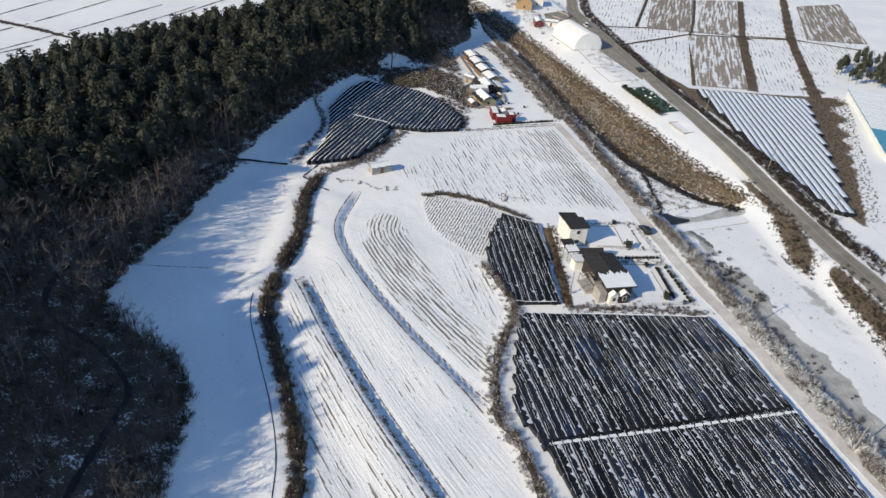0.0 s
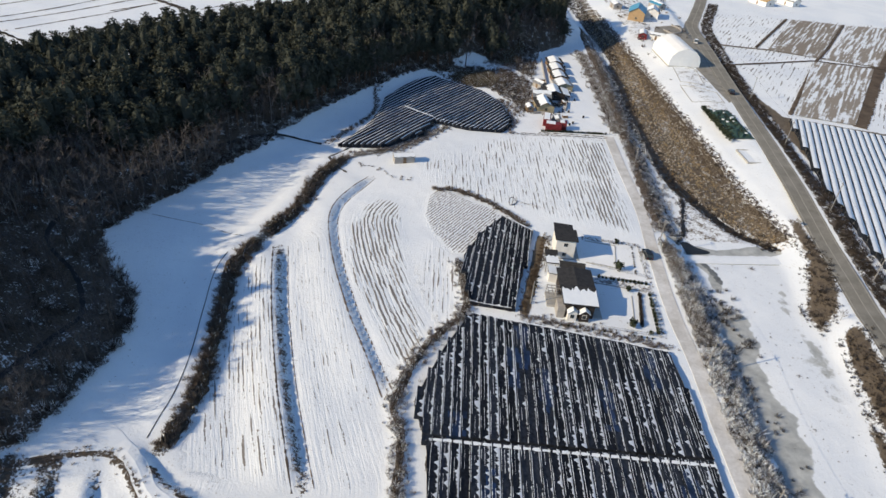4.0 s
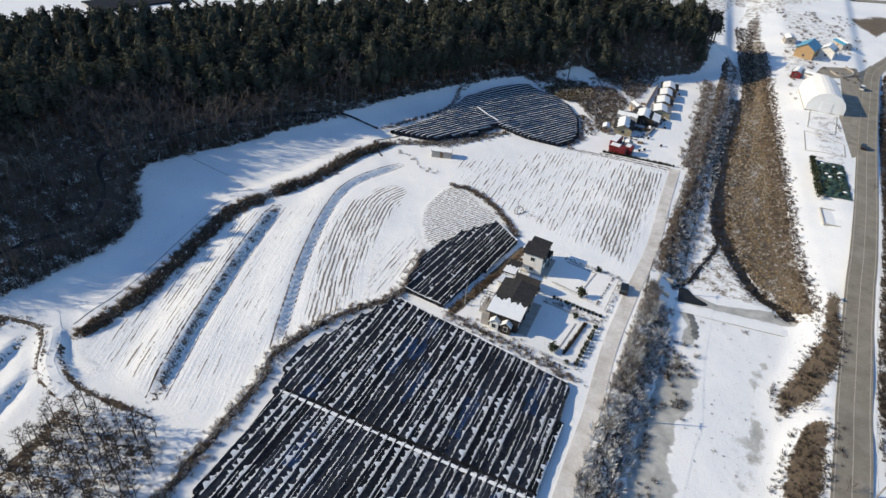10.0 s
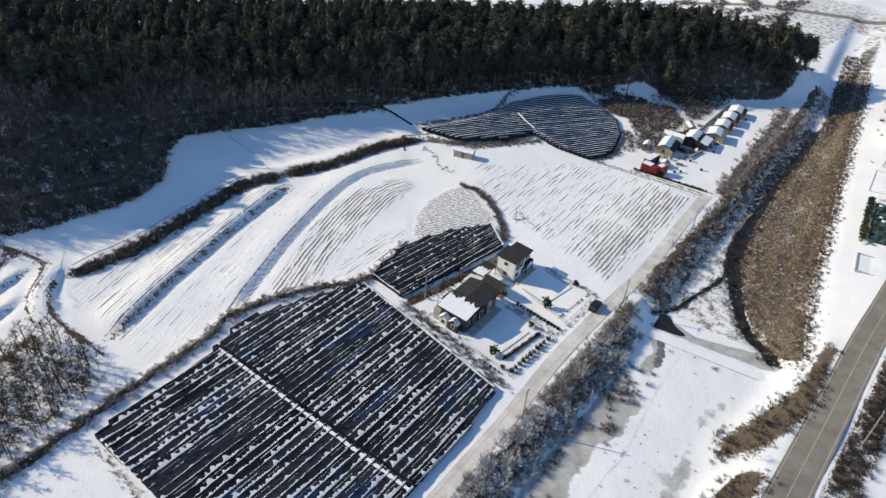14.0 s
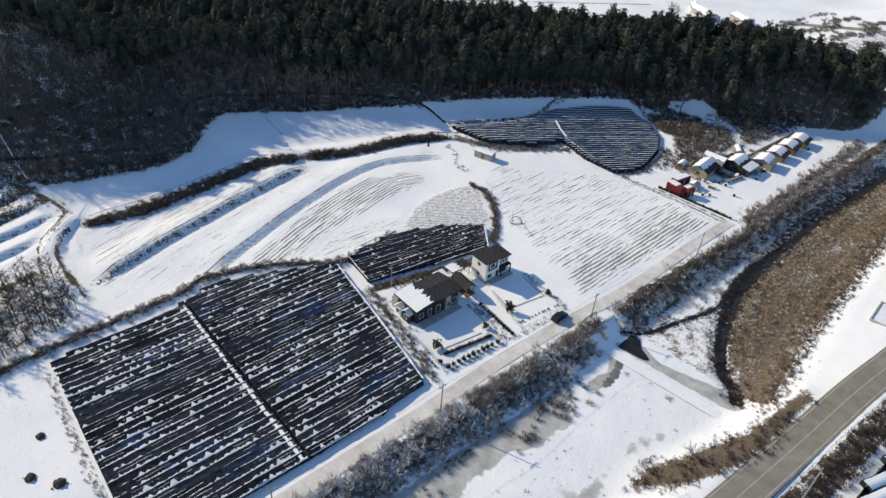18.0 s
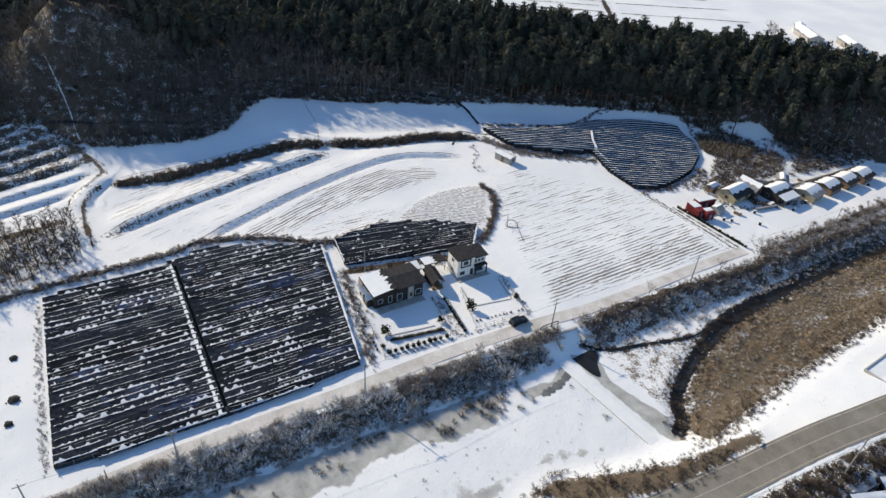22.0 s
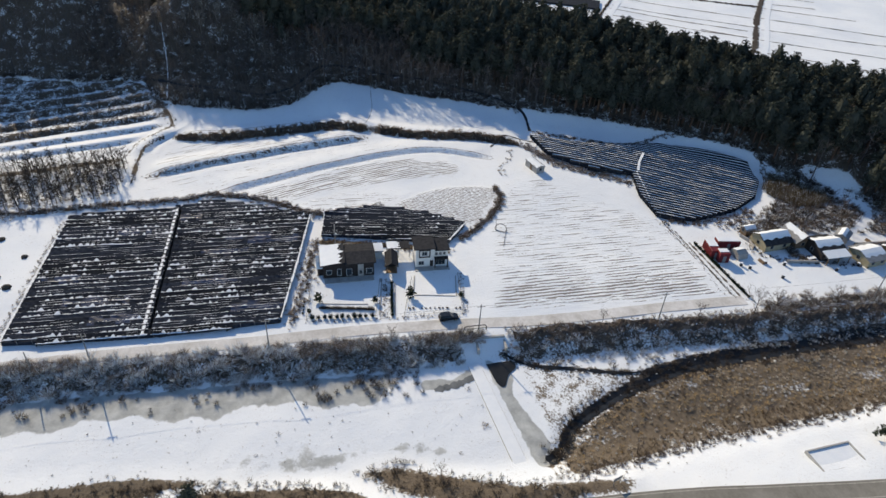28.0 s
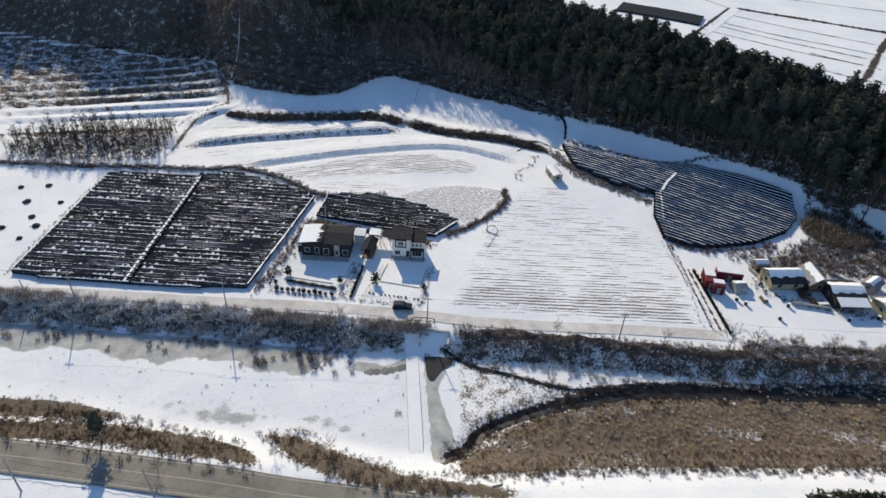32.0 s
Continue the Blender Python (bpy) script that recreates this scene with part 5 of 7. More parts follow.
def build_woods():
    r = np.random.default_rng(11)
    p = jitter_grid(-250, 110, -90, 400, 3.7, r)
    d, s, w = line_dist(p[:, 0], p[:, 1], WOOD_EDGE)
    wd = np.where(s > 0, d, -d)
    h = hill(p[:, 0], p[:, 1])
    rd, rs, rw = line_dist(p[:, 0], p[:, 1], RIDGE)
    u = rw / 700
    tr = line_dist(p[:, 0], p[:, 1], WOOD_TRACK)[0]
    # the conifers keep to the upper slope; leafless trees stand along the foot
    foot = np.interp(p[:, 1], [-60, 40, 70, 110, 130, 160, 190, 220, 260, 300], [44, 46, 38, 27, 21, 14, 7, 4, 4, 8])
    foot = foot + 5 * np.sin(p[:, 1] * 0.11) + 3 * np.sin(p[:, 0] * 0.2)
    keep = (wd > 1.5) & ((h > 0.6) | (wd < 12)) & (tr > 2.3) & ~inside(p[:, 0], p[:, 1], CLEARING) & ~inside(p[:, 0], p[:, 1], MOUND_EAST) & (line_dist(p[:, 0], p[:, 1], WOOD_PATH)[0] > 1.6)
    lone = r.random(len(p))
    nearside = rs < 0
    pine = keep & ((wd > foot + r.normal(0, 2.5, len(p))) | ~nearside) & (lone < 0.90) & ((rd < 60) | nearside) & (wd < 175)
    pine &= ~((p[:, 1] < 70) & (lone > 0.86) & (wd < 60))
    bare = keep & ~pine & nearside & (wd < foot + 14) & ((p[:, 1] > 62) | (lone < 0.72))
    deep = (wd > 40) & nearside | (~nearside & (rd > 14))
    for sel, shp, nm in ((pine & ~deep, PINES, "pine_forest"), (pine & deep, FAR_PINES, "pine_forest")):
        P = p[sel]
        scatter(nm, shp, P, r.uniform(0.85, 1.3, len(P)) * np.where((P[:, 1] > 165) & (wd[sel] < 20) | (P[:, 1] > 100) & (P[:, 1] < 180) & (wd[sel] < 36), 1.25, 1.0 if shp is PINES else 0.95), [M_BARK, M_NEEDLE, M_NEEDLEDARK], "dense dark green pine forest on a snowy ridge", "forest", 12)
    # extra pines, added so that their shade covers the snow below the edge
    e = along(WOOD_EDGE, 2.4, 1.0, r)
    e = e[(e[:, 1] > 188) & (e[:, 1] < 250)] + np.array([-4.2, 2.6])
    scatter("pine_forest", PINES, e, r.uniform(1.15, 1.5, len(e)), [M_BARK, M_NEEDLE, M_NEEDLEDARK], "row of pines added at the forest edge to shade the snow", "forest", 18)
    B = p[bare]
    scatter("bare_woodland", BARES, B, r.uniform(0.85, 1.35, len(B)) * np.where(B[:, 1] > 105, 1.4, 1.0), [M_DARKTWIG], "leafless grey-brown trees along the forest foot", "woodland", 13)
    q = jitter_grid(-80, -18, 20, 200, 2.7, r)
    dd, ss, ww = line_dist(q[:, 0], q[:, 1], WOOD_EDGE)
    q = q[(ss > 0) & (dd > 1) & (dd < np.interp(q[:, 1], [20, 110, 200], [40, 34, 14])) & (line_dist(q[:, 0], q[:, 1], WOOD_TRACK)[0] > 2.2)]
    scatter("young_woodland", BARES, q, r.uniform(0.4, 0.85, len(q)), [M_TWIG], "young leafless trees in the shade of the wood", "woodland", 17)
    # undergrowth at the edge of the wood
    e = along(WOOD_EDGE, 0.8, 3.4, r, 2)
    dd, ss, ww = line_dist(e[:, 0], e[:, 1], WOOD_EDGE)
    e = e[(ss > 0) & (e[:, 1] > -20) & (e[:, 1] < 300)]
    q = jitter_grid(-75, 30, 20, 265, 2.4, r)
    dd, ss, ww = line_dist(q[:, 0], q[:, 1], WOOD_EDGE)
    tr = line_dist(q[:, 0], q[:, 1], WOOD_TRACK)[0]
    q = q[(ss > 0) & (dd < 34) & (tr > 2.0) & (r.random(len(q)) < 0.62) & ~inside(q[:, 0], q[:, 1], CLEARING)]
    e = np.concatenate([e, q])
    scatter("undergrowth", BUSHES + FROSTED[:3], e, r.uniform(0.8, 2.1, len(e)), [M_DARKSCRUB, M_SNOW], "dark brown brushwood at the forest edge", "undergrowth", 14)
    q = jitter_grid(20, 80, 220, 310, 1.15, r)
    q = q[(line_dist(q[:, 0], q[:, 1], BRUSH_TRACK)[0] > 1.2) & ~inside(q[:, 0], q[:, 1], CLEARING)]
    m = np.maximum(area(q[:, 0], q[:, 1], MOUND_WEST, 1.5), area(q[:, 0], q[:, 1], MOUND_EAST, 1.5)) > r.uniform(0.3, 1.0, len(q))
    scatter("brushwood", DENSE_BUSHES, q[m], r.uniform(1.2, 2.4, m.sum()), [M_OLIVETWIG, M_SNOW], "rounded mass of olive-brown brushwood below the wood", "brushwood", 15)
    q = q[(area(q[:, 0], q[:, 1], BRUSH_NORTH, 2) > 0.5) & ~m]
    lone = r.random(len(q))
    scatter("scrub", BUSHES + BUSHES + FROSTED[:2], q[lone < 0.45], r.uniform(0.5, 1.6, (lone < 0.45).sum()), [M_SCRUB, M_SNOW], "snow-dusted grey-brown scrub above the hamlet", "scrub", 19)
    k = (lone > 0.45) & (lone < 0.86)
    scatter("scrub", DENSE_BUSHES, q[k], r.uniform(0.6, 1.7, k.sum()), [M_DARKSCRUB, M_SNOW], "dark brown bushes above the hamlet", "scrub", 20)
    scatter("brush_trees", BARES, q[lone > 0.91], r.uniform(0.35, 0.75, (lone > 0.91).sum()), [M_TWIG], "small leafless trees in snowy scrub", "woodland", 16)


build_woods()


LINE_RNG = np.random.default_rng(21)
LINE_SEEDS = iter(range(30, 90))


def bush_line(nm, ln, gap, wide, n, shapes, low_high, mat, lab):
    """A hedge or a strip of weeds along a line."""
    i = next(LINE_SEEDS)
    p = along(ln, gap, wide, LINE_RNG, n)
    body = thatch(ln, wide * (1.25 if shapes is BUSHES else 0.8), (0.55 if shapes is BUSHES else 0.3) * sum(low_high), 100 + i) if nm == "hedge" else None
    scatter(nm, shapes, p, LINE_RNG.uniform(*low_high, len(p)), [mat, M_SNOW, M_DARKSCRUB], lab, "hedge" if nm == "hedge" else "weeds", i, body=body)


def build_scrub():
    r = np.random.default_rng(21)
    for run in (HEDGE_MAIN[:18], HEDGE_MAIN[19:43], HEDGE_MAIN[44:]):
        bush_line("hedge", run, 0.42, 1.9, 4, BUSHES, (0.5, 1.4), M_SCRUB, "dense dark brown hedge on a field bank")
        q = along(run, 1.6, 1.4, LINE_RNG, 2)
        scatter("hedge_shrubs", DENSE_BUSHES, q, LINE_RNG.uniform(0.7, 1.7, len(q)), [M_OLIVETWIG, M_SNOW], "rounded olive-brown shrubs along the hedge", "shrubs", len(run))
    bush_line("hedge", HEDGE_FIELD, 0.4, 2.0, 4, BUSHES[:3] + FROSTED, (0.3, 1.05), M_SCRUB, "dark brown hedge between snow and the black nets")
    bush_line("ditch_weeds", DITCH_UPPER, 0.45, 1.5, 3, BUSHES, (0.18, 0.5), M_GREYSCRUB, "dry grey weeds along a snowy ditch")
    bush_line("ditch_weeds", DITCH_LOWER, 0.5, 0.8, 2, BUSHES, (0.1, 0.32), M_GREYSCRUB, "sparse dry weeds along a snowy ditch")
    bush_line("hedge", spline([(35, 161), (42, 160.5), (50, 156), (57, 149.5), (61, 145)]), 0.5, 1.2, 3, DENSE_BUSHES, (0.6, 1.2), M_SCRUB, "curved brown hedge round the stubble plot")
    bush_line("weeds", spline([(14, 181), (22, 184), (27, 192), (30, 203), (31, 207)]), 0.6, 1.4, 2, BUSHES, (0.5, 1.1), M_GREYSCRUB, "grey dry weeds on a bank")
    bush_line("weeds", spline([(-2, 183), (6, 203), (9, 217), (7, 230), (15, 246), (24, 254), (35, 252)]), 0.7, 1.2, 2, BUSHES, (0.5, 1.2), M_SCRUB, "dark weeds behind the net field")
    bush_line("weeds", spline([(7, 177.6), (13, 180), (20.7, 186.1), (29.4, 196.1), (35, 205)]), 0.35, 2.0, 4, DENSE_BUSHES + FROSTED[:2], (0.4, 0.95), M_GREYSCRUB, "grey-brown weeds on the bank below the far nets")
    bush_line("weeds", spline([(-32, 154), (-27.7, 161.9), (-24, 171), (-18.5, 180)]), 0.5, 2.6, 4, BUSHES + FROSTED, (0.5, 1.3), M_DARKSCRUB, "dark snow-dusted brush along the forest edge")
    bush_line("weeds", TRACK_EDGE, 0.5, 1.5, 2, BUSHES, (0.15, 0.5), M_SCRUB, "dark weeds along a snowy farm track")
    bush_line("weeds", TRACK_BANK, 0.5, 1.0, 2, BUSHES, (0.2, 0.55), M_SCRUB, "dry weeds on the bank of a farm track")
    bush_line("weeds", spline([(9, 172), (14, 170), (20, 167), (27, 164)]), 0.7, 1.6, 1, BUSHES, (0.4, 0.8), M_GREYSCRUB, "dry weeds round a field shed")
    bush_line("weeds", spline([(58, 106.5), (75, 104), (90, 101)]), 0.4, 1.9, 4, BUSHES, (0.35, 0.85), M_GREYSCRUB, "dry weeds between the nets and a garden")
    bush_line("weeds", spline([(58.5, 108), (60, 114), (62, 124), (65, 134), (67, 141)]), 0.5, 1.6, 3, BUSHES, (0.4, 0.9), M_REEDDARK, "reddish brown weeds behind the houses")
    bush_line("weeds", spline([(44.5, 41), (66, 40.3), (91, 40.5)]), 0.5, 0.9, 2, BUSHES, (0.25, 0.55), M_GREYSCRUB, "dry weeds along the net edge")
    bush_line("weeds", [(76.5, 123.4), (90, 121.8)], 0.5, 1.3, 3, BUSHES, (0.25, 0.6), M_GREYSCRUB, "dry weeds along a garden path")
    bush_line("weeds", [(76, 142), (90.5, 140.8)], 0.5, 0.8, 2, BUSHES, (0.25, 0.55), M_GREYSCRUB, "dry weeds along a garden fence")
    bush_line("weeds", [(90, 104.5), (90.6, 120), (91, 140)], 0.6, 0.8, 2, BUSHES, (0.2, 0.5), M_GREYSCRUB, "dry weeds along the garden front")
    bush_line("weeds", spline([(62, 226), (68, 226.5), (76, 226), (80, 240), (83, 254)]), 0.5, 1.5, 2, BUSHES, (0.3, 0.8), M_DARKSCRUB, "dark weeds and rubble round the farmhouses")
    bush_line("weeds", spline([(68, 236), (74, 235.4), (78, 237)]), 0.4, 1.6, 3, DENSE_BUSHES, (0.6, 1.5), M_DARKSCRUB, "dark bushes between the farmhouses")
    bush_line("hedge", spline([(96.5, 214), (96, 228), (95.5, 245), (94.5, 262), (93.5, 285), (93, 305)]), 0.5, 3.0, 4, BUSHES + FROSTED, (0.5, 1.5), M_GREYSCRUB, "snow-dusted scrub between yard and bank")
    bush_line("weeds", [(59, 206), (68, 206.8), (92, 209)], 0.6, 0.5, 1, BUSHES, (0.25, 0.5), M_GREYSCRUB, "dry weeds along a snowy field edge")
    bush_line("weeds", [(56, 204), (76, 207), (90, 206.5)], 0.9, 0.5, 1, BUSHES, (0.25, 0.5), M_GREYSCRUB, "dry weeds along a snowy field edge")
    bush_line("weeds", spline([(57, 206), (59, 214), (58, 222), (54, 236), (58, 230), (62, 222)]), 0.6, 2.0, 2, BUSHES, (0.5, 1.2), M_SCRUB, "dark weeds at the corner of the net field")
    # river bank below the lane
    q = jitter_grid(97.2, 105, 22, 138, 0.66, r)
    q = q[r.random(len(q)) < 0.62 + 0.25 * np.sin(q[:, 1] * 0.9 + 1.5 * np.sin(q[:, 0] * 0.8))]
    scatter("bank_scrub", FROST_HEAVY + FROSTED[:2] + BUSHES[:1], q, r.gamma(5.0, 0.165, len(q)) + 0.2, [M_GREYSCRUB, M_SNOW], "snow-dusted grey scrub on the river bank", "scrub", 50)
    q = np.concatenate([jitter_grid(97.5, 101, 104, 122, 0.8, r), jitter_grid(97.5, 101, 128, 143, 0.9, r), jitter_grid(97, 100, 42, 60, 1.0, r)])
    scatter("bank_bushes", DENSE_BUSHES, q, r.uniform(0.8, 1.8, len(q)), [M_GREYSCRUB, M_SNOW], "tall brown bushes above the river bank", "bushes", 51)
    q = jitter_grid(110, 134, 30, 140, 2.6, r)
    q = q[(r.random(len(q)) < 0.42) & (np.maximum(area(q[:, 0], q[:, 1], HUMPS_SOUTH, 2), area(q[:, 0], q[:, 1], HUMPS_NORTH, 2)) < 0.5)]
    scatter("ice_tufts", BUSHES, q, r.gamma(2.0, 0.075, len(q)) + 0.06, [M_DARKSCRUB, M_SNOW], "small dark tufts poking through river snow", "tufts", 68)
    q = jitter_grid(97, 107.5, 149, 345, 0.95, r)
    lim = np.interp(q[:, 1], [149, 165, 180, 200, 345], [105.5, 106.5, 107.5, 107, 105])
    q = q[(q[:, 0] < lim) & (r.random(len(q)) < np.interp(q[:, 0], [97, 101, 102, 107], [0.95, 0.92, 0.85, 0.75]))]
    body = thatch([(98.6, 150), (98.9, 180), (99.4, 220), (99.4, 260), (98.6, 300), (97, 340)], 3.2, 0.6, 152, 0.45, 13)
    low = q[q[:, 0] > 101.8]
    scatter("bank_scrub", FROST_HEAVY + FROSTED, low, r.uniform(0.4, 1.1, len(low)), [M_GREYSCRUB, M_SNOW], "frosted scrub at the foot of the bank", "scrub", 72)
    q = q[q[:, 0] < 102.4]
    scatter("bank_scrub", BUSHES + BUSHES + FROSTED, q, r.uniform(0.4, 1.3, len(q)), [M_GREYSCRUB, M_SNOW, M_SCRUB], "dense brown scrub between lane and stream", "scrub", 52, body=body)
    q = np.concatenate([along(STREAM, 0.45, 3.4, r, 3), along(BROOK, 0.6, 2.2, r, 1)])
    scatter("stream_sedge", BUSHES, q, r.gamma(3.0, 0.16, len(q)) + 0.12, [M_DARKSCRUB, M_SNOW], "dark sedge and stones along the stream", "sedge", 66)
    q = jitter_grid(104.5, 112.5, 40, 128, 1.15, r)
    clump = np.sin(q[:, 1] * 0.55 + 1.4 * np.sin(q[:, 0] * 0.5)) + np.sin(q[:, 1] * 0.23 + q[:, 0] * 0.7)
    q = q[(r.random(len(q)) < 0.22 + 0.30 * clump + 0.5 * (q[:, 1] > 114) - 0.06 * (q[:, 0] - 106)) & (q[:, 0] < 113 - 0.04 * (128 - q[:, 1]))]
    scatter("sedge", DENSE_BUSHES, q, r.uniform(0.5, 1.5, len(q)), [M_DARKSCRUB, M_SNOW], "dark sedge tussocks standing in river ice", "sedge", 53)
    # reeds on the flat beside the stream
    q = jitter_grid(100, 138, 149, 390, 0.85, r)
    re = np.interp(q[:, 1], [p[1] for p in REED_EAST], [p[0] for p in REED_EAST])
    rw = np.interp(q[:, 1], [149, 154, 169, 184, 204, 222, 244, 290, 325, 390], [131.2, 126.2, 118.2, 112.8, 110, 108.9, 108, 109, 106.5, 99])
    ok = (q[:, 0] > rw) & (q[:, 0] < re)
    t = (q[:, 0] - rw) / np.maximum(re - rw, 1)
    lone = r.random(len(q))
    patch = np.sin(q[:, 0] * 0.33 + 1.3 * np.sin(q[:, 1] * 0.11)) + np.sin(q[:, 1] * 0.21 + 0.9 * np.sin(q[:, 0] * 0.4))
    A = q[ok & (t < 0.77) & (lone < 0.80 + 0.2 * patch)]
    flow = A[:, 0] - np.interp(A[:, 1], [149, 169, 204, 244, 290, 390], [131, 118, 110, 108, 109, 99])
    tone = 0.9 * np.sin(flow * 1.15 + 1.6 * np.sin(A[:, 1] * 0.045)) + 0.8 * np.sin(A[:, 1] * 0.09 + 1.4 * np.sin(flow * 0.35)) + 0.5 * np.sin(flow * 3.1 + A[:, 1] * 0.12) + r.normal(0, 0.55, len(A))
    for k, mt, nm, lab in ((tone > 0.55, M_REEDPALE, "pale_reeds", "pale straw-coloured reeds flattened by snow"), ((tone <= 0.55) & (tone > -1.1), M_REED, "reeds", "tan dry reeds on the river flat"), (tone <= -1.1, M_REEDDARK, "dry_grass", "dark brown dry grass among the reeds")):
        scatter(nm, TUFTS, A[k], r.uniform(0.28, 0.8, k.sum()), [mt], lab, "reeds", 54)
    A = q[ok & (lone > 0.83)]
    scatter("frosted_weeds", FROSTED, A, r.uniform(0.3, 0.75, len(A)), [M_REEDPALE, M_SNOW], "snow-dusted weeds among the reeds", "weeds", 70)
    A = q[ok & (t >= 0.70) & (lone < 0.85)]
    scatter("dry_grass", TUFTS, A, r.uniform(0.3, 0.85, len(A)), [M_REEDDARK], "dark brown dry grass beside the reeds", "grass", 55)
    q = jitter_grid(128, 143, 38, 153, 0.8, r)
    k = np.maximum(area(q[:, 0], q[:, 1], HUMPS_NORTH, 1.5), area(q[:, 0], q[:, 1], HUMPS_SOUTH, 1.5))
    q = q[(k > r.uniform(0.05, 1.0, len(q))) & (np.sin(q[:, 0] * 0.9 + 1.2 * np.sin(q[:, 1] * 0.3)) > r.uniform(-2.2, 0.9, len(q)))]
    scatter("dry_grass", TUFTS, q, r.gamma(2.5, 0.2, len(q)) + 0.12, [M_DARKSCRUB], "brown dry grass on low earth mounds", "grass", 56)
    q = jitter_grid(123, 138, 38, 112, 1.0, r)
    q = q[(area(q[:, 0], q[:, 1], HUMPS_SOUTH, 2) > 0.4) & (r.random(len(q)) < 0.32)]
    scatter("dark_weeds", BUSHES, q, r.gamma(3, 0.14, len(q)) + 0.15, [M_DARKSCRUB, M_SNOW], "dark weeds on low earth mounds", "weeds", 67)
    P = np.array(dense(ROAD, 0.9))
    T = np.gradient(P, axis=0)
    T /= np.linalg.norm(T, axis=1)[:, None]
    N = np.stack([T[:, 1], -T[:, 0]], 1)
    q = np.repeat(P, 5, axis=0) + np.repeat(N, 5, axis=0) * r.uniform(4.8, 10.5, (5 * len(P), 1))
    q = q[(q[:, 1] > 105) & (q[:, 1] < 430)]
    scatter("roadside_scrub", BUSHES, q, r.uniform(0.6, 1.5, len(q)), [M_DARKSCRUB, M_SNOW], "dark brown scrub below the road", "scrub", 57)
    q = jitter_grid(155, 236, 128, 238, 1.5, r)
    k = inside(q[:, 0], q[:, 1], [(162, 136), (170, 134), (240, 236), (216, 230)])
    scatter("dry_grass", TUFTS, q[k], r.uniform(0.4, 0.9, k.sum()), [M_REEDDARK], "brown weeds between net field and hall", "grass", 58)
    q = jitter_grid(-52, 8, -30, 58, 1.0, r)
    tl = np.abs(((q[:, 0] + 0.28 * q[:, 1] + 96.45) / 6.9) % 1 - 0.5)
    k = (tl < 0.24) & (q[:, 0] + 0.28 * q[:, 1] < 1) & (line_dist(q[:, 0], q[:, 1], FARM_TRACK)[0] > 3)
    dd, ss, ww = line_dist(q[:, 0], q[:, 1], WOOD_EDGE)
    k &= ss < 0
    scatter("terrace_scrub", BUSHES + FROSTED[:2], q[k], r.uniform(0.25, 0.8, k.sum()), [M_SCRUB, M_SNOW], "scrub on the banks of snowy terraces", "scrub", 59)


build_scrub()


def build_village_scrub():
    r = np.random.default_rng(61)
    q = jitter_grid(112, 160, 320, 470, 2.2, r)
    k = (r.random(len(q)) < 0.14 + 0.14 * np.sin(q[:, 0] * 0.35 + 1.5 * np.sin(q[:, 1] * 0.12))) & (line_dist(q[:, 0], q[:, 1], ROAD)[0] > 5) & (line_dist(q[:, 0], q[:, 1], SNOW_ROAD)[0] > 3)
    scatter("garden_scrub", DENSE_BUSHES, q[k], r.uniform(0.6, 1.8, k.sum()), [M_SCRUB, M_SNOW], "scattered brown bushes among village gardens", "scrub", 62)
    q = jitter_grid(122, 146, 246, 330, 2.4, r)
    k = (r.random(len(q)) < 0.10 + 0.12 * np.sin(q[:, 0] * 0.5 + 1.5 * np.sin(q[:, 1] * 0.15))) & (line_dist(q[:, 0], q[:, 1], SNOW_ROAD)[0] > 3.2) & (line_dist(q[:, 0], q[:, 1], ROAD)[0] > 5) & ~((q[:, 0] > 128.5) & (q[:, 1] > 289))
    scatter("garden_scrub", BUSHES, q[k], r.uniform(0.5, 1.3, k.sum()), [M_SCRUB, M_SNOW], "scattered brown bushes among village gardens", "scrub", 63)
    q = along(REED_EAST, 0.5, 1.8, r, 4)
    scatter("bank_scrub", BUSHES, q, r.uniform(0.3, 0.85, len(q)), [M_SCRUB, M_SNOW], "dark scrub on the bank above the reeds", "scrub", 64)
    q = jitter_grid(-14, 52, 440, 520, 2.6, r)
    q = q[np.sin(q[:, 0] * 0.3 + 1.2 * np.sin(q[:, 1] * 0.13)) + r.normal(0, 0.5, len(q)) > 0.1]
    scatter("far_scrub", DENSE_BUSHES, q, r.uniform(1.0, 2.6, len(q)), [M_DARKSCRUB, M_SNOW], "dark scrub among far snowy plots", "scrub", 68)
    q = jitter_grid(84, 112, 300, 420, 1.7, r)
    k = (q[:, 0] > 108 - 0.11 * (q[:, 1] - 300)) & (q[:, 0] < 114 - 0.09 * (q[:, 1] - 300))
    scatter("bank_scrub", DENSE_BUSHES, q[k], r.uniform(0.8, 1.8, k.sum()), [M_DARKSCRUB, M_SNOW], "dark scrub beside the snowy river channel", "scrub", 65)


build_village_scrub()


def tree_meshes(shape, name, mats):
    t, c = shape
    V, F, M = merge(t)
    a = raw_mesh("trunk", V, F, mats[0])
    V, F, M = merge(c)
    return a, raw_mesh(name, V, F, mats[1])


def plant_tree(meshes, x, y, size, rz, label, group="", name="tree"):
    t = thing(name, x, y, None, rz, label, "tree", group)
    t.scale = (size, size, size)
    for nm, me in zip(("trunk", "crown"), meshes):
        o = new(nm, me)
        o.parent = t
    return t


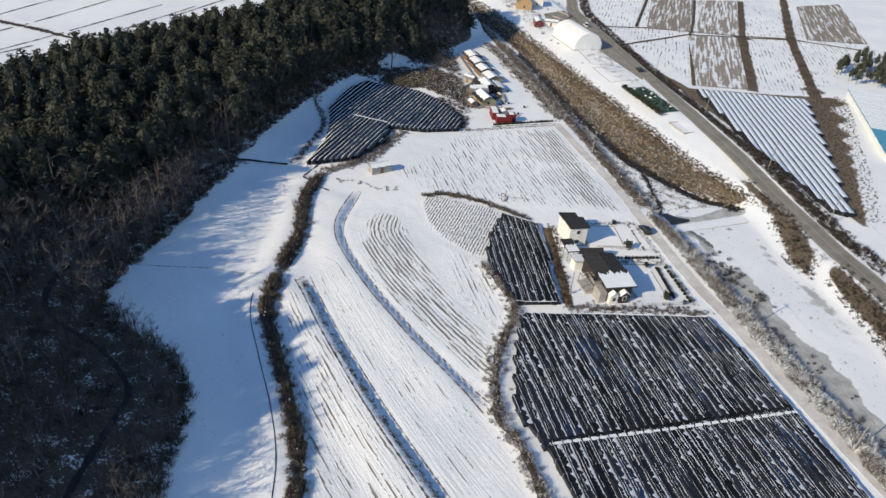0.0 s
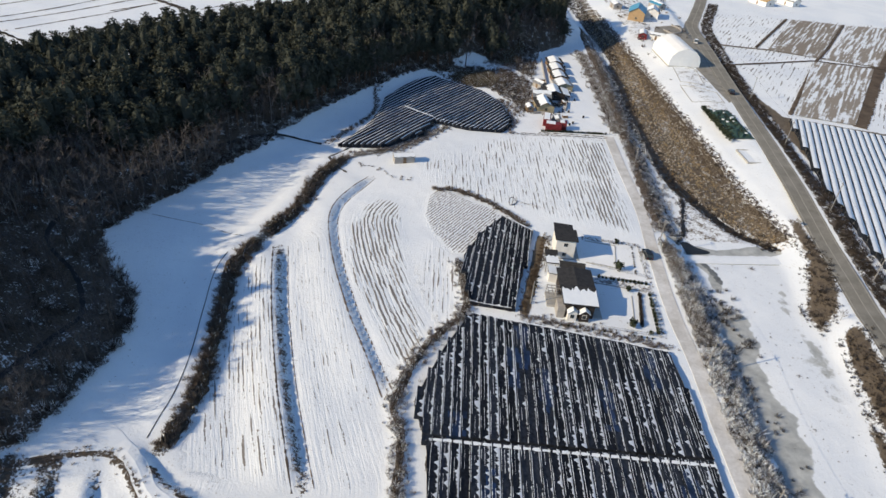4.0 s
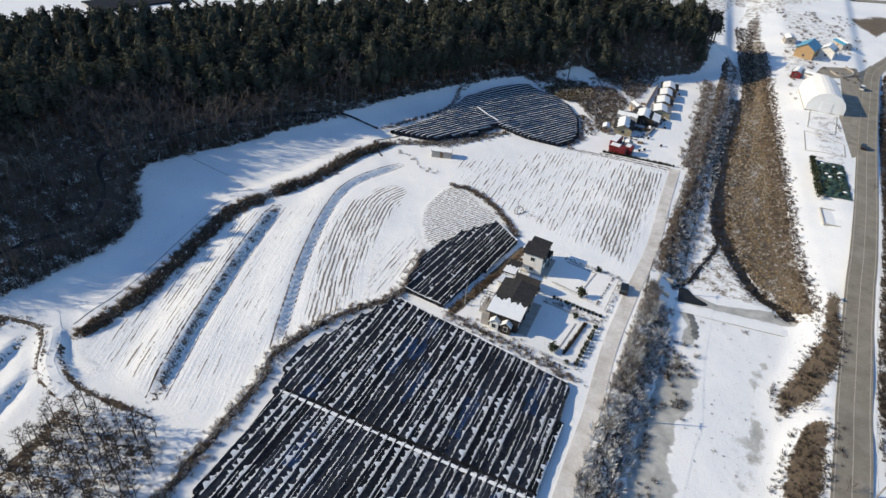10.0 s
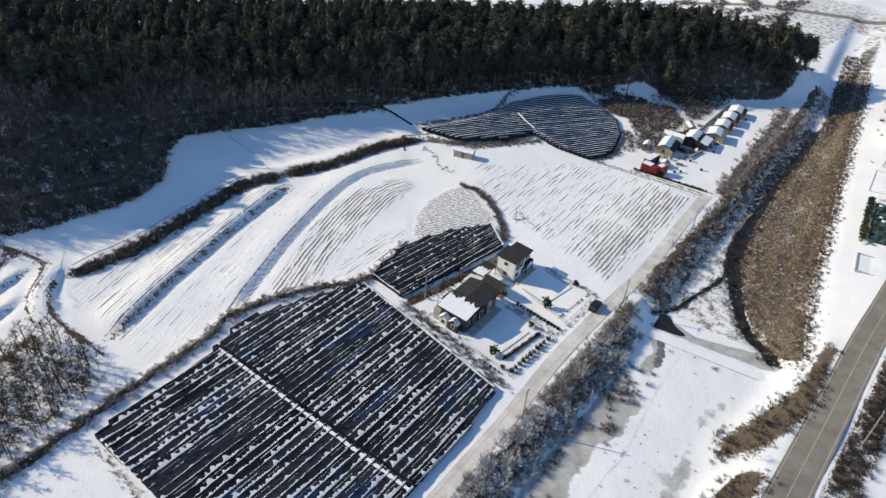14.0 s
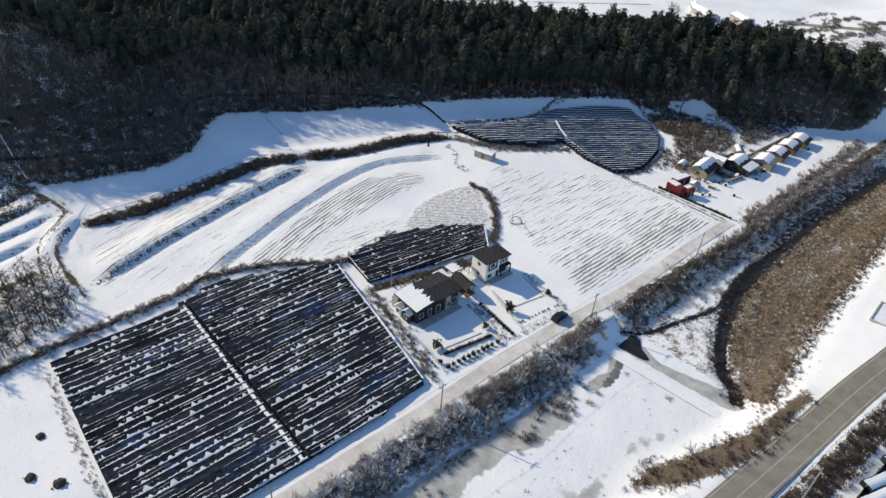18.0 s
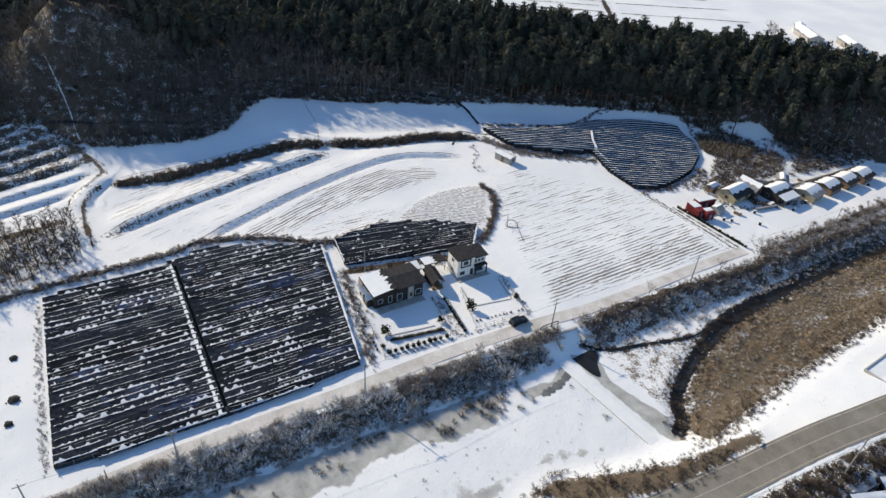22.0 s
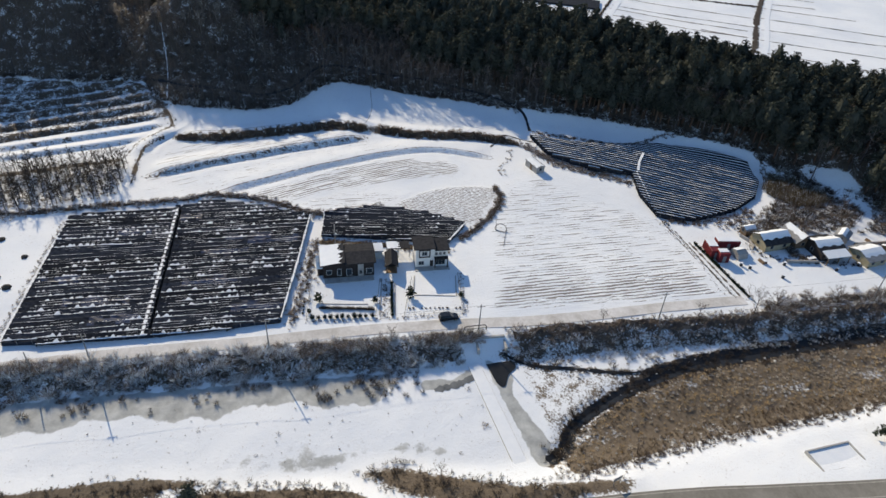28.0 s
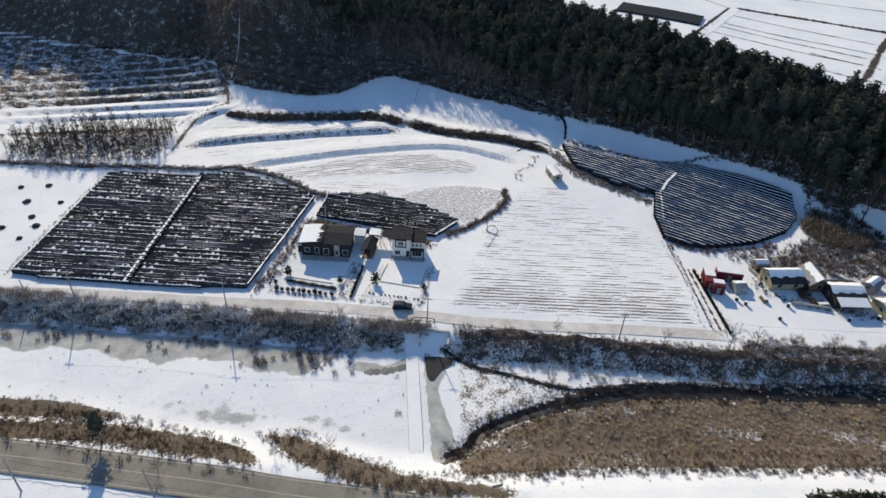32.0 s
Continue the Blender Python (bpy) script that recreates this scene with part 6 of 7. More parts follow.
def build_trees():
    r = np.random.default_rng(31)
    pale = [tree_meshes(bare_shape(100 + i, 8.5, 0.45, 8, 5), "crown", (M_PALE, M_PALE)) for i in range(4)]
    slim = [tree_meshes(bare_shape(120 + i, 7.0, 0.26, 8, 5), "crown", (M_THICKET, M_THICKET)) for i in range(4)]
    wide = [tree_meshes(bare_shape(140 + i, 6.0, 0.75, 9, 7), "crown", (M_TWIG, M_TWIG)) for i in range(4)]
    # thicket of young trees by the farm track
    q = jitter_grid(9, 37, 3, 51, 2.15, r)
    q = q[(area(q[:, 0], q[:, 1], THICKET, 1) > 0.6) & (r.random(len(q)) < 0.92)]
    for x, y in q:
        plant_tree(slim[r.integers(4)], x, y, r.uniform(0.55, 0.95), r.uniform(0, 360), "slender leafless tree in a snowy thicket", "trees in the thicket")
    b = jitter_grid(8, 38, 1, 52, 1.3, r)
    b = b[(area(b[:, 0], b[:, 1], THICKET, 2) > r.uniform(0.2, 1, len(b))) & (r.random(len(b)) < 0.55)]
    scatter("thicket_brush", BUSHES, b, r.uniform(0.4, 1.2, len(b)), [M_DARKSCRUB, M_SNOW], "brown brush under the young trees", "brush", 69)
    # pale trees in front of the pines
    for i in range(46):
        k = r.uniform(0, 1)
        y = 60 + 130 * k
        x = np.interp(y, [60, 84, 100, 113, 130, 156, 170, 190], [-62, -50, -56, -62, -56, -44, -38, -26]) + r.uniform(-9, 6)
        plant_tree(pale[r.integers(4)], x, y, r.uniform(0.75, 1.1), r.uniform(0, 360), "pale leafless tree before the dark pines", "pale trees at the forest foot")
    plant_tree(pale[1], 63.2, 295.6, 0.8, 40, "pale leafless tree beside olive brushwood", "pale trees at the forest foot")
    spots = [(98.3, 210.1, 1.1), (97.5, 216, 0.9), (97.3, 224, 0.8), (96.8, 233, 0.8), (98, 244, 0.7), (97.5, 196, 0.6), (97, 172, 0.55), (97.6, 122.5, 0.55), (97.2, 259, 0.8), (96, 282, 0.9)]
    for x, y, s in spots:
        plant_tree(wide[r.integers(4)], x, y, s, r.uniform(0, 360), "spreading leafless tree on the river bank", "trees on the river bank")
    for x, y in ((116, 172), (119, 180), (124, 190), (126, 197), (128, 205), (127, 212), (130, 188), (132, 166), (125, 224), (121, 236), (133, 128), (135, 118), (149, 112), (152, 226), (140.5, 99)):
        plant_tree(wide[r.integers(4)], x, y, r.uniform(0.4, 0.6), r.uniform(0, 360), "small leafless shrub-tree in dry grass", "shrub-trees on the river flat")
    # evergreen beside the road
    pm = [tree_meshes(pine_shape(200 + i), "crown", (M_BARK, M_NEEDLE)) for i in range(2)]
    plant_tree(pm[0], 135.4, 86.3, 0.85, 20, "dark rounded evergreen beside the road", name="roadside_tree")
    for i in range(58):
        a, d = r.uniform(0, 6.28), 17 * math.sqrt(r.random())
        plant_tree(pm[i % 2], 282 + 1.7 * d * math.cos(a), 266 + d * (math.sin(a) + 0.75 * math.cos(a)), r.uniform(0.5, 0.85), r.uniform(0, 360), "pine in a small copse among fields", "pines in the copse", "pine_tree")
    for x, y in ((-58, 410), (-54, 406), (-62, 413)):
        plant_tree(wide[r.integers(4)], x, y, r.uniform(0.9, 1.3), r.uniform(0, 360), "large leafless tree by far snowy fields", "bare trees beyond the ridge")
    for i in range(14):
        plant_tree(pm[i % 2], -58 + r.normal(0, 4), 250 + r.normal(0, 5), r.uniform(1.1, 1.45), r.uniform(0, 360), "tall pine standing above the ridge wood", "tall pines on the ridge", "pine_tree")


build_trees()


def build_stones():
    """Snow-capped stones standing in the stream."""
    r = np.random.default_rng(71)
    rocks, caps = [], []
    for k in range(4):
        bm, cp = bmesh.new(), bmesh.new()
        bmesh.ops.create_icosphere(bm, subdivisions=2, radius=1)
        for v in bm.verts:
            v.co *= 1 + 0.3 * noise.noise(v.co * 1.7 + Vector((9.1 * k, 0, 0)))
            v.co.z *= 0.6
        bmesh.ops.create_icosphere(cp, subdivisions=2, radius=0.74)
        for v in cp.verts:
            v.co *= 1 + 0.25 * noise.noise(v.co * 1.7 + Vector((9.1 * k, 0, 0)))
            v.co.z = max(0.12, v.co.z * 0.5) + 0.24
        for lst, b_, m_ in ((rocks, bm, M_GREYWALL), (caps, cp, M_SNOW)):
            me = bpy.data.meshes.new("stone")
            b_.to_mesh(me)
            b_.free()
            me.materials.append(m_)
            lst.append(me)
    line = dense(STREAM, 2.2)
    for x, y in line:
        for _ in range(2):
            px, py, k, s_ = x + r.normal(0, 1.3), y + r.uniform(-1, 1), r.integers(4), r.gamma(4, 0.045) + 0.08
            t = thing("stone", px, py, None, r.uniform(0, 360), "grey stone with a cap of snow in the stream", "stone", "stones in the stream")
            t.scale = (s_ * r.uniform(0.8, 1.3), s_, s_)
            for nm, me in (("rock", rocks[k]), ("snow_cap", caps[k])):
                o = new(nm, me)
                o.parent = t


build_stones()


# ---- buildings ----
def window(parent, x, y, z, w, h, face="x", trim=None, bars=1):
    """A framed window with panes on a wall; face: the axis that it looks along."""
    t = trim or M_GREYWALL
    f = 0.06

    def b(u0, u1, z0, z1, d0, d1):
        return (x + d0, x + d1, y + u0, y + u1, z + z0, z + z1) if face in ("x", "-x") else (x + u0, x + u1, y + d0, y + d1, z + z0, z + z1)
    s = -1 if face.startswith("-") else 1
    lo, hi = sorted((-0.04 * s, 0.06 * s))
    win = part("window", boxes(b(-w / 2, w / 2, 0, f, lo, hi), b(-w / 2, w / 2, h - f, h, lo, hi), b(-w / 2, -w / 2 + f, f, h - f, lo, hi), b(w / 2 - f, w / 2, f, h - f, lo, hi)), t, parent)
    lo, hi = sorted((-0.03 * s, 0.03 * s))
    n = bars + 1
    for i in range(n):
        u0, u1 = -w / 2 + f + i * (w - 2 * f) / n, -w / 2 + f + (i + 1) * (w - 2 * f) / n
        pn = part("pane", boxes(b(u0 + 0.03, u1 - 0.03, f, h - f, lo, hi)), M_GLASS, win)
        pn.matrix_parent_inverse = Matrix.Identity(4)
    return win


def snow_on(parent, corners, thick=0.14, label="snow lying on the roof"):
    return part("roof_snow", slab([(x, y, z + thick) for x, y, z in corners], thick - 0.004), M_SNOW, parent, label)


ROOF_RNG = np.random.default_rng(77)


def melt_snow(parent, corners, keep, jag=0.05):
    """Half-melted roof snow with an uneven lower border."""
    return part("roof_snow", ragged_slab(corners, 0.09, ROOF_RNG, keep, jag=jag), M_SNOW, parent, "half-melted snow on the roof")


def build_brown_house():
    h = thing("house", 67.6, 107.8, None, 2, "low dark brown house with shingle roof, half snow-covered", "house")
    part("wall", boxes((0.3, 6.9, 0.2, 5.4, -0.4, 3.3), (0.0, 7.1, 5.4, 12.6, -0.4, 3.5)), M_BROWNWALL, h)
    part("wall", prism([(0.3, 3.3), (6.9, 3.3), (6.9, 3.95), (0.3, 4.2)], 0.2, 5.4), M_BROWNWALL, h)
    part("wall", prism([(0.0, 3.5), (7.1, 3.5), (7.1, 4.3), (3.4, 4.8), (0.0, 4.3)], 5.4, 12.6), M_BROWNWALL, h)
    part("annexe", boxes((-1.4, 0.3, -0.2, 3.2, -0.4, 2.9), bevel=0.03), M_GREYWALL, h, "grey stone annexe")
    part("roof", slab([(-0.5, -0.5, 4.35), (7.6, -0.5, 4.05), (7.6, 5.6, 4.9), (-0.5, 5.6, 5.1)], 0.22), M_ROOF, h)
    melt_snow(h, [(7.5, -0.4, 4.06), (-0.4, -0.4, 4.36), (-0.4, 5.5, 5.09), (7.5, 5.5, 4.89)], 0.88, 0.15)
    r = part("roof", slab([(3.4, 5.3, 5.0), (3.4, 13.1, 5.0), (7.7, 13.1, 4.35), (7.7, 5.3, 4.35)], 0.2), M_ROOF, h)
    part("roof", slab([(-0.6, 5.3, 4.35), (-0.6, 13.1, 4.35), (3.4, 13.1, 5.002), (3.4, 5.3, 5.002)], 0.2), M_ROOF, h)
    part("dormer", boxes((6.6, 7.5, 8.6, 10.0, 0.2, 3.9), bevel=0.02), M_GREYWALL, h, "grey projecting bay")
    part("terrace", boxes((7.1, 9.2, 0.4, 12.4, -0.3, 0.12)), M_CONCRETE, h)
    # gabled bays on the south wall and a glazed deck behind
    for x0, x1, wall in ((0.9, 2.9, M_WHITEWALL), (3.5, 5.7, M_BROWNWALL)):
        bay = part("bay", prism([(x0, -0.3), (x1, -0.3), (x1, 2.3), ((x0 + x1) / 2, 3.2), (x0, 2.3)], -1.1, 0.2), wall, h, "gabled bay on the south wall")
        for sx in (x0 - 0.2, x1 + 0.2):
            mx = (x0 + x1) / 2
            c = [(mx, -1.35, 3.36), (mx, 0.15, 3.36), (sx, 0.15, 2.27), (sx, -1.35, 2.27)]
            part("bay_roof", slab(c if sx > mx else c[::-1], 0.1), M_SNOW, bay)
        window(bay, (x0 + x1) / 2, -1.11, 0.8, 1.0, 1.2, "-y", M_WHITEWALL)
    deck = part("deck", boxes((-3.2, -0.1, 3.4, 8.4, -0.3, 0.5)), M_CONCRETE, h, "grey raised deck behind the house")
    for k in range(5):
        part("deck_beam", boxes((-3.1, 0.0, 3.6 + k * 1.1, 3.7 + k * 1.1, 2.7, 2.85)), M_POST, deck)
    for k in range(4):
        part("deck_beam", boxes((-3.1 + k * 1.0, -3.0 + k * 1.0, 3.6, 8.1, 2.86, 2.96)), M_POST, deck)
    for x in (-3.05, -0.2):
        for y in (3.7, 8.0):
            part("deck_post", boxes((x - 0.06, x + 0.06, y - 0.06, y + 0.06, 0.5, 2.7)), M_POST, deck)
    part("balcony_rail", boxes((-1.6, -1.55, 3.2, 5.6, 2.9, 3.8), (-1.6, 0.3, 3.2, 3.25, 2.9, 3.8)), M_POST, h)
    for y, w, z, hh in ((1.6, 1.3, 1.0, 1.3), (4.1, 1.0, 0.5, 2.0), (6.5, 1.4, 0.5, 2.0), (11.4, 1.5, 0.7, 1.6)):
        window(h, 7.11 if y > 5.4 else 6.91, y, z, w, hh, "x", M_WHITEWALL)
    window(h, 7.51, 9.3, 1.0, 0.8, 1.2, "x")
    window(h, 3.4, 0.19, 1.0, 1.5, 1.2, "-y")
    s = thing("garden_shed", 65.2, 120.6, None, 0, "small white-walled outhouse with snowy lean-to roof", "shed")
    part("wall", boxes((0, 2.6, 0, 2.6, -0.3, 2.5)), M_WHITEWALL, s)
    part("roof", slab([(-0.3, -0.3, 2.95), (2.9, -0.3, 2.6), (2.9, 2.9, 2.6), (-0.3, 2.9, 2.95)], 0.14), M_ROOF, s)
    snow_on(s, [(-0.25, -0.25, 2.95), (2.85, -0.25, 2.6), (2.85, 2.85, 2.6), (-0.25, 2.85, 2.95)])
    p = thing("garden_pavilion", 68.2, 124.2, None, -4, "open timber pavilion with a steep dark gable roof", "pavilion")
    for x in (0.2, 5.4):
        for y in (0.1, 2.3):
            part("post", boxes((x - 0.09, x + 0.09, y - 0.09, y + 0.09, -0.3, 2.2)), M_WOOD, p)
    part("roof", slab([(-0.3, -0.5, 2.1), (6.0, -0.5, 2.1), (6.0, 1.2, 3.4), (-0.3, 1.2, 3.4)], 0.12), M_ROOF, p)
    part("roof", slab([(-0.3, 1.2, 3.402), (6.0, 1.2, 3.402), (6.0, 2.9, 2.1), (-0.3, 2.9, 2.1)], 0.12), M_ROOF, p)
    part("wall", boxes((0.1, 3.2, 0.0, 2.4, -0.3, 2.1)), M_BROWNWALL, p)
    part("deck", boxes((0.0, 5.8, -0.2, 2.6, -0.3, 0.15)), M_WOOD, p)
    c = thing("carport", 64.6, 124.4, None, 0, "low flat-roofed brown carport linking two houses", "carport")
    part("roof", slab([(0, 0, 3.0), (3.2, 0, 3.0), (3.2, 6.0, 3.0), (0, 6.0, 3.0)], 0.2), M_ROOF, c)
    melt_snow(c, [(0.05, 0.05, 3.0), (3.15, 0.05, 3.0), (3.15, 5.9, 3.0), (0.05, 5.9, 3.0)], 0.55)
    for x in (0.2, 3.0):
        for y in (0.2, 3.0, 5.8):
            part("post", boxes((x - 0.08, x + 0.08, y - 0.08, y + 0.08, -0.3, 2.8)), M_POST, c)


def build_white_house():
    h = thing("house", 67.4, 131.1, None, 1, "two-storey white rendered house with flat dark roofs", "house")
    h.scale = (0.86, 0.92, 0.95)
    part("wall", boxes((0, 5.7, 0, 5.1, -0.4, 6.1)), M_WHITEWALL, h)
    part("wall", boxes((0.4, 5.2, 5.1, 9.0, -0.4, 5.1)), M_WHITEWALL, h)
    part("roof", slab([(-0.5, -0.5, 6.4), (6.2, -0.5, 6.25), (6.2, 5.4, 6.25), (-0.5, 5.4, 6.4)], 0.25), M_ROOF, h)
    part("roof", slab([(-0.1, 5.42, 5.7), (5.7, 5.42, 5.3), (5.7, 9.5, 5.3), (-0.1, 9.5, 5.7)], 0.25), M_ROOF, h)
    part("plinth", boxes((-0.06, 5.9, -0.06, 5.1, -0.4, 0.35)), M_GREYWALL, h)
    fr = boxes((5.7, 5.95, 0.9, 4.0, 3.3, 3.55), (5.7, 5.95, 0.9, 4.0, 5.45, 5.7), (5.7, 5.95, 0.9, 1.15, 3.55, 5.45), (5.7, 5.95, 3.75, 4.0, 3.55, 5.45))
    part("window_surround", fr, M_BROWNWALL, h, "dark square window surround")
    window(h, 5.72, 2.45, 3.9, 1.5, 1.2, "x")
    window(h, 5.72, 1.6, 0.9, 1.5, 1.2, "x")
    part("door", boxes((5.7, 5.78, 4.0, 4.9, 0.0, 2.2), bevel=0.02), M_BROWNWALL, h)
    part("porch", boxes((5.2, 6.5, 5.2, 9.0, 2.7, 3.0), (6.3, 6.5, 5.2, 5.5, 0, 2.7), (6.3, 6.5, 8.7, 9.0, 0, 2.7)), M_BROWNWALL, h, "dark framed porch")
    for y in (5.8, 6.9, 8.0):
        window(h, 5.22, y, 3.5, 0.7, 0.9, "x")
    window(h, 5.22, 7.0, 0.4, 2.6, 2.0, "x", M_BROWNWALL, 2)
    window(h, 2.8, -0.01, 4.0, 1.2, 1.1, "-y")
    window(h, 2.8, -0.01, 1.0, 1.2, 1.1, "-y")
    part("terrace", boxes((5.7, 7.6, -0.2, 9.4, -0.3, 0.10)), M_CONCRETE, h)


def gable_house(name, x, y, rz, lx, ly, wall_h, ridge, wall, roof, label, snow=0.9, eave=0.5, wins=2, group=""):
    """A small house; its ridge runs along its own y."""
    h = thing(name, x, y, None, rz, label, "house", group)
    part("wall", prism([(-lx / 2, -0.4), (lx / 2, -0.4), (lx / 2, wall_h), (0, ridge - 0.12), (-lx / 2, wall_h)], -ly / 2, ly / 2), wall, h)
    k = (ridge - wall_h) / (lx / 2)
    ez = wall_h - eave * k
    for s in (-1, 1):
        c = [(0, -ly / 2 - eave, ridge), (0, ly / 2 + eave, ridge), (s * (lx / 2 + eave), ly / 2 + eave, ez), (s * (lx / 2 + eave), -ly / 2 - eave, ez)]
        part("roof", slab(c if s > 0 else c[::-1], 0.14), roof, h)
        if snow:
            q = ridge - ez
            t = snow if s < 0 else snow * 0.8
            melt_snow(h, [(0, -ly / 2 - eave + 0.05, ridge), (0, ly / 2 + eave - 0.05, ridge), (s * (lx / 2 + eave) * 0.99, ly / 2 + eave - 0.05, ez + 0.01 * q), (s * (lx / 2 + eave) * 0.99, -ly / 2 - eave + 0.05, ez + 0.01 * q)], t * 0.95)
    for i in range(wins):
        window(h, lx / 2 + 0.01, -ly / 2 + ly * (i + 0.5) / wins, 0.8, 1.2, 1.2, "x")
    window(h, 0, -ly / 2 - 0.01, 0.9, 1.1, 1.1, "-y")
    part("door", boxes((-lx / 2 - 0.05, -lx / 2 + 0.02, -0.5, 0.5, 0, 2.05), bevel=0.01), M_WOOD, h)
    return h


def build_hamlet():
    # red containers in an L
    for x, y, lx, ly, hh, sn in ((71.2, 217.6, 2.6, 6.4, 2.7, 0.9), (73.2, 212.2, 5.6, 2.8, 2.6, 0.6), (76.6, 213.4, 2.6, 2.8, 2.9, 0.7)):
        c = thing("container", x, y, None, -6, "red painted steel container with patchy snow on top", "container", "red containers")
        part("body", boxes((-lx / 2, lx / 2, -ly / 2, ly / 2, 0, hh), bevel=0.05), M_RED, c)
        bm = bmesh.new()
        n = int(max(lx, ly) / 0.35)
        for i in range(n):
            u = -max(lx, ly) / 2 + 0.2 + i * 0.35
            if ly > lx:
                box(bm, lx / 2, lx / 2 + 0.04, u, u + 0.15, 0.2, hh - 0.2)
            else:
                box(bm, u, u + 0.15, -ly / 2 - 0.04, -ly / 2, 0.2, hh - 0.2)
        part("ribs", bm, M_RED, c)
        part("roof_snow", boxes((-lx / 2 + 0.1, -lx / 2 + 0.1 + (lx - 0.2) * sn, -ly / 2 + 0.1, ly / 2 - 0.1, hh + 0.004, hh + 0.12), bevel=0.04), M_SNOW, c)
        part("door", boxes((lx / 2, lx / 2 + 0.05, -0.45, 0.45, 0.1, 2.1), bevel=0.01), M_GREYROOF, c)
    s = thing("storage_heap", 75.2, 219.2, None, 10, "grey tarpaulin-covered storage heap dusted with snow", "heap")
    part("tarpaulin", prism([(-1.9, 0), (1.9, 0), (1.5, 1.6), (0.2, 2.2), (-1.4, 1.7)], -1.6, 1.6), M_GREYWALL, s)
    part("snow_cover", slab([(-1.3, -1.4, 1.95), (0.2, -1.4, 2.35), (0.2, 1.4, 2.35), (-1.3, 1.4, 1.95)], 0.1), M_SNOW, s)
    gable_house("house", 70.8, 231.2, 8, 6.2, 8.4, 2.6, 4.1, M_YELLOWWALL, M_ROOF, "small yellow-walled farmhouse with snowy gable roof", 0.7)
    gable_house("house", 70.2, 239.2, 96, 5.0, 6.5, 2.6, 4.3, M_WOOD, M_GREYROOF, "brown timber house with steep snowy gable", 0.5)
    h = gable_house("house", 75.4, 244.6, 4, 8.0, 7.6, 2.6, 4.1, M_BROWNWALL, M_ROOF, "broad dark house with low snowy roof and veranda", 0.62)
    part("veranda_roof", slab([(3.2, -3.8, 2.9), (6.2, -3.8, 2.3), (6.2, 3.8, 2.3), (3.2, 3.8, 2.9)], 0.12), M_GREYROOF, h)
    snow_on(h, [(3.3, -3.7, 2.9), (6.1, -3.7, 2.32), (6.1, 3.7, 2.32), (3.3, 3.7, 2.9)])
    for y in (-3.5, 0, 3.5):
        part("post", boxes((5.9, 6.05, y - 0.08, y + 0.08, -0.2, 2.2)), M_WOOD, h)
    gable_house("house", 80.0, 254.8, 10, 6.8, 6.6, 2.5, 3.6, M_YELLOWWALL, M_GREYROOF, "pale yellow cottage with snow-covered hipped roof", 0.8, group="row of cottages")
    for x, y in ((79.4, 264.9), (78.9, 274.4), (78.7, 283.2)):
        gable_house("house", x, y, 8, 6.4, 6.6, 2.4, 3.4, M_WOOD, M_ROOF, "brown-walled cottage with thick snow on its roof", 0.82, group="row of cottages")
    gable_house("shed", 65.2, 227.6, 10, 2.4, 3.4, 2.0, 2.6, M_WOOD, M_GREYROOF, "small wooden shed with snow on top", 1.0, 0.25, 1)
    gable_house("shed", 70.6, 254.0, 40, 3.4, 4.6, 2.2, 3.0, M_GREYWALL, M_GREYROOF, "low grey shed behind the cottages", 0.6, 0.3, 1)
    gable_house("shed", 23.6, 176.4, 108, 3.0, 6.4, 2.3, 2.7, M_GREYWALL, M_GREYROOF, "grey field shed with snowy roof in open snow", 1.0, 0.2, 2)
    # yard clutter
    ry = np.random.default_rng(44)
    for x, y, rz, ln in ((67.2, 235.6, 20, 2.4), (68.6, 243.0, 70, 3.0), (72.4, 262.0, 8, 2.2), (79.2, 238.6, 100, 2.6), (78.6, 224.4, 12, 2.0)):
        w = thing("woodpile", x, y, None, rz, "stacked firewood logs dusted with snow in a yard", "woodpile", "woodpiles")
        for i in range(3):
            for j in range(5 - i):
                part("log", rod(bmesh.new(), (-ln / 2, (j + i / 2) * 0.32 - 0.6, 0.15 + 0.27 * i), (ln / 2, (j + i / 2) * 0.32 - 0.6 + ry.uniform(-0.04, 0.04), 0.15 + 0.27 * i), 0.15, n=7), M_WOOD, w)
        part("snow_cover", slab([(-ln / 2, -0.4, 0.98), (ln / 2, -0.4, 0.98), (ln / 2, 0.5, 0.98), (-ln / 2, 0.5, 0.98)], 0.1), M_SNOW, w)
    for x, y in ((79.6, 217.5), (81.0, 219.3), (80.4, 229.8), (82.6, 250.5), (82.2, 262.5), (84.0, 243.0), (82.4, 272.0), (85.6, 226.0), (83.4, 281.6)):
        b = thing("barrel", x, y, None, 0, "dark plastic barrel standing in a snowy yard", "barrel", "yard barrels")
        part("drum", rod(bmesh.new(), (0, 0, 0), (0, 0, 1.0), 0.42, 0.38, 12), M_CARDARK, b)
        part("lid", rod(bmesh.new(), (0, 0, 1.0), (0, 0, 1.06), 0.43, 0.40, 12), M_SNOW, b)
    for pts in ([(66, 246.6), (69.6, 249.8), (72, 255)], [(79.4, 231), (80.6, 240.5)], [(66.6, 224.6), (69.6, 225.8), (73, 225.2)], [(73.6, 256), (73.4, 290)]):
        tagged(ribbon("yard_wall", dense(pts, 0.8), 0.35, 0.9, M_GREYWALL, 0.1, 0, 2, 1.1), "rough grey stone yard wall", "wall", kind="structure")
    # trimmed shrubs along the yard edge
    me = [raw_mesh("foliage", *bush_shape(300 + i, 110, 1.0, 0.45, 0.07)[:2], M_HEDGE) for i in range(3)]
    r = np.random.default_rng(41)

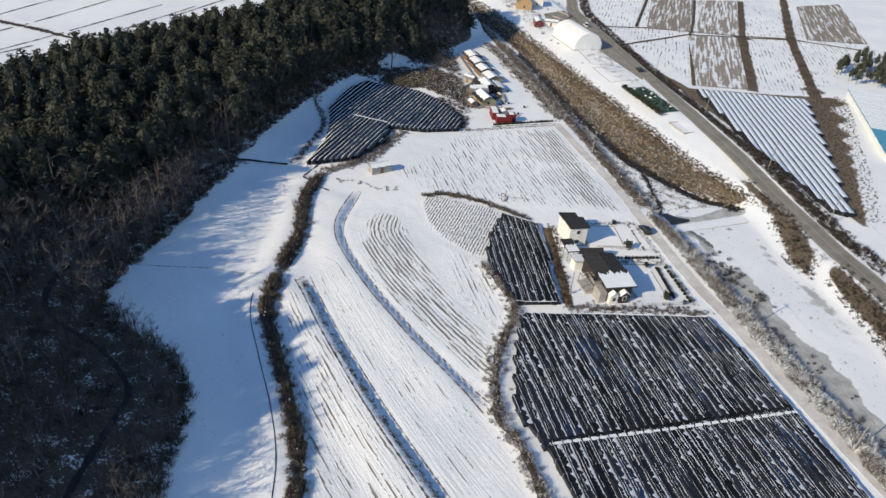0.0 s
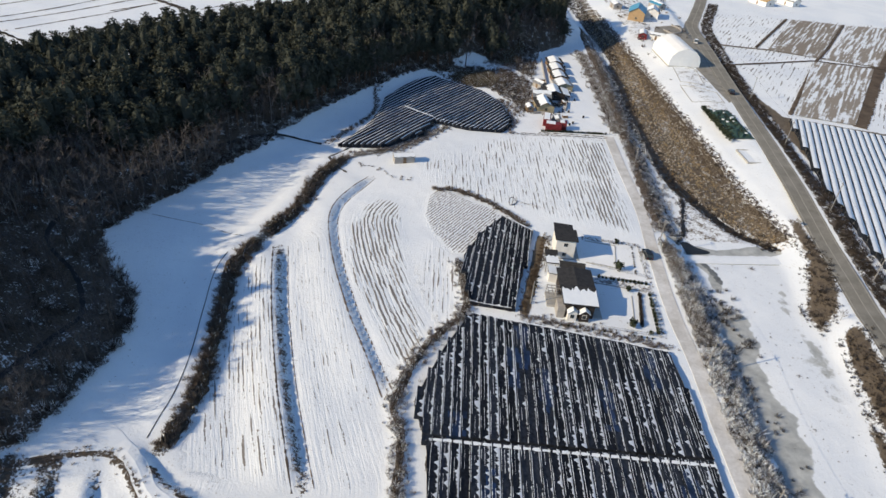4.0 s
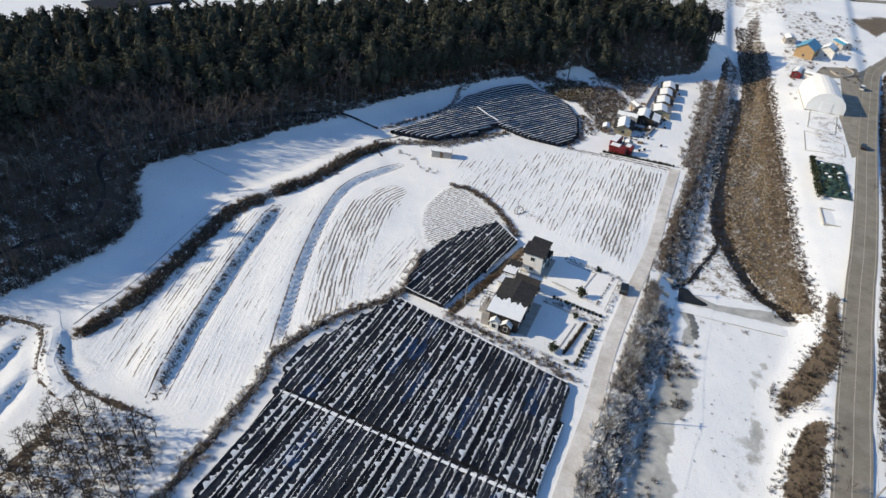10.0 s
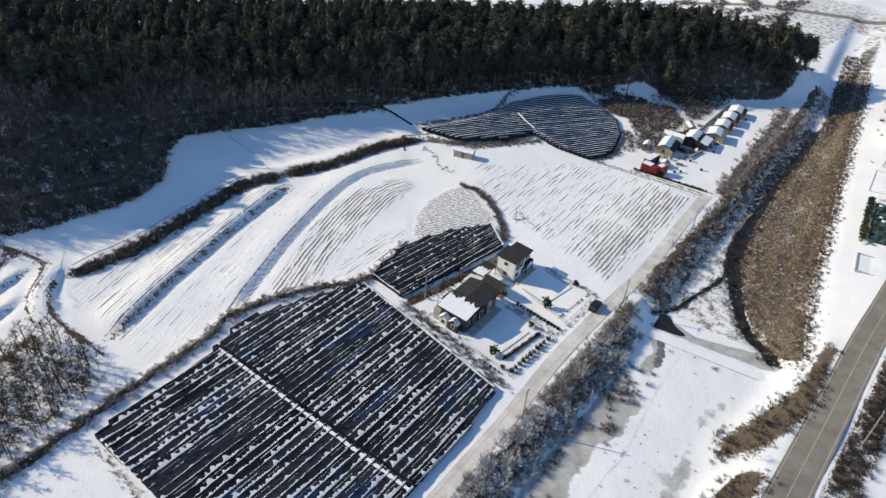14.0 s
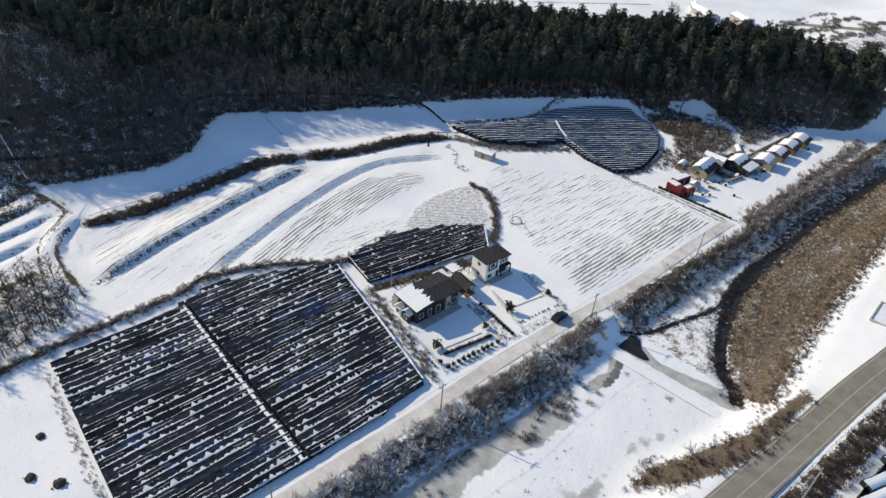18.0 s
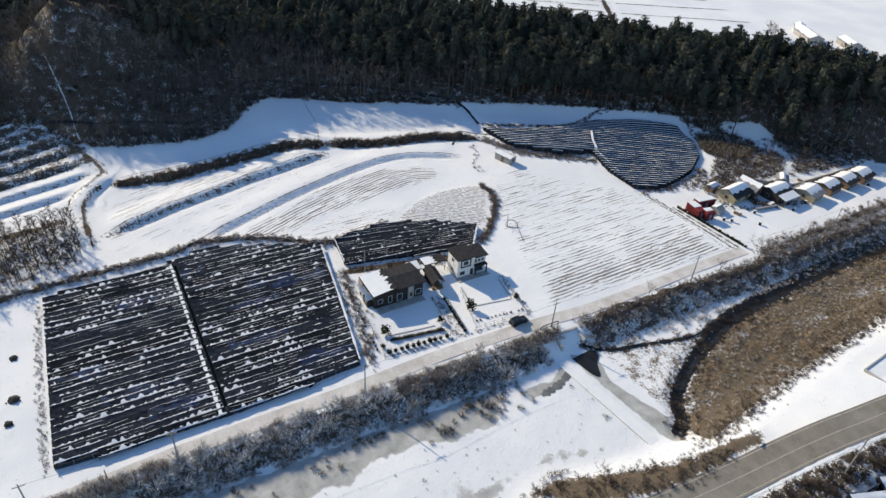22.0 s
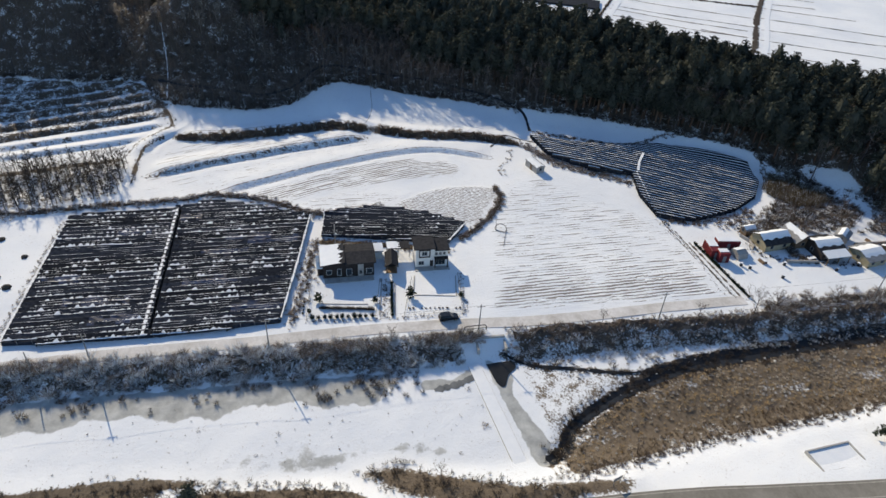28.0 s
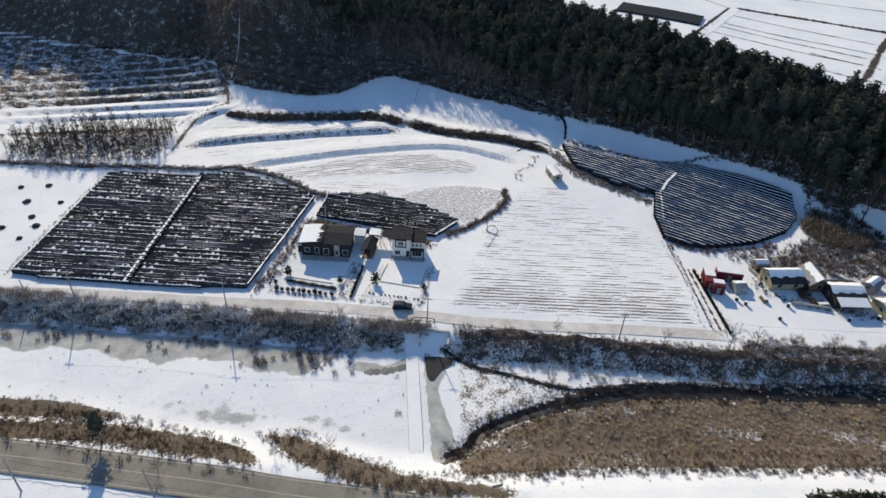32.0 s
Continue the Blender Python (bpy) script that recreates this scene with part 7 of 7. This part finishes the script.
    low = [raw_mesh("foliage", *bush_shape(310 + i, 120, 0.9, 0.6, 0.045)[:2], M_DARKSCRUB) for i in range(3)]

    def shrub_row(a, b, n, size, label, group, skip=0.0, shapes=me):
        for i in range(n):
            if r.random() < skip:
                continue
            f = (i + r.uniform(-0.15, 0.15)) / max(1, n - 1)
            x, y = a[0] + (b[0] - a[0]) * f, a[1] + (b[1] - a[1]) * f
            o = new("shrub", shapes[r.integers(3)])
            s = size * r.uniform(0.75, 1.2)
            o.matrix_basis = pose(x, y, hz(x, y) - 0.05, 0, 0, r.uniform(0, 360)) @ Matrix.Diagonal((s, s, s, 1))
            tagged(o, label, "shrub", group)
    shrub_row((69.0, 209.6), (92.0, 212.4), 34, 1.0, "dark clipped conifer shrub in a yard hedge", "yard hedge")
    shrub_row((88.9, 105.6), (89.6, 119), 11, 1.25, "small slim conifer along the garden front", "garden conifers")
    shrub_row((85.6, 107.4), (87.2, 119.4), 22, 0.95, "dark brown garden shrub by a fence", "garden shrubs", 0.0, low)
    shrub_row((87.8, 127.8), (88.8, 139.6), 13, 0.6, "dark brown garden shrub by a fence", "garden shrubs", 0.15, low)
    shrub_row((78.0, 124.6), (89.6, 123.6), 13, 0.9, "small shrub lining the garden path", "garden shrubs")
    shrub_row((60.6, 112), (63.0, 122), 9, 0.7, "small shrub behind the house", "garden shrubs", 0.2)
    shrub_row((62, 105.3), (90, 103.2), 22, 0.6, "small shrub at the garden edge", "garden shrubs", 0.15)
    for x, y, s in ((83.2, 107.0, 1.8), (83.6, 128.6, 2.0), (84.5, 120.0, 1.3), (87, 104.8, 1.0), (84.8, 140.6, 1.2)):
        o = new("topiary_pine", raw_mesh("foliage", *tri_cloud(r, np.array([(0, 0, 0.5), (0.15, 0.1, 0.8), (-0.1, 0.05, 1.05)]), 0.36, 40), M_HEDGE))
        o.matrix_basis = pose(x, y, hz(x, y) - 0.1) @ Matrix.Diagonal((s, s, s, 1))
        tagged(o, "clipped dark green garden pine in snow", "shrub", "garden pines")

    def fence(pts, label, high=1.0, mat=M_POST, solid=False):
        f = new("fence")
        tagged(f, label, "fence")
        for a, b in zip(pts, pts[1:]):
            n = max(1, int(math.dist(a, b) / 2.2))
            for i in range(n + 1):
                x, y = a[0] + (b[0] - a[0]) * i / n, a[1] + (b[1] - a[1]) * i / n
                g = hz(x, y)
                part("post", rod(bmesh.new(), (x, y, g - 0.1), (x, y, g + high), 0.045, n=5), mat, f)
            ga, gb = hz(*a), hz(*b)
            for zz in (0.35, 0.9):
                part("rail", rod(bmesh.new(), (*a, ga + high * zz), (*b, gb + high * zz), 0.03, n=5), mat, f)

    fence([(76, 105.3), (89, 104.2), (89.8, 119.8), (77, 121.8)], "thin grey garden fence round a snowy lawn")
    fence([(77, 129.6), (90, 126.4), (90.4, 140), (76, 141.4)], "thin grey garden fence round a snowy lawn")
    for pts in ([(76.5, 122.3), (90.3, 120.6)], [(78, 125.4), (90.4, 124.2)], [(82.5, 129.4), (75.2, 130.6)], [(83.0, 129.4), (84.4, 139.6)], [(84.0, 107.4), (85.2, 118.4)], [(84.4, 139.6), (76.2, 140.8)]):
        tagged(ribbon("garden_kerb", dense(pts, 1.0), 0.24, 0.12, M_CONCRETE, 0, 0, 2, 0.2), "low grey kerb edging a garden path", "kerb", kind="structure")


build_brown_house()
build_white_house()
build_hamlet()


# ---- village by the road ----
def build_village():
    t = thing("tent_hall", 137.2, 303.5, None, 6, "large white fabric storage hall with rounded roof", "hall")
    pr = [(-7.2, -0.3), (-7.2, 2.6), (-6.4, 4.6), (-4.4, 6.6), (-1.6, 7.7), (0, 7.9), (1.6, 7.7), (4.4, 6.6), (6.4, 4.6), (7.2, 2.6), (7.2, -0.3)]
    part("fabric_shell", prism(pr, -11.5, 12.5), M_FABRIC, t)
    for y in np.arange(-11, 12.6, 2.35):
        bm = bmesh.new()
        for (x0, z0), (x1, z1) in zip(pr[1:-1], pr[2:-1]):
            rod(bm, (x0 * 1.004, y, z0 * 1.004), (x1 * 1.004, y, z1 * 1.004), 0.06, n=4)
        part("seam", bm, M_FABRIC, t)
    part("door", boxes((-2.2, 2.2, -11.6, -11.45, 0, 4.0), bevel=0.02), M_FABRIC, t)
    part("base_kerb", boxes((-7.35, 7.35, -11.6, 12.6, -0.3, 0.15)), M_CONCRETE, t)
    gable_house("house", 131.0, 372, -14, 8.5, 13, 4.6, 7.2, M_ORANGE, M_BLUE, "orange-walled house with bright blue sheet roof", 0.0, 0.5, 3)
    gable_house("house", 140.5, 377, -14, 7, 8, 4.0, 6.0, M_WHITEWALL, M_GREYROOF, "white house with snowy roof", 1.0, 0.4, 2)
    gable_house("shed", 127.5, 335, -10, 4, 8, 2.6, 3.4, M_RED, M_GREYROOF, "red-walled shed with snowy roof", 0.9, 0.3, 1)
    gable_house("shed", 134.0, 333, 70, 4, 7, 2.6, 3.4, M_WHITEWALL, M_GREYROOF, "small white outbuilding beside the hall", 0.8, 0.3, 1)
    gable_house("shed", 122.5, 392, 10, 5, 7, 2.6, 3.6, M_GREYWALL, M_GREYROOF, "grey outbuilding in the village", 1.0, 0.3, 1)
    gable_house("shed", 148, 400, 30, 5, 9, 2.8, 3.8, M_GREYWALL, M_BLUE, "outbuilding with blue sheet roof", 0.4, 0.3, 1)
    gable_house("house", 226, 446, 30, 8, 14, 3.2, 4.6, M_WHITEWALL, M_ORANGE, "far farmhouse with orange roof among fields", 0.2, 0.4, 2)
    gable_house("house", 246, 452, 30, 7, 12, 3.4, 5.0, M_WHITEWALL, M_GREYROOF, "far white farmhouse among fields", 0.9, 0.4, 2)
    for pts in ([(133.5, 296), (143.2, 290.4), (142, 269), (132.6, 272.8), (133.5, 296)], [(131.6, 269), (144.8, 261.4), (144.8, 249.5), (132.3, 250.5), (131.6, 269)]):
        tagged(ribbon("yard_kerb", dense(pts, 1.0), 0.28, 0.12, M_CONCRETE, 0.2, 0, 2, 0.2), "low grey kerb round a snowy building plot", "kerb", kind="structure")
    tagged(ribbon("low_wall", dense(spline([(142, 352), (145, 347), (150, 349), (152, 357), (148.5, 363)]), 0.8), 0.5, 0.6, M_GREYWALL, 0.1, 0, 2, 0.7), "curved grey yard wall beside the hall", "wall", kind="structure")
    # net-covered nursery plot with clipped hedge
    g = thing("nursery_plot", 140, 228, None, 4, "green net-covered nursery plot beside the road", "nursery")
    r = np.random.default_rng(51)
    n, m = 9, 20
    V = np.array([(x, y, 0.55 + r.uniform(0, 0.9) * (0 < i < n - 1) * (0 < j < m - 1)) for i, x in enumerate(np.linspace(-3.6, 4.8, n)) for j, y in enumerate(np.linspace(-13, 13, m))])
    F = np.array([(i * m + j, (i + 1) * m + j, (i + 1) * m + j + 1, i * m + j + 1) for i in range(n - 1) for j in range(m - 1)])
    o = new("net", raw_mesh("net", V, F, M_GREENNET))
    o.parent = g
    V, F = tri_cloud(r, np.stack([r.uniform(-5.6, -4.4, 240), r.uniform(-15, 14, 240), r.uniform(0.3, 1.7, 240)], 1), 0.5, 14)
    o = new("hedge", raw_mesh("hedge", V, F, M_HEDGE))
    o.parent = g
    tagged(o, "long clipped dark green hedge")
    V, F = tri_cloud(r, np.stack([r.uniform(-3.2, 4.6, 90), r.uniform(-13, 13, 90), r.uniform(0.8, 1.5, 90)], 1), 0.45, 12)
    o = new("shrubs", raw_mesh("shrubs", V, F, M_HEDGE))
    o.parent = g
    bm = bmesh.new()
    for i in range(9):
        x, y, a, b = r.uniform(-2.6, 4), r.uniform(-12, 12), r.uniform(0.3, 0.8), r.uniform(0.3, 0.9)
        bmesh.ops.create_icosphere(bm, subdivisions=2, radius=1, matrix=Matrix.LocRotScale((x, y, 1.2), None, (a, b, 0.22)))
    part("snow_cover", bm, M_SNOW, g)
    f = thing("foundation", 139.6, 202, None, 6, "snowy concrete foundation outline beside the road", "foundation")
    part("wall", boxes((-2.6, 2.6, -5, -4.7, -0.2, 0.4), (-2.6, 2.6, 4.7, 5, -0.2, 0.4), (-2.6, -2.3, -4.7, 4.7, -0.2, 0.4), (2.3, 2.6, -4.7, 4.7, -0.2, 0.4)), M_CONCRETE, f)
    part("slab", boxes((-2.3, 2.3, -4.7, 4.7, -0.2, 0.16)), M_SNOW, f)
    # blue hall beyond the fields
    b = thing("greenhouse_hall", 230, 200, None, -30, "long low hall with pale blue and white sheet roof", "hall")
    part("wall", boxes((-9, 22, -36, 36, -0.5, 2.6)), M_WHITEWALL, b)
    for i in range(9):
        y0 = -36 + 8 * i
        part("roof_panel", slab([(-9.6, y0 + 0.05, 2.75), (22.6, y0 + 0.05, 2.75), (22.6, y0 + 7.95, 3.1), (-9.6, y0 + 7.95, 3.1)], 0.12), M_BLUE, b)
        if i > 2:
            for k in range(4):
                part("roof_snow", slab([(-9.4, y0 + 0.3 + 1.95 * k, 2.85 + 0.087 * k), (22.4, y0 + 0.3 + 1.95 * k, 2.85 + 0.087 * k), (22.4, y0 + 1.8 + 1.95 * k, 2.92 + 0.087 * k), (-9.4, y0 + 1.8 + 1.95 * k, 2.92 + 0.087 * k)], 0.06), M_SNOW, b)
    # far fields: bunds, ditches and a dark net plot beyond the ridge
    bunds = ([(-206, 299), (-165, 370)], [(-187, 287), (-149, 360)], [(-180, 282), (-140, 353)], [(-167, 274), (-129, 346)], [(-218, 411), (-202, 437)], [(-198, 399), (-186, 427)], [(-187, 390), (-160, 438)], [(-166, 375), (-130, 436)],
             [(-144, 362), (-108, 432)], [(-125, 350), (-84, 424)], [(-133, 296), (-108, 335), (-69, 394)], [(-144, 324), (-128, 346)], [(-240, 290), (-222, 304)], [(-150, 270), (-112, 318)], [(-262, 330), (-236, 420)], [(-60, 372), (-30, 420)], [(-90, 330), (-52, 392)])
    for ln in bunds:
        tagged(ribbon("field_bund", dense(ln, 2.0), 0.9, 0.12, M_REEDDARK, 0.6, 0, 2), "thin dark grassy bund between far snowy fields", "bund", kind="structure")
    for ln, wd in (([(-223, 309), (-211, 342), (-190, 390)], 4.2), ([(-223, 412), (-165, 372), (-115, 341), (-84, 318)], 3.0), ([(-222, 304), (-167, 272), (-140, 256)], 1.6)):
        tagged(ribbon("field_bank", dense(ln, 1.2), wd, 0.15, M_DARKSCRUB, 0.55, 0, 3), "dark weedy bank beside a far field track", "bank", kind="structure")
    for ln in ([(-227, 416), (-168, 376), (-118, 345), (-87, 322)], [(-225, 307), (-170, 275), (-143, 259)]):
        tagged(ribbon("far_track", dense(ln, 3.0), 3.0, 0.14, M_SNOW, 0.1, 4, 2), "snowy track between far fields", "track", kind="structure")
    tagged(ribbon("far_nets", dense([(-200, 232), (-182, 277)], 3.0), 19, 1.0, M_NET, 0.03, 0, 4, 0.9), "far strip of black shade nets", "crop shade", kind="structure")
    tagged(ribbon("far_road", dense(spline([(-20, 470), (60, 492), (120, 520), (200, 560)]), 4.0), 7, 0.2, M_ASPHALT, 0, 0, 2, 0.2), "far dark road across the plain", "road", kind="structure")
    gable_house("barn", -50, 432, 60, 9, 20, 3.2, 5.0, M_GREYWALL, M_GREYROOF, "long snowy-roofed barn beyond the ridge", 0.95, 0.5, 3)
    gable_house("barn", -32, 444, 60, 8, 14, 3.0, 4.6, M_GREYWALL, M_GREYROOF, "snowy-roofed barn beyond the ridge", 0.95, 0.5, 3)
    gable_house("house", -62, 440, 40, 6, 8, 3.0, 4.6, M_WHITEWALL, M_GREYROOF, "small far farmhouse beyond the ridge", 0.9, 0.4, 2)
    for ln in ([(160, 305), (212, 327), (242, 323), (275, 320), (310, 300)], [(164, 340), (193, 339), (245, 326), (273, 322)], [(171, 248), (213, 326), (230, 352), (264, 410)], [(196, 241), (243, 322), (298, 410)], [(222, 233), (273, 320), (338, 418)], [(188, 341), (230, 411)]):
        tagged(ribbon("field_bund", dense(ln, 1.3), 5.0 if ln[0] in ((196, 241), (222, 233)) else 1.7, 0.22, M_REEDDARK, 0.25, 0, 3), "brown grassy bund between snowy paddies", "bund", kind="structure")


build_village()


# ---- poles, vehicles and small things ----
def pole(x, y, high, label="grey concrete power pole with a short crossarm", lean=0.0, arm=True, rz=0.0):
    p = thing("power_pole", x, y, None, rz, label, "pole", "power poles")
    part("shaft", rod(bmesh.new(), (0, 0, -0.3), (lean, 0, high), 0.17, 0.10, 8), M_POST, p)
    if arm:
        part("crossarm", boxes((lean - 0.06, lean + 0.06, -0.9, 0.9, high - 0.7, high - 0.58)), M_POST, p)
        for y_ in (-0.8, 0, 0.8):
            part("insulator", rod(bmesh.new(), (lean, y_, high - 0.58), (lean, y_, high - 0.32), 0.05, 0.03, 6), M_WHITEWALL, p)
    return p


def wire(a, b, sag=0.7):
    bm = bmesh.new()
    a, b = Vector(a), Vector(b)
    prev = a
    for i in range(1, 13):
        t = i / 12
        q = a.lerp(b, t) - Vector((0, 0, 4 * sag * t * (1 - t)))
        rod(bm, prev, q, 0.018, n=3)
        prev = q
    tagged(part("power_line", bm, M_BLACKPIPE), "thin black overhead wire between poles", "wire")


LANE_POLES = [(98.4, 38.5, 8.0), (97.8, 61, 8.0), (97.3, 96.4, 8.2), (96.6, 142.5, 7.5), (97.2, 186, 8.0), (96.5, 244, 8.0)]
for x, y, h in LANE_POLES:
    pole(x, y, h)
for a, b in zip(LANE_POLES, LANE_POLES[1:]):
    wire((a[0], a[1] + 0.0, hz(a[0], a[1]) + a[2] - 0.35), (b[0], b[1], hz(b[0], b[1]) + b[2] - 0.35))
pole(98.6, 50, 5.0, "short grey pole beside the farm lane", 0, False)
pole(60.6, 111.5, 6.5, "slim grey pole behind the brown house", 0, False)
ROAD_POLES = [(146.6, 78, 9.0), (150.6, 135, 9.5), (152.8, 168, 9.5), (156.0, 214, 9.5), (159.4, 262, 9.5), (164, 318, 9.5)]
for x, y, h in ROAD_POLES:
    pole(x, y, h, "tall grey power pole on the roadside")
for a, b in zip(ROAD_POLES, ROAD_POLES[1:]):
    wire((a[0], a[1], hz(a[0], a[1]) + a[2] - 0.35), (b[0], b[1], hz(b[0], b[1]) + b[2] - 0.35), 0.9)
pole(145.6, 100.5, 9.0, "tall grey power pole on the roadside", 0.5)


def car(x, y, rz, paint, label, ln=4.6, wd=1.85, hh=1.68, name="car"):
    c = thing(name, x, y, None, rz, label, name)
    l, w = ln / 2, wd / 2
    body = [(-l, 0.35), (-l + 0.05, 0.85), (-l + 0.15, 0.98), (l * 0.42, 1.0), (l * 0.93, 0.86), (l, 0.62), (l - 0.02, 0.35)]
    bm = prism(body, -w, w)
    bmesh.ops.bevel(bm, geom=bm.edges[:], offset=0.07, segments=2, affect="EDGES")
    part("body", bm, paint, c)
    cab = [(-l + 0.12, 0.97), (-l + 0.35, hh - 0.06), (-l * 0.4, hh), (l * 0.12, hh - 0.04), (l * 0.48, 0.97)]
    bm = prism(cab, -w + 0.1, w - 0.1)
    bmesh.ops.bevel(bm, geom=bm.edges[:], offset=0.06, segments=2, affect="EDGES")
    part("cabin", bm, M_GLASS, c, "dark tinted windows")
    part("roof", boxes((-l + 0.4, l * 0.1, -w + 0.16, w - 0.16, hh - 0.03, hh + 0.03), bevel=0.02), paint, c)
    for wx in (-l * 0.6, l * 0.62):
        for wy in (-w + 0.05, w - 0.05):
            o = part("wheel", rod(bmesh.new(), (wx, wy - 0.11, 0.34), (wx, wy + 0.11, 0.34), 0.34, n=14), M_TYRE, c)
            part("rim", rod(bmesh.new(), (wx, wy - 0.12, 0.34), (wx, wy + 0.12, 0.34), 0.19, n=10), M_POST, o)
    for wy in (-w + 0.3, w - 0.3):
        part("headlight", boxes((l - 0.08, l + 0.01, wy - 0.17, wy + 0.17, 0.62, 0.76), bevel=0.02), M_WHITEWALL, c)
        part("tail_light", boxes((-l - 0.02, -l + 0.06, wy - 0.14, wy + 0.14, 0.7, 0.9), bevel=0.02), M_RED, c)
    return c


car(92.3, 136.3, 95, M_CARDARK, "dark grey sport utility vehicle parked beside the lane")
_c = car(151.0, 262, 84, M_CARDARK, "small dark car on the country road")
_c.location.z += 0.12
_c = car(154.5, 334, 78, M_CARWHITE, "white van parked beside the white hall", 4.8, 1.9, 2.0, "van")
_c.location.z += 0.12


def compost(x, y, s, seed):
    bm = bmesh.new()
    bmesh.ops.create_icosphere(bm, subdivisions=3, radius=1.0)
    for v in bm.verts:
        k = 1 + 0.28 * noise.noise(v.co * 2.1 + Vector((seed * 7.3, 0, 0))) + 0.12 * noise.noise(v.co * 6 + Vector((seed, 3, 0)))
        v.co = Vector((v.co.x * k, v.co.y * k, max(-0.1, v.co.z * 0.75 * k)))
    o = thing("compost_heap", x, y, None, seed * 47, "dark heap of compost on a snowy field", "heap", "compost heaps")
    o.scale = (s, s, s)
    part("heap", bm, M_COMPOST, o)
    bm = bmesh.new()
    r = np.random.default_rng(seed)
    for i in range(5):
        a, d = r.uniform(0, 6.28), r.uniform(0.9, 1.3)
        bmesh.ops.create_icosphere(bm, subdivisions=1, radius=r.uniform(0.1, 0.22), matrix=Matrix.Translation((d * math.cos(a), d * math.sin(a), 0.05)))
    part("clods", bm, M_COMPOST, o)


for i, (x, y) in enumerate(((53, 21), (51, 28), (60, 27), (59, 36), (67, 32.5), (71, 36), (77, 35.2), (73, 28), (57, 14), (66, 20), (80, 22), (84, 31))):
    compost(x, y, 0.75 + 0.12 * (i % 3), i + 1)

# bent hoop frame and a leaning stick in the big field
hp = thing("hoop_frame", 57.5, 157, None, 60, "dark bent hoop frame lying in the snow", "frame")
bm = bmesh.new()
_q = [(1.7 * math.cos(a), 0.9 * math.sin(a), 0.15 + 1.3 * max(0, math.sin(a))) for a in np.linspace(0, 6.283, 17)]
for a, b in zip(_q, _q[1:]):
    rod(bm, a, b, 0.09, n=5)
part("hoop", bm, M_DARKTWIG, hp)
part("stake", rod(bmesh.new(), (-1.2, -0.4, 0), (-1.5, -0.7, 4.0), 0.10, 0.06, 5), M_DARKTWIG, hp)
part("cable", rod(bmesh.new(), (1.5, 0.4, 0.06), (3.0, -7.5, 0.06), 0.05, 0.05, 5), M_DARKTWIG, hp)
# dead branches frozen in the river snow
for x, y, s in ((121, 139, 1.1), (111.5, 137.4, 0.7), (118.5, 99, 0.6), (127, 133, 0.5), (116, 84, 0.5), (123, 95, 0.5)):
    o = new("driftwood", raw_mesh("driftwood", *bush_shape(int(x * y) % 97, 30, 0.5, 1.2, 0.05)[:2], M_SCRUB))
    o.matrix_basis = pose(x, y, hz(x, y), 0, 0, x * 31) @ Matrix.Diagonal((s, s, s, 1))
    tagged(o, "dark dead branches lying on river snow", "branches", "driftwood on the river")
# notice frame on the roadside
sg = thing("sign_frame", 139.4, 158.4, None, 20, "grey empty sign frame beside the road", "sign")
for y in (-0.8, 0.8):
    part("post", rod(bmesh.new(), (0, y, -0.2), (0, y, 2.2), 0.05, n=6), M_POST, sg)
part("board", boxes((-0.03, 0.03, -0.95, 0.95, 1.3, 2.1), bevel=0.01), M_GREYROOF, sg)
